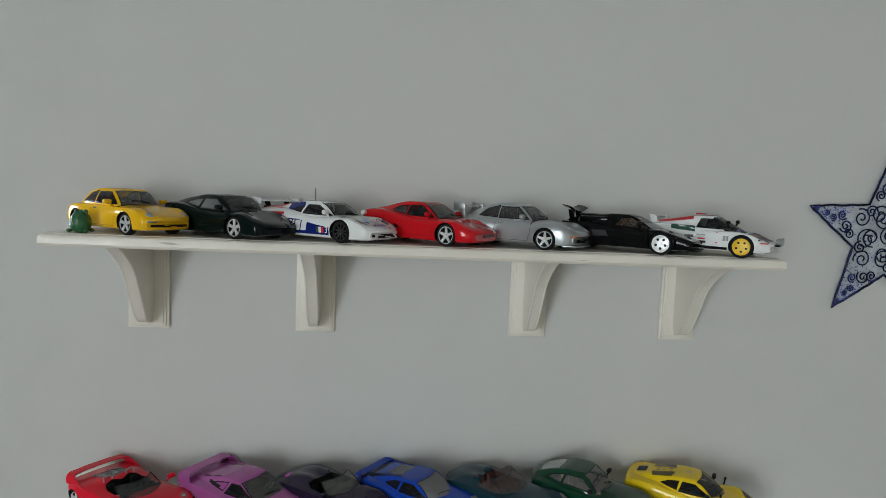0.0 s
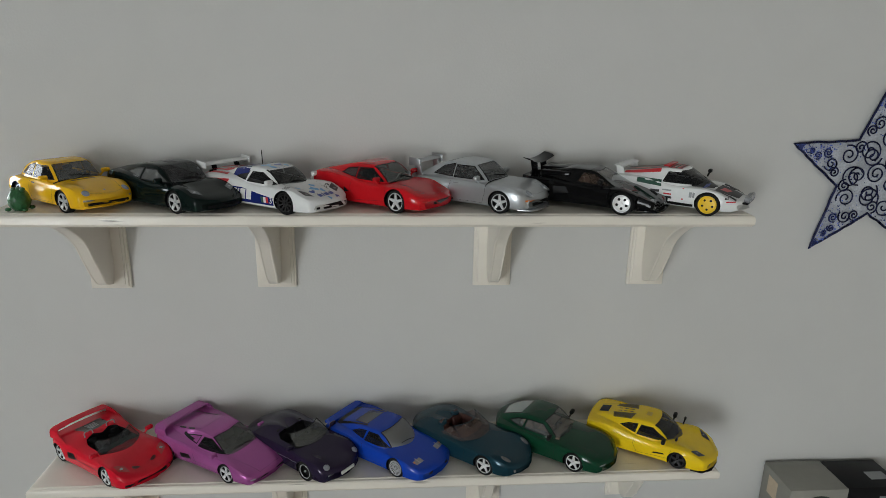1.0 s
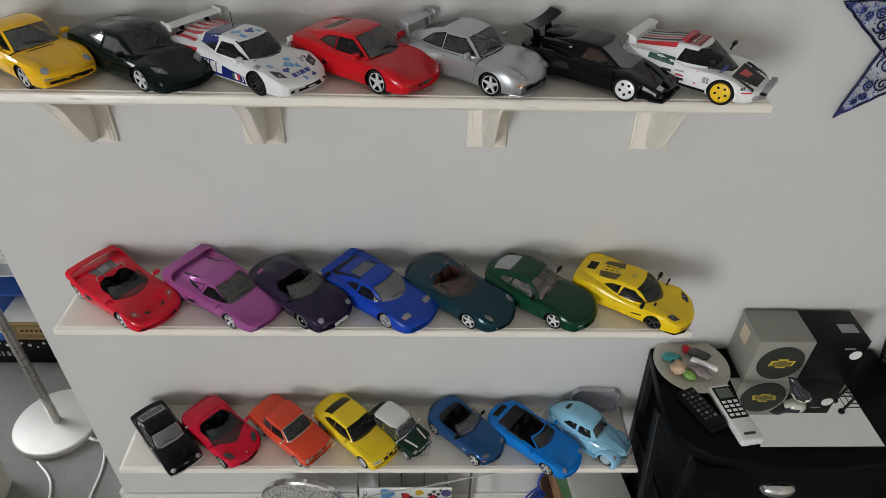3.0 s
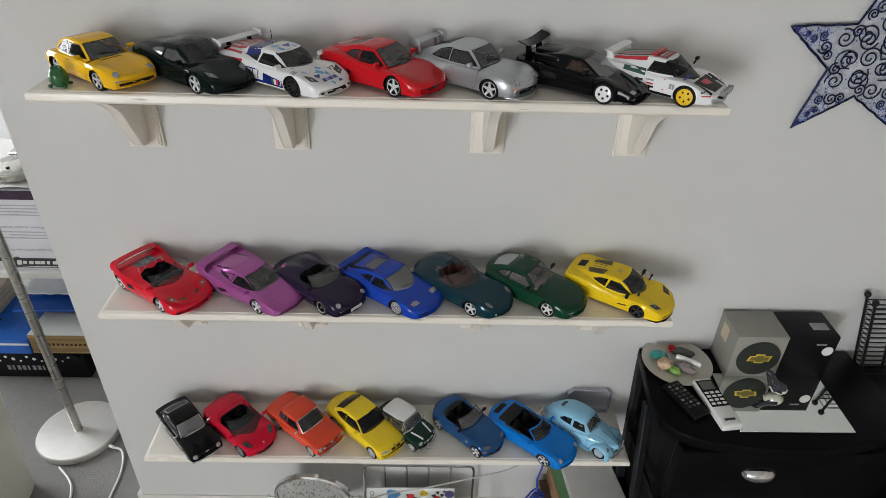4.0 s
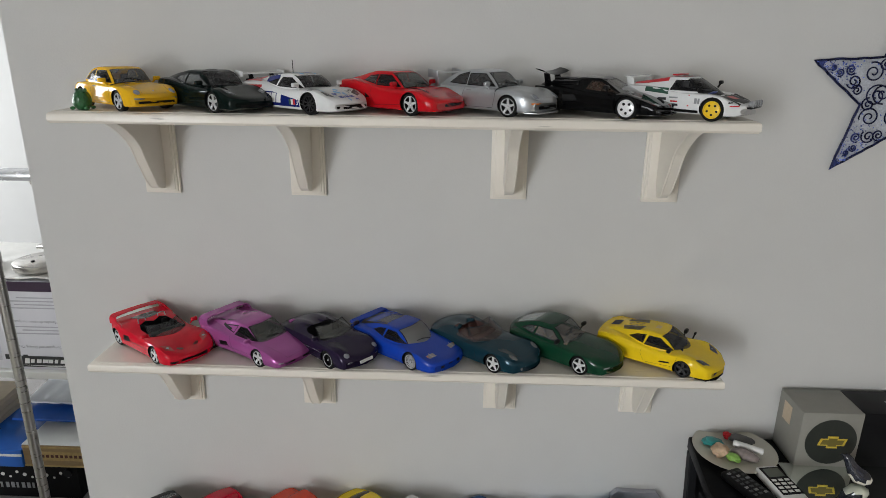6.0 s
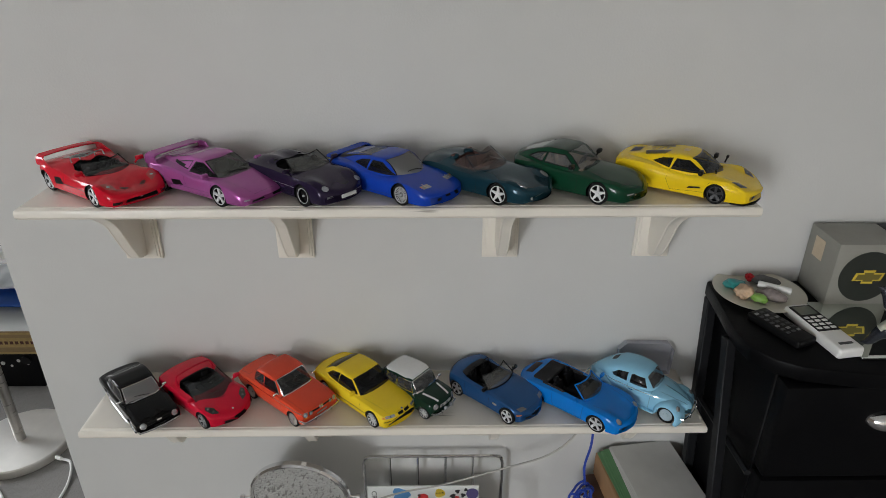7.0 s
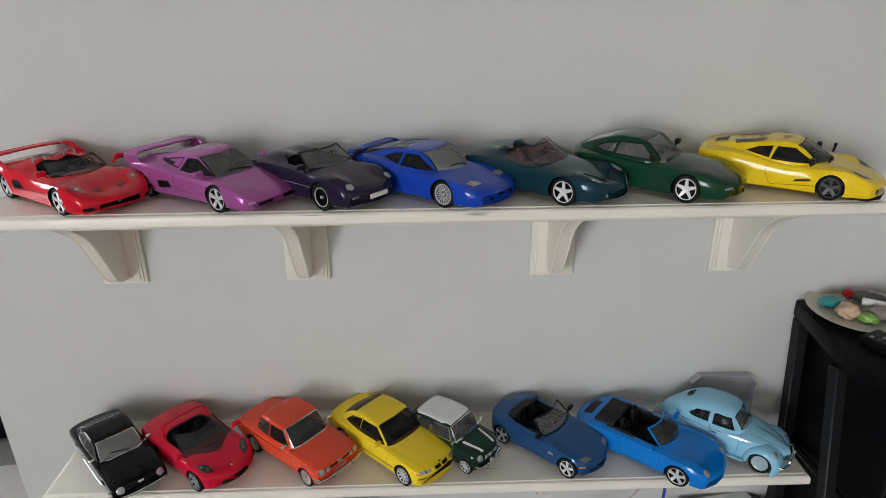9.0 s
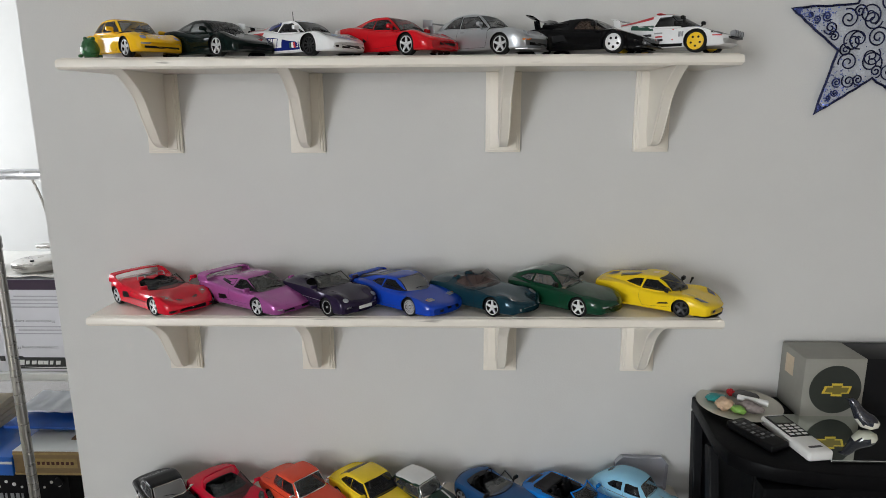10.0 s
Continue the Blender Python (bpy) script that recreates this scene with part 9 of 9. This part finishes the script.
for i in range(3):
    part("handling_mark", box((-1.29 + 0.028 * i, 0.5334, 0.034), (-1.275 + 0.028 * i, 0.5350, 0.050)), mat("print_black", (0.03, 0.03, 0.03), 0.4), sb)

b = bmesh.new()
bmesh.ops.create_grid(b, x_segments=24, y_segments=12, size=0.5, matrix=Matrix.Diagonal((0.5, 0.34, 1, 1)))
for v in b.verts:
    v.co.z = 0.004 + 0.010 * abs(noise.noise(v.co * 9)) + 0.012 * max(0, noise.noise(v.co * 4))
bmesh.ops.solidify(b, geom=b.faces[:], thickness=0.002)
tagged(part("white_cloth", b, mat("white_cotton", (0.78, 0.77, 0.73), 0.9, var=0.04, scale=60), m=pose(-1.27, 0.71, 0.7475)), "folded white cloth lying on the carton", "cloth")


def desk_lamp(at, full):
    root = thing("desk_lamp", pose(*at), "brushed steel desk lamp with a round base on the carton", "desk lamp")
    part("base", lathe([(0.0, 0.0), (0.078, 0.0), (0.08, 0.003), (0.08, 0.019), (0.076, 0.022), (0.0, 0.023)], 44), STEEL, root)
    part("button", lathe([(0.0055, 0.022), (0.0055, 0.026), (0.0, 0.027)], 12), BLACKP, root, m=pose(-0.01, -0.03, 0))
    if full:
        for dx in (-0.016, 0.016):
            part("stem", tube(smooth_path([(0.05 + dx, 0.0, 0.02), (0.055 + dx, 0, 0.11), (0.045 + dx, 0, 0.20), (0.015 + dx, 0, 0.285)], 8), 0.0035, 8), STEEL, root)
        part("collar", box((0.0, -0.02, 0.060), (0.10, 0.02, 0.070), 0.002, 1), STEEL, root)
        part("lamp_head", box((-0.34, -0.035, 0.270), (0.08, 0.035, 0.297), 0.008, 2), SILVERP, root)


desk_lamp((-1.185, 0.63, 0.762), True)
desk_lamp((-1.41, 0.60, 0.762), False)

# the things stacked below the board
pile = "stack below the shelf unit's board"
kb2 = thing("game_box", pose(0, 0, 0), "black box with white dots and pale lettering on the carpet", "box", pile)
part("carton", box((-1.62, 0.515, 0.0), (-1.12, 0.80, 0.128), 0.002, 1), BOXK, kb2)
for i in range(18):
    x, z = -1.56 + 0.024 * i, 0.078 + 0.018 * ((i * 5) % 3) / 2
    k = bmesh.new()
    cyl(k, (x, 0.5155, z), (x, 0.5142, z), 0.0042 + 0.0012 * ((i * 7) % 3), 10)
    part("dot", k, WHITEP, kb2)
for i in range(8):
    part("lettering_bar", box((-1.40 + 0.0175 * i, 0.5140, 0.036), (-1.389 + 0.0175 * i - 0.004 * (i % 3 == 1), 0.5155, 0.056)), GREYP, kb2)
part("corner_tab", lathe([(0.0, 0.0), (0.014, 0.0), (0.014, 0.006), (0.0, 0.007)], 16), BLACKM, kb2, m=pose(-1.15, 0.514, 0.10, 90, 0, 0))
WOODB = mat("gilt_wood", (0.34, 0.23, 0.11), 0.5, var=0.2, scale=40, stretch=(1, 1, 8))
cg = thing("cigar_box", pose(0, 0, 0.1285), "wooden box with a gilt paper edge and picture lid", "box", pile)
part("case", box((-1.275, 0.500, 0.0), (-1.03, 0.74, 0.080), 0.002, 1), WOODB, cg)
part("lid_paper", box((-1.274, 0.501, 0.0802), (-1.031, 0.739, 0.0820)), PAPERW, cg)
part("front_label", box((-1.225, 0.4988, 0.026), (-1.075, 0.5002, 0.058)), mat("gold_label", (0.50, 0.36, 0.15), 0.35, 0.3, var=0.2, scale=100), cg)
for i in range(9):
    part("lettering_bar", box((-1.215 + 0.0150 * i, 0.4980, 0.037), (-1.206 + 0.0150 * i, 0.4990, 0.047)), mat("dark_red_print", (0.10, 0.03, 0.02), 0.5), cg)
for z in (0.006, 0.073):
    part("gilt_edge", box((-1.274, 0.4985, z - 0.003), (-1.031, 0.5003, z + 0.003)), mat("gold_label", (0.50, 0.36, 0.15), 0.35, 0.3), cg)
part("lid_picture", slab(blob(-1.10, 0.60, 0.035, 16, 0.25, 3), 0.0821, 0.0828), mat("brown_picture", (0.22, 0.12, 0.06), 0.5, var=0.5, scale=60), cg)
bf = thing("blue_box_file", pose(-1.44, 0.62, 0.1285, 0, 0, 0), "flat blue cardboard box with a dark label", "box", pile)
part("case", box((-0.17, -0.125, 0.0), (0.163, 0.12, 0.062), 0.002, 1), mat("blue_card", (0.008, 0.12, 0.52), 0.4, var=0.08, scale=40, coat=0.2), bf)
part("rim", box((-0.171, -0.1265, 0.040), (0.164, -0.1245, 0.048)), PAPERW, bf)
part("dark_label", box((-0.08, -0.06, 0.0622), (0.02, -0.01, 0.0632)), INKK, bf)
tagged(part("blue_folder", box((-0.15, -0.11, 0), (0.19, 0.11, 0.010), 0.004, 2), mat("blue_vinyl", (0.010, 0.10, 0.50), 0.3, var=0.15, scale=20, coat=0.4), m=pose(-1.22, 0.71, 0.228, 0, 4, 6)), "blue vinyl folder on the stack", "folder", pile)
b = bmesh.new()
bmesh.ops.create_grid(b, x_segments=30, y_segments=10, size=0.5, matrix=Matrix.Diagonal((0.32, 0.15, 1, 1)))
for v in b.verts:
    v.co.z = 0.006 + 0.0022 * math.sin(v.co.x * 120) * (0.6 + 0.4 * noise.noise(v.co * 20))
bmesh.ops.solidify(b, geom=b.faces[:], thickness=0.006)
tagged(part("plastic_sheet", b, mat("translucent_white_plastic", (0.70, 0.74, 0.80), 0.3, var=0.06, scale=30, coat=0.3), m=pose(-1.20, 0.74, 0.256, 0, 3, 4)), "ribbed white plastic sheet on the blue folder", "plastic sheet", pile)
for i in range(4):
    tagged(part("notepad", box((-0.15, -0.11, 0), (0.12, 0.11, 0.018), 0.001, 1), mat("cream_paper", (0.60, 0.52, 0.40), 0.8, var=0.1, scale=40, stretch=(1, 1, 30)), m=pose(-1.56, 0.67, 0.192 + 0.019 * i, 0, 0, 2 * i)), "thick cream paper notepad beside the blue box", "notepad", pile)
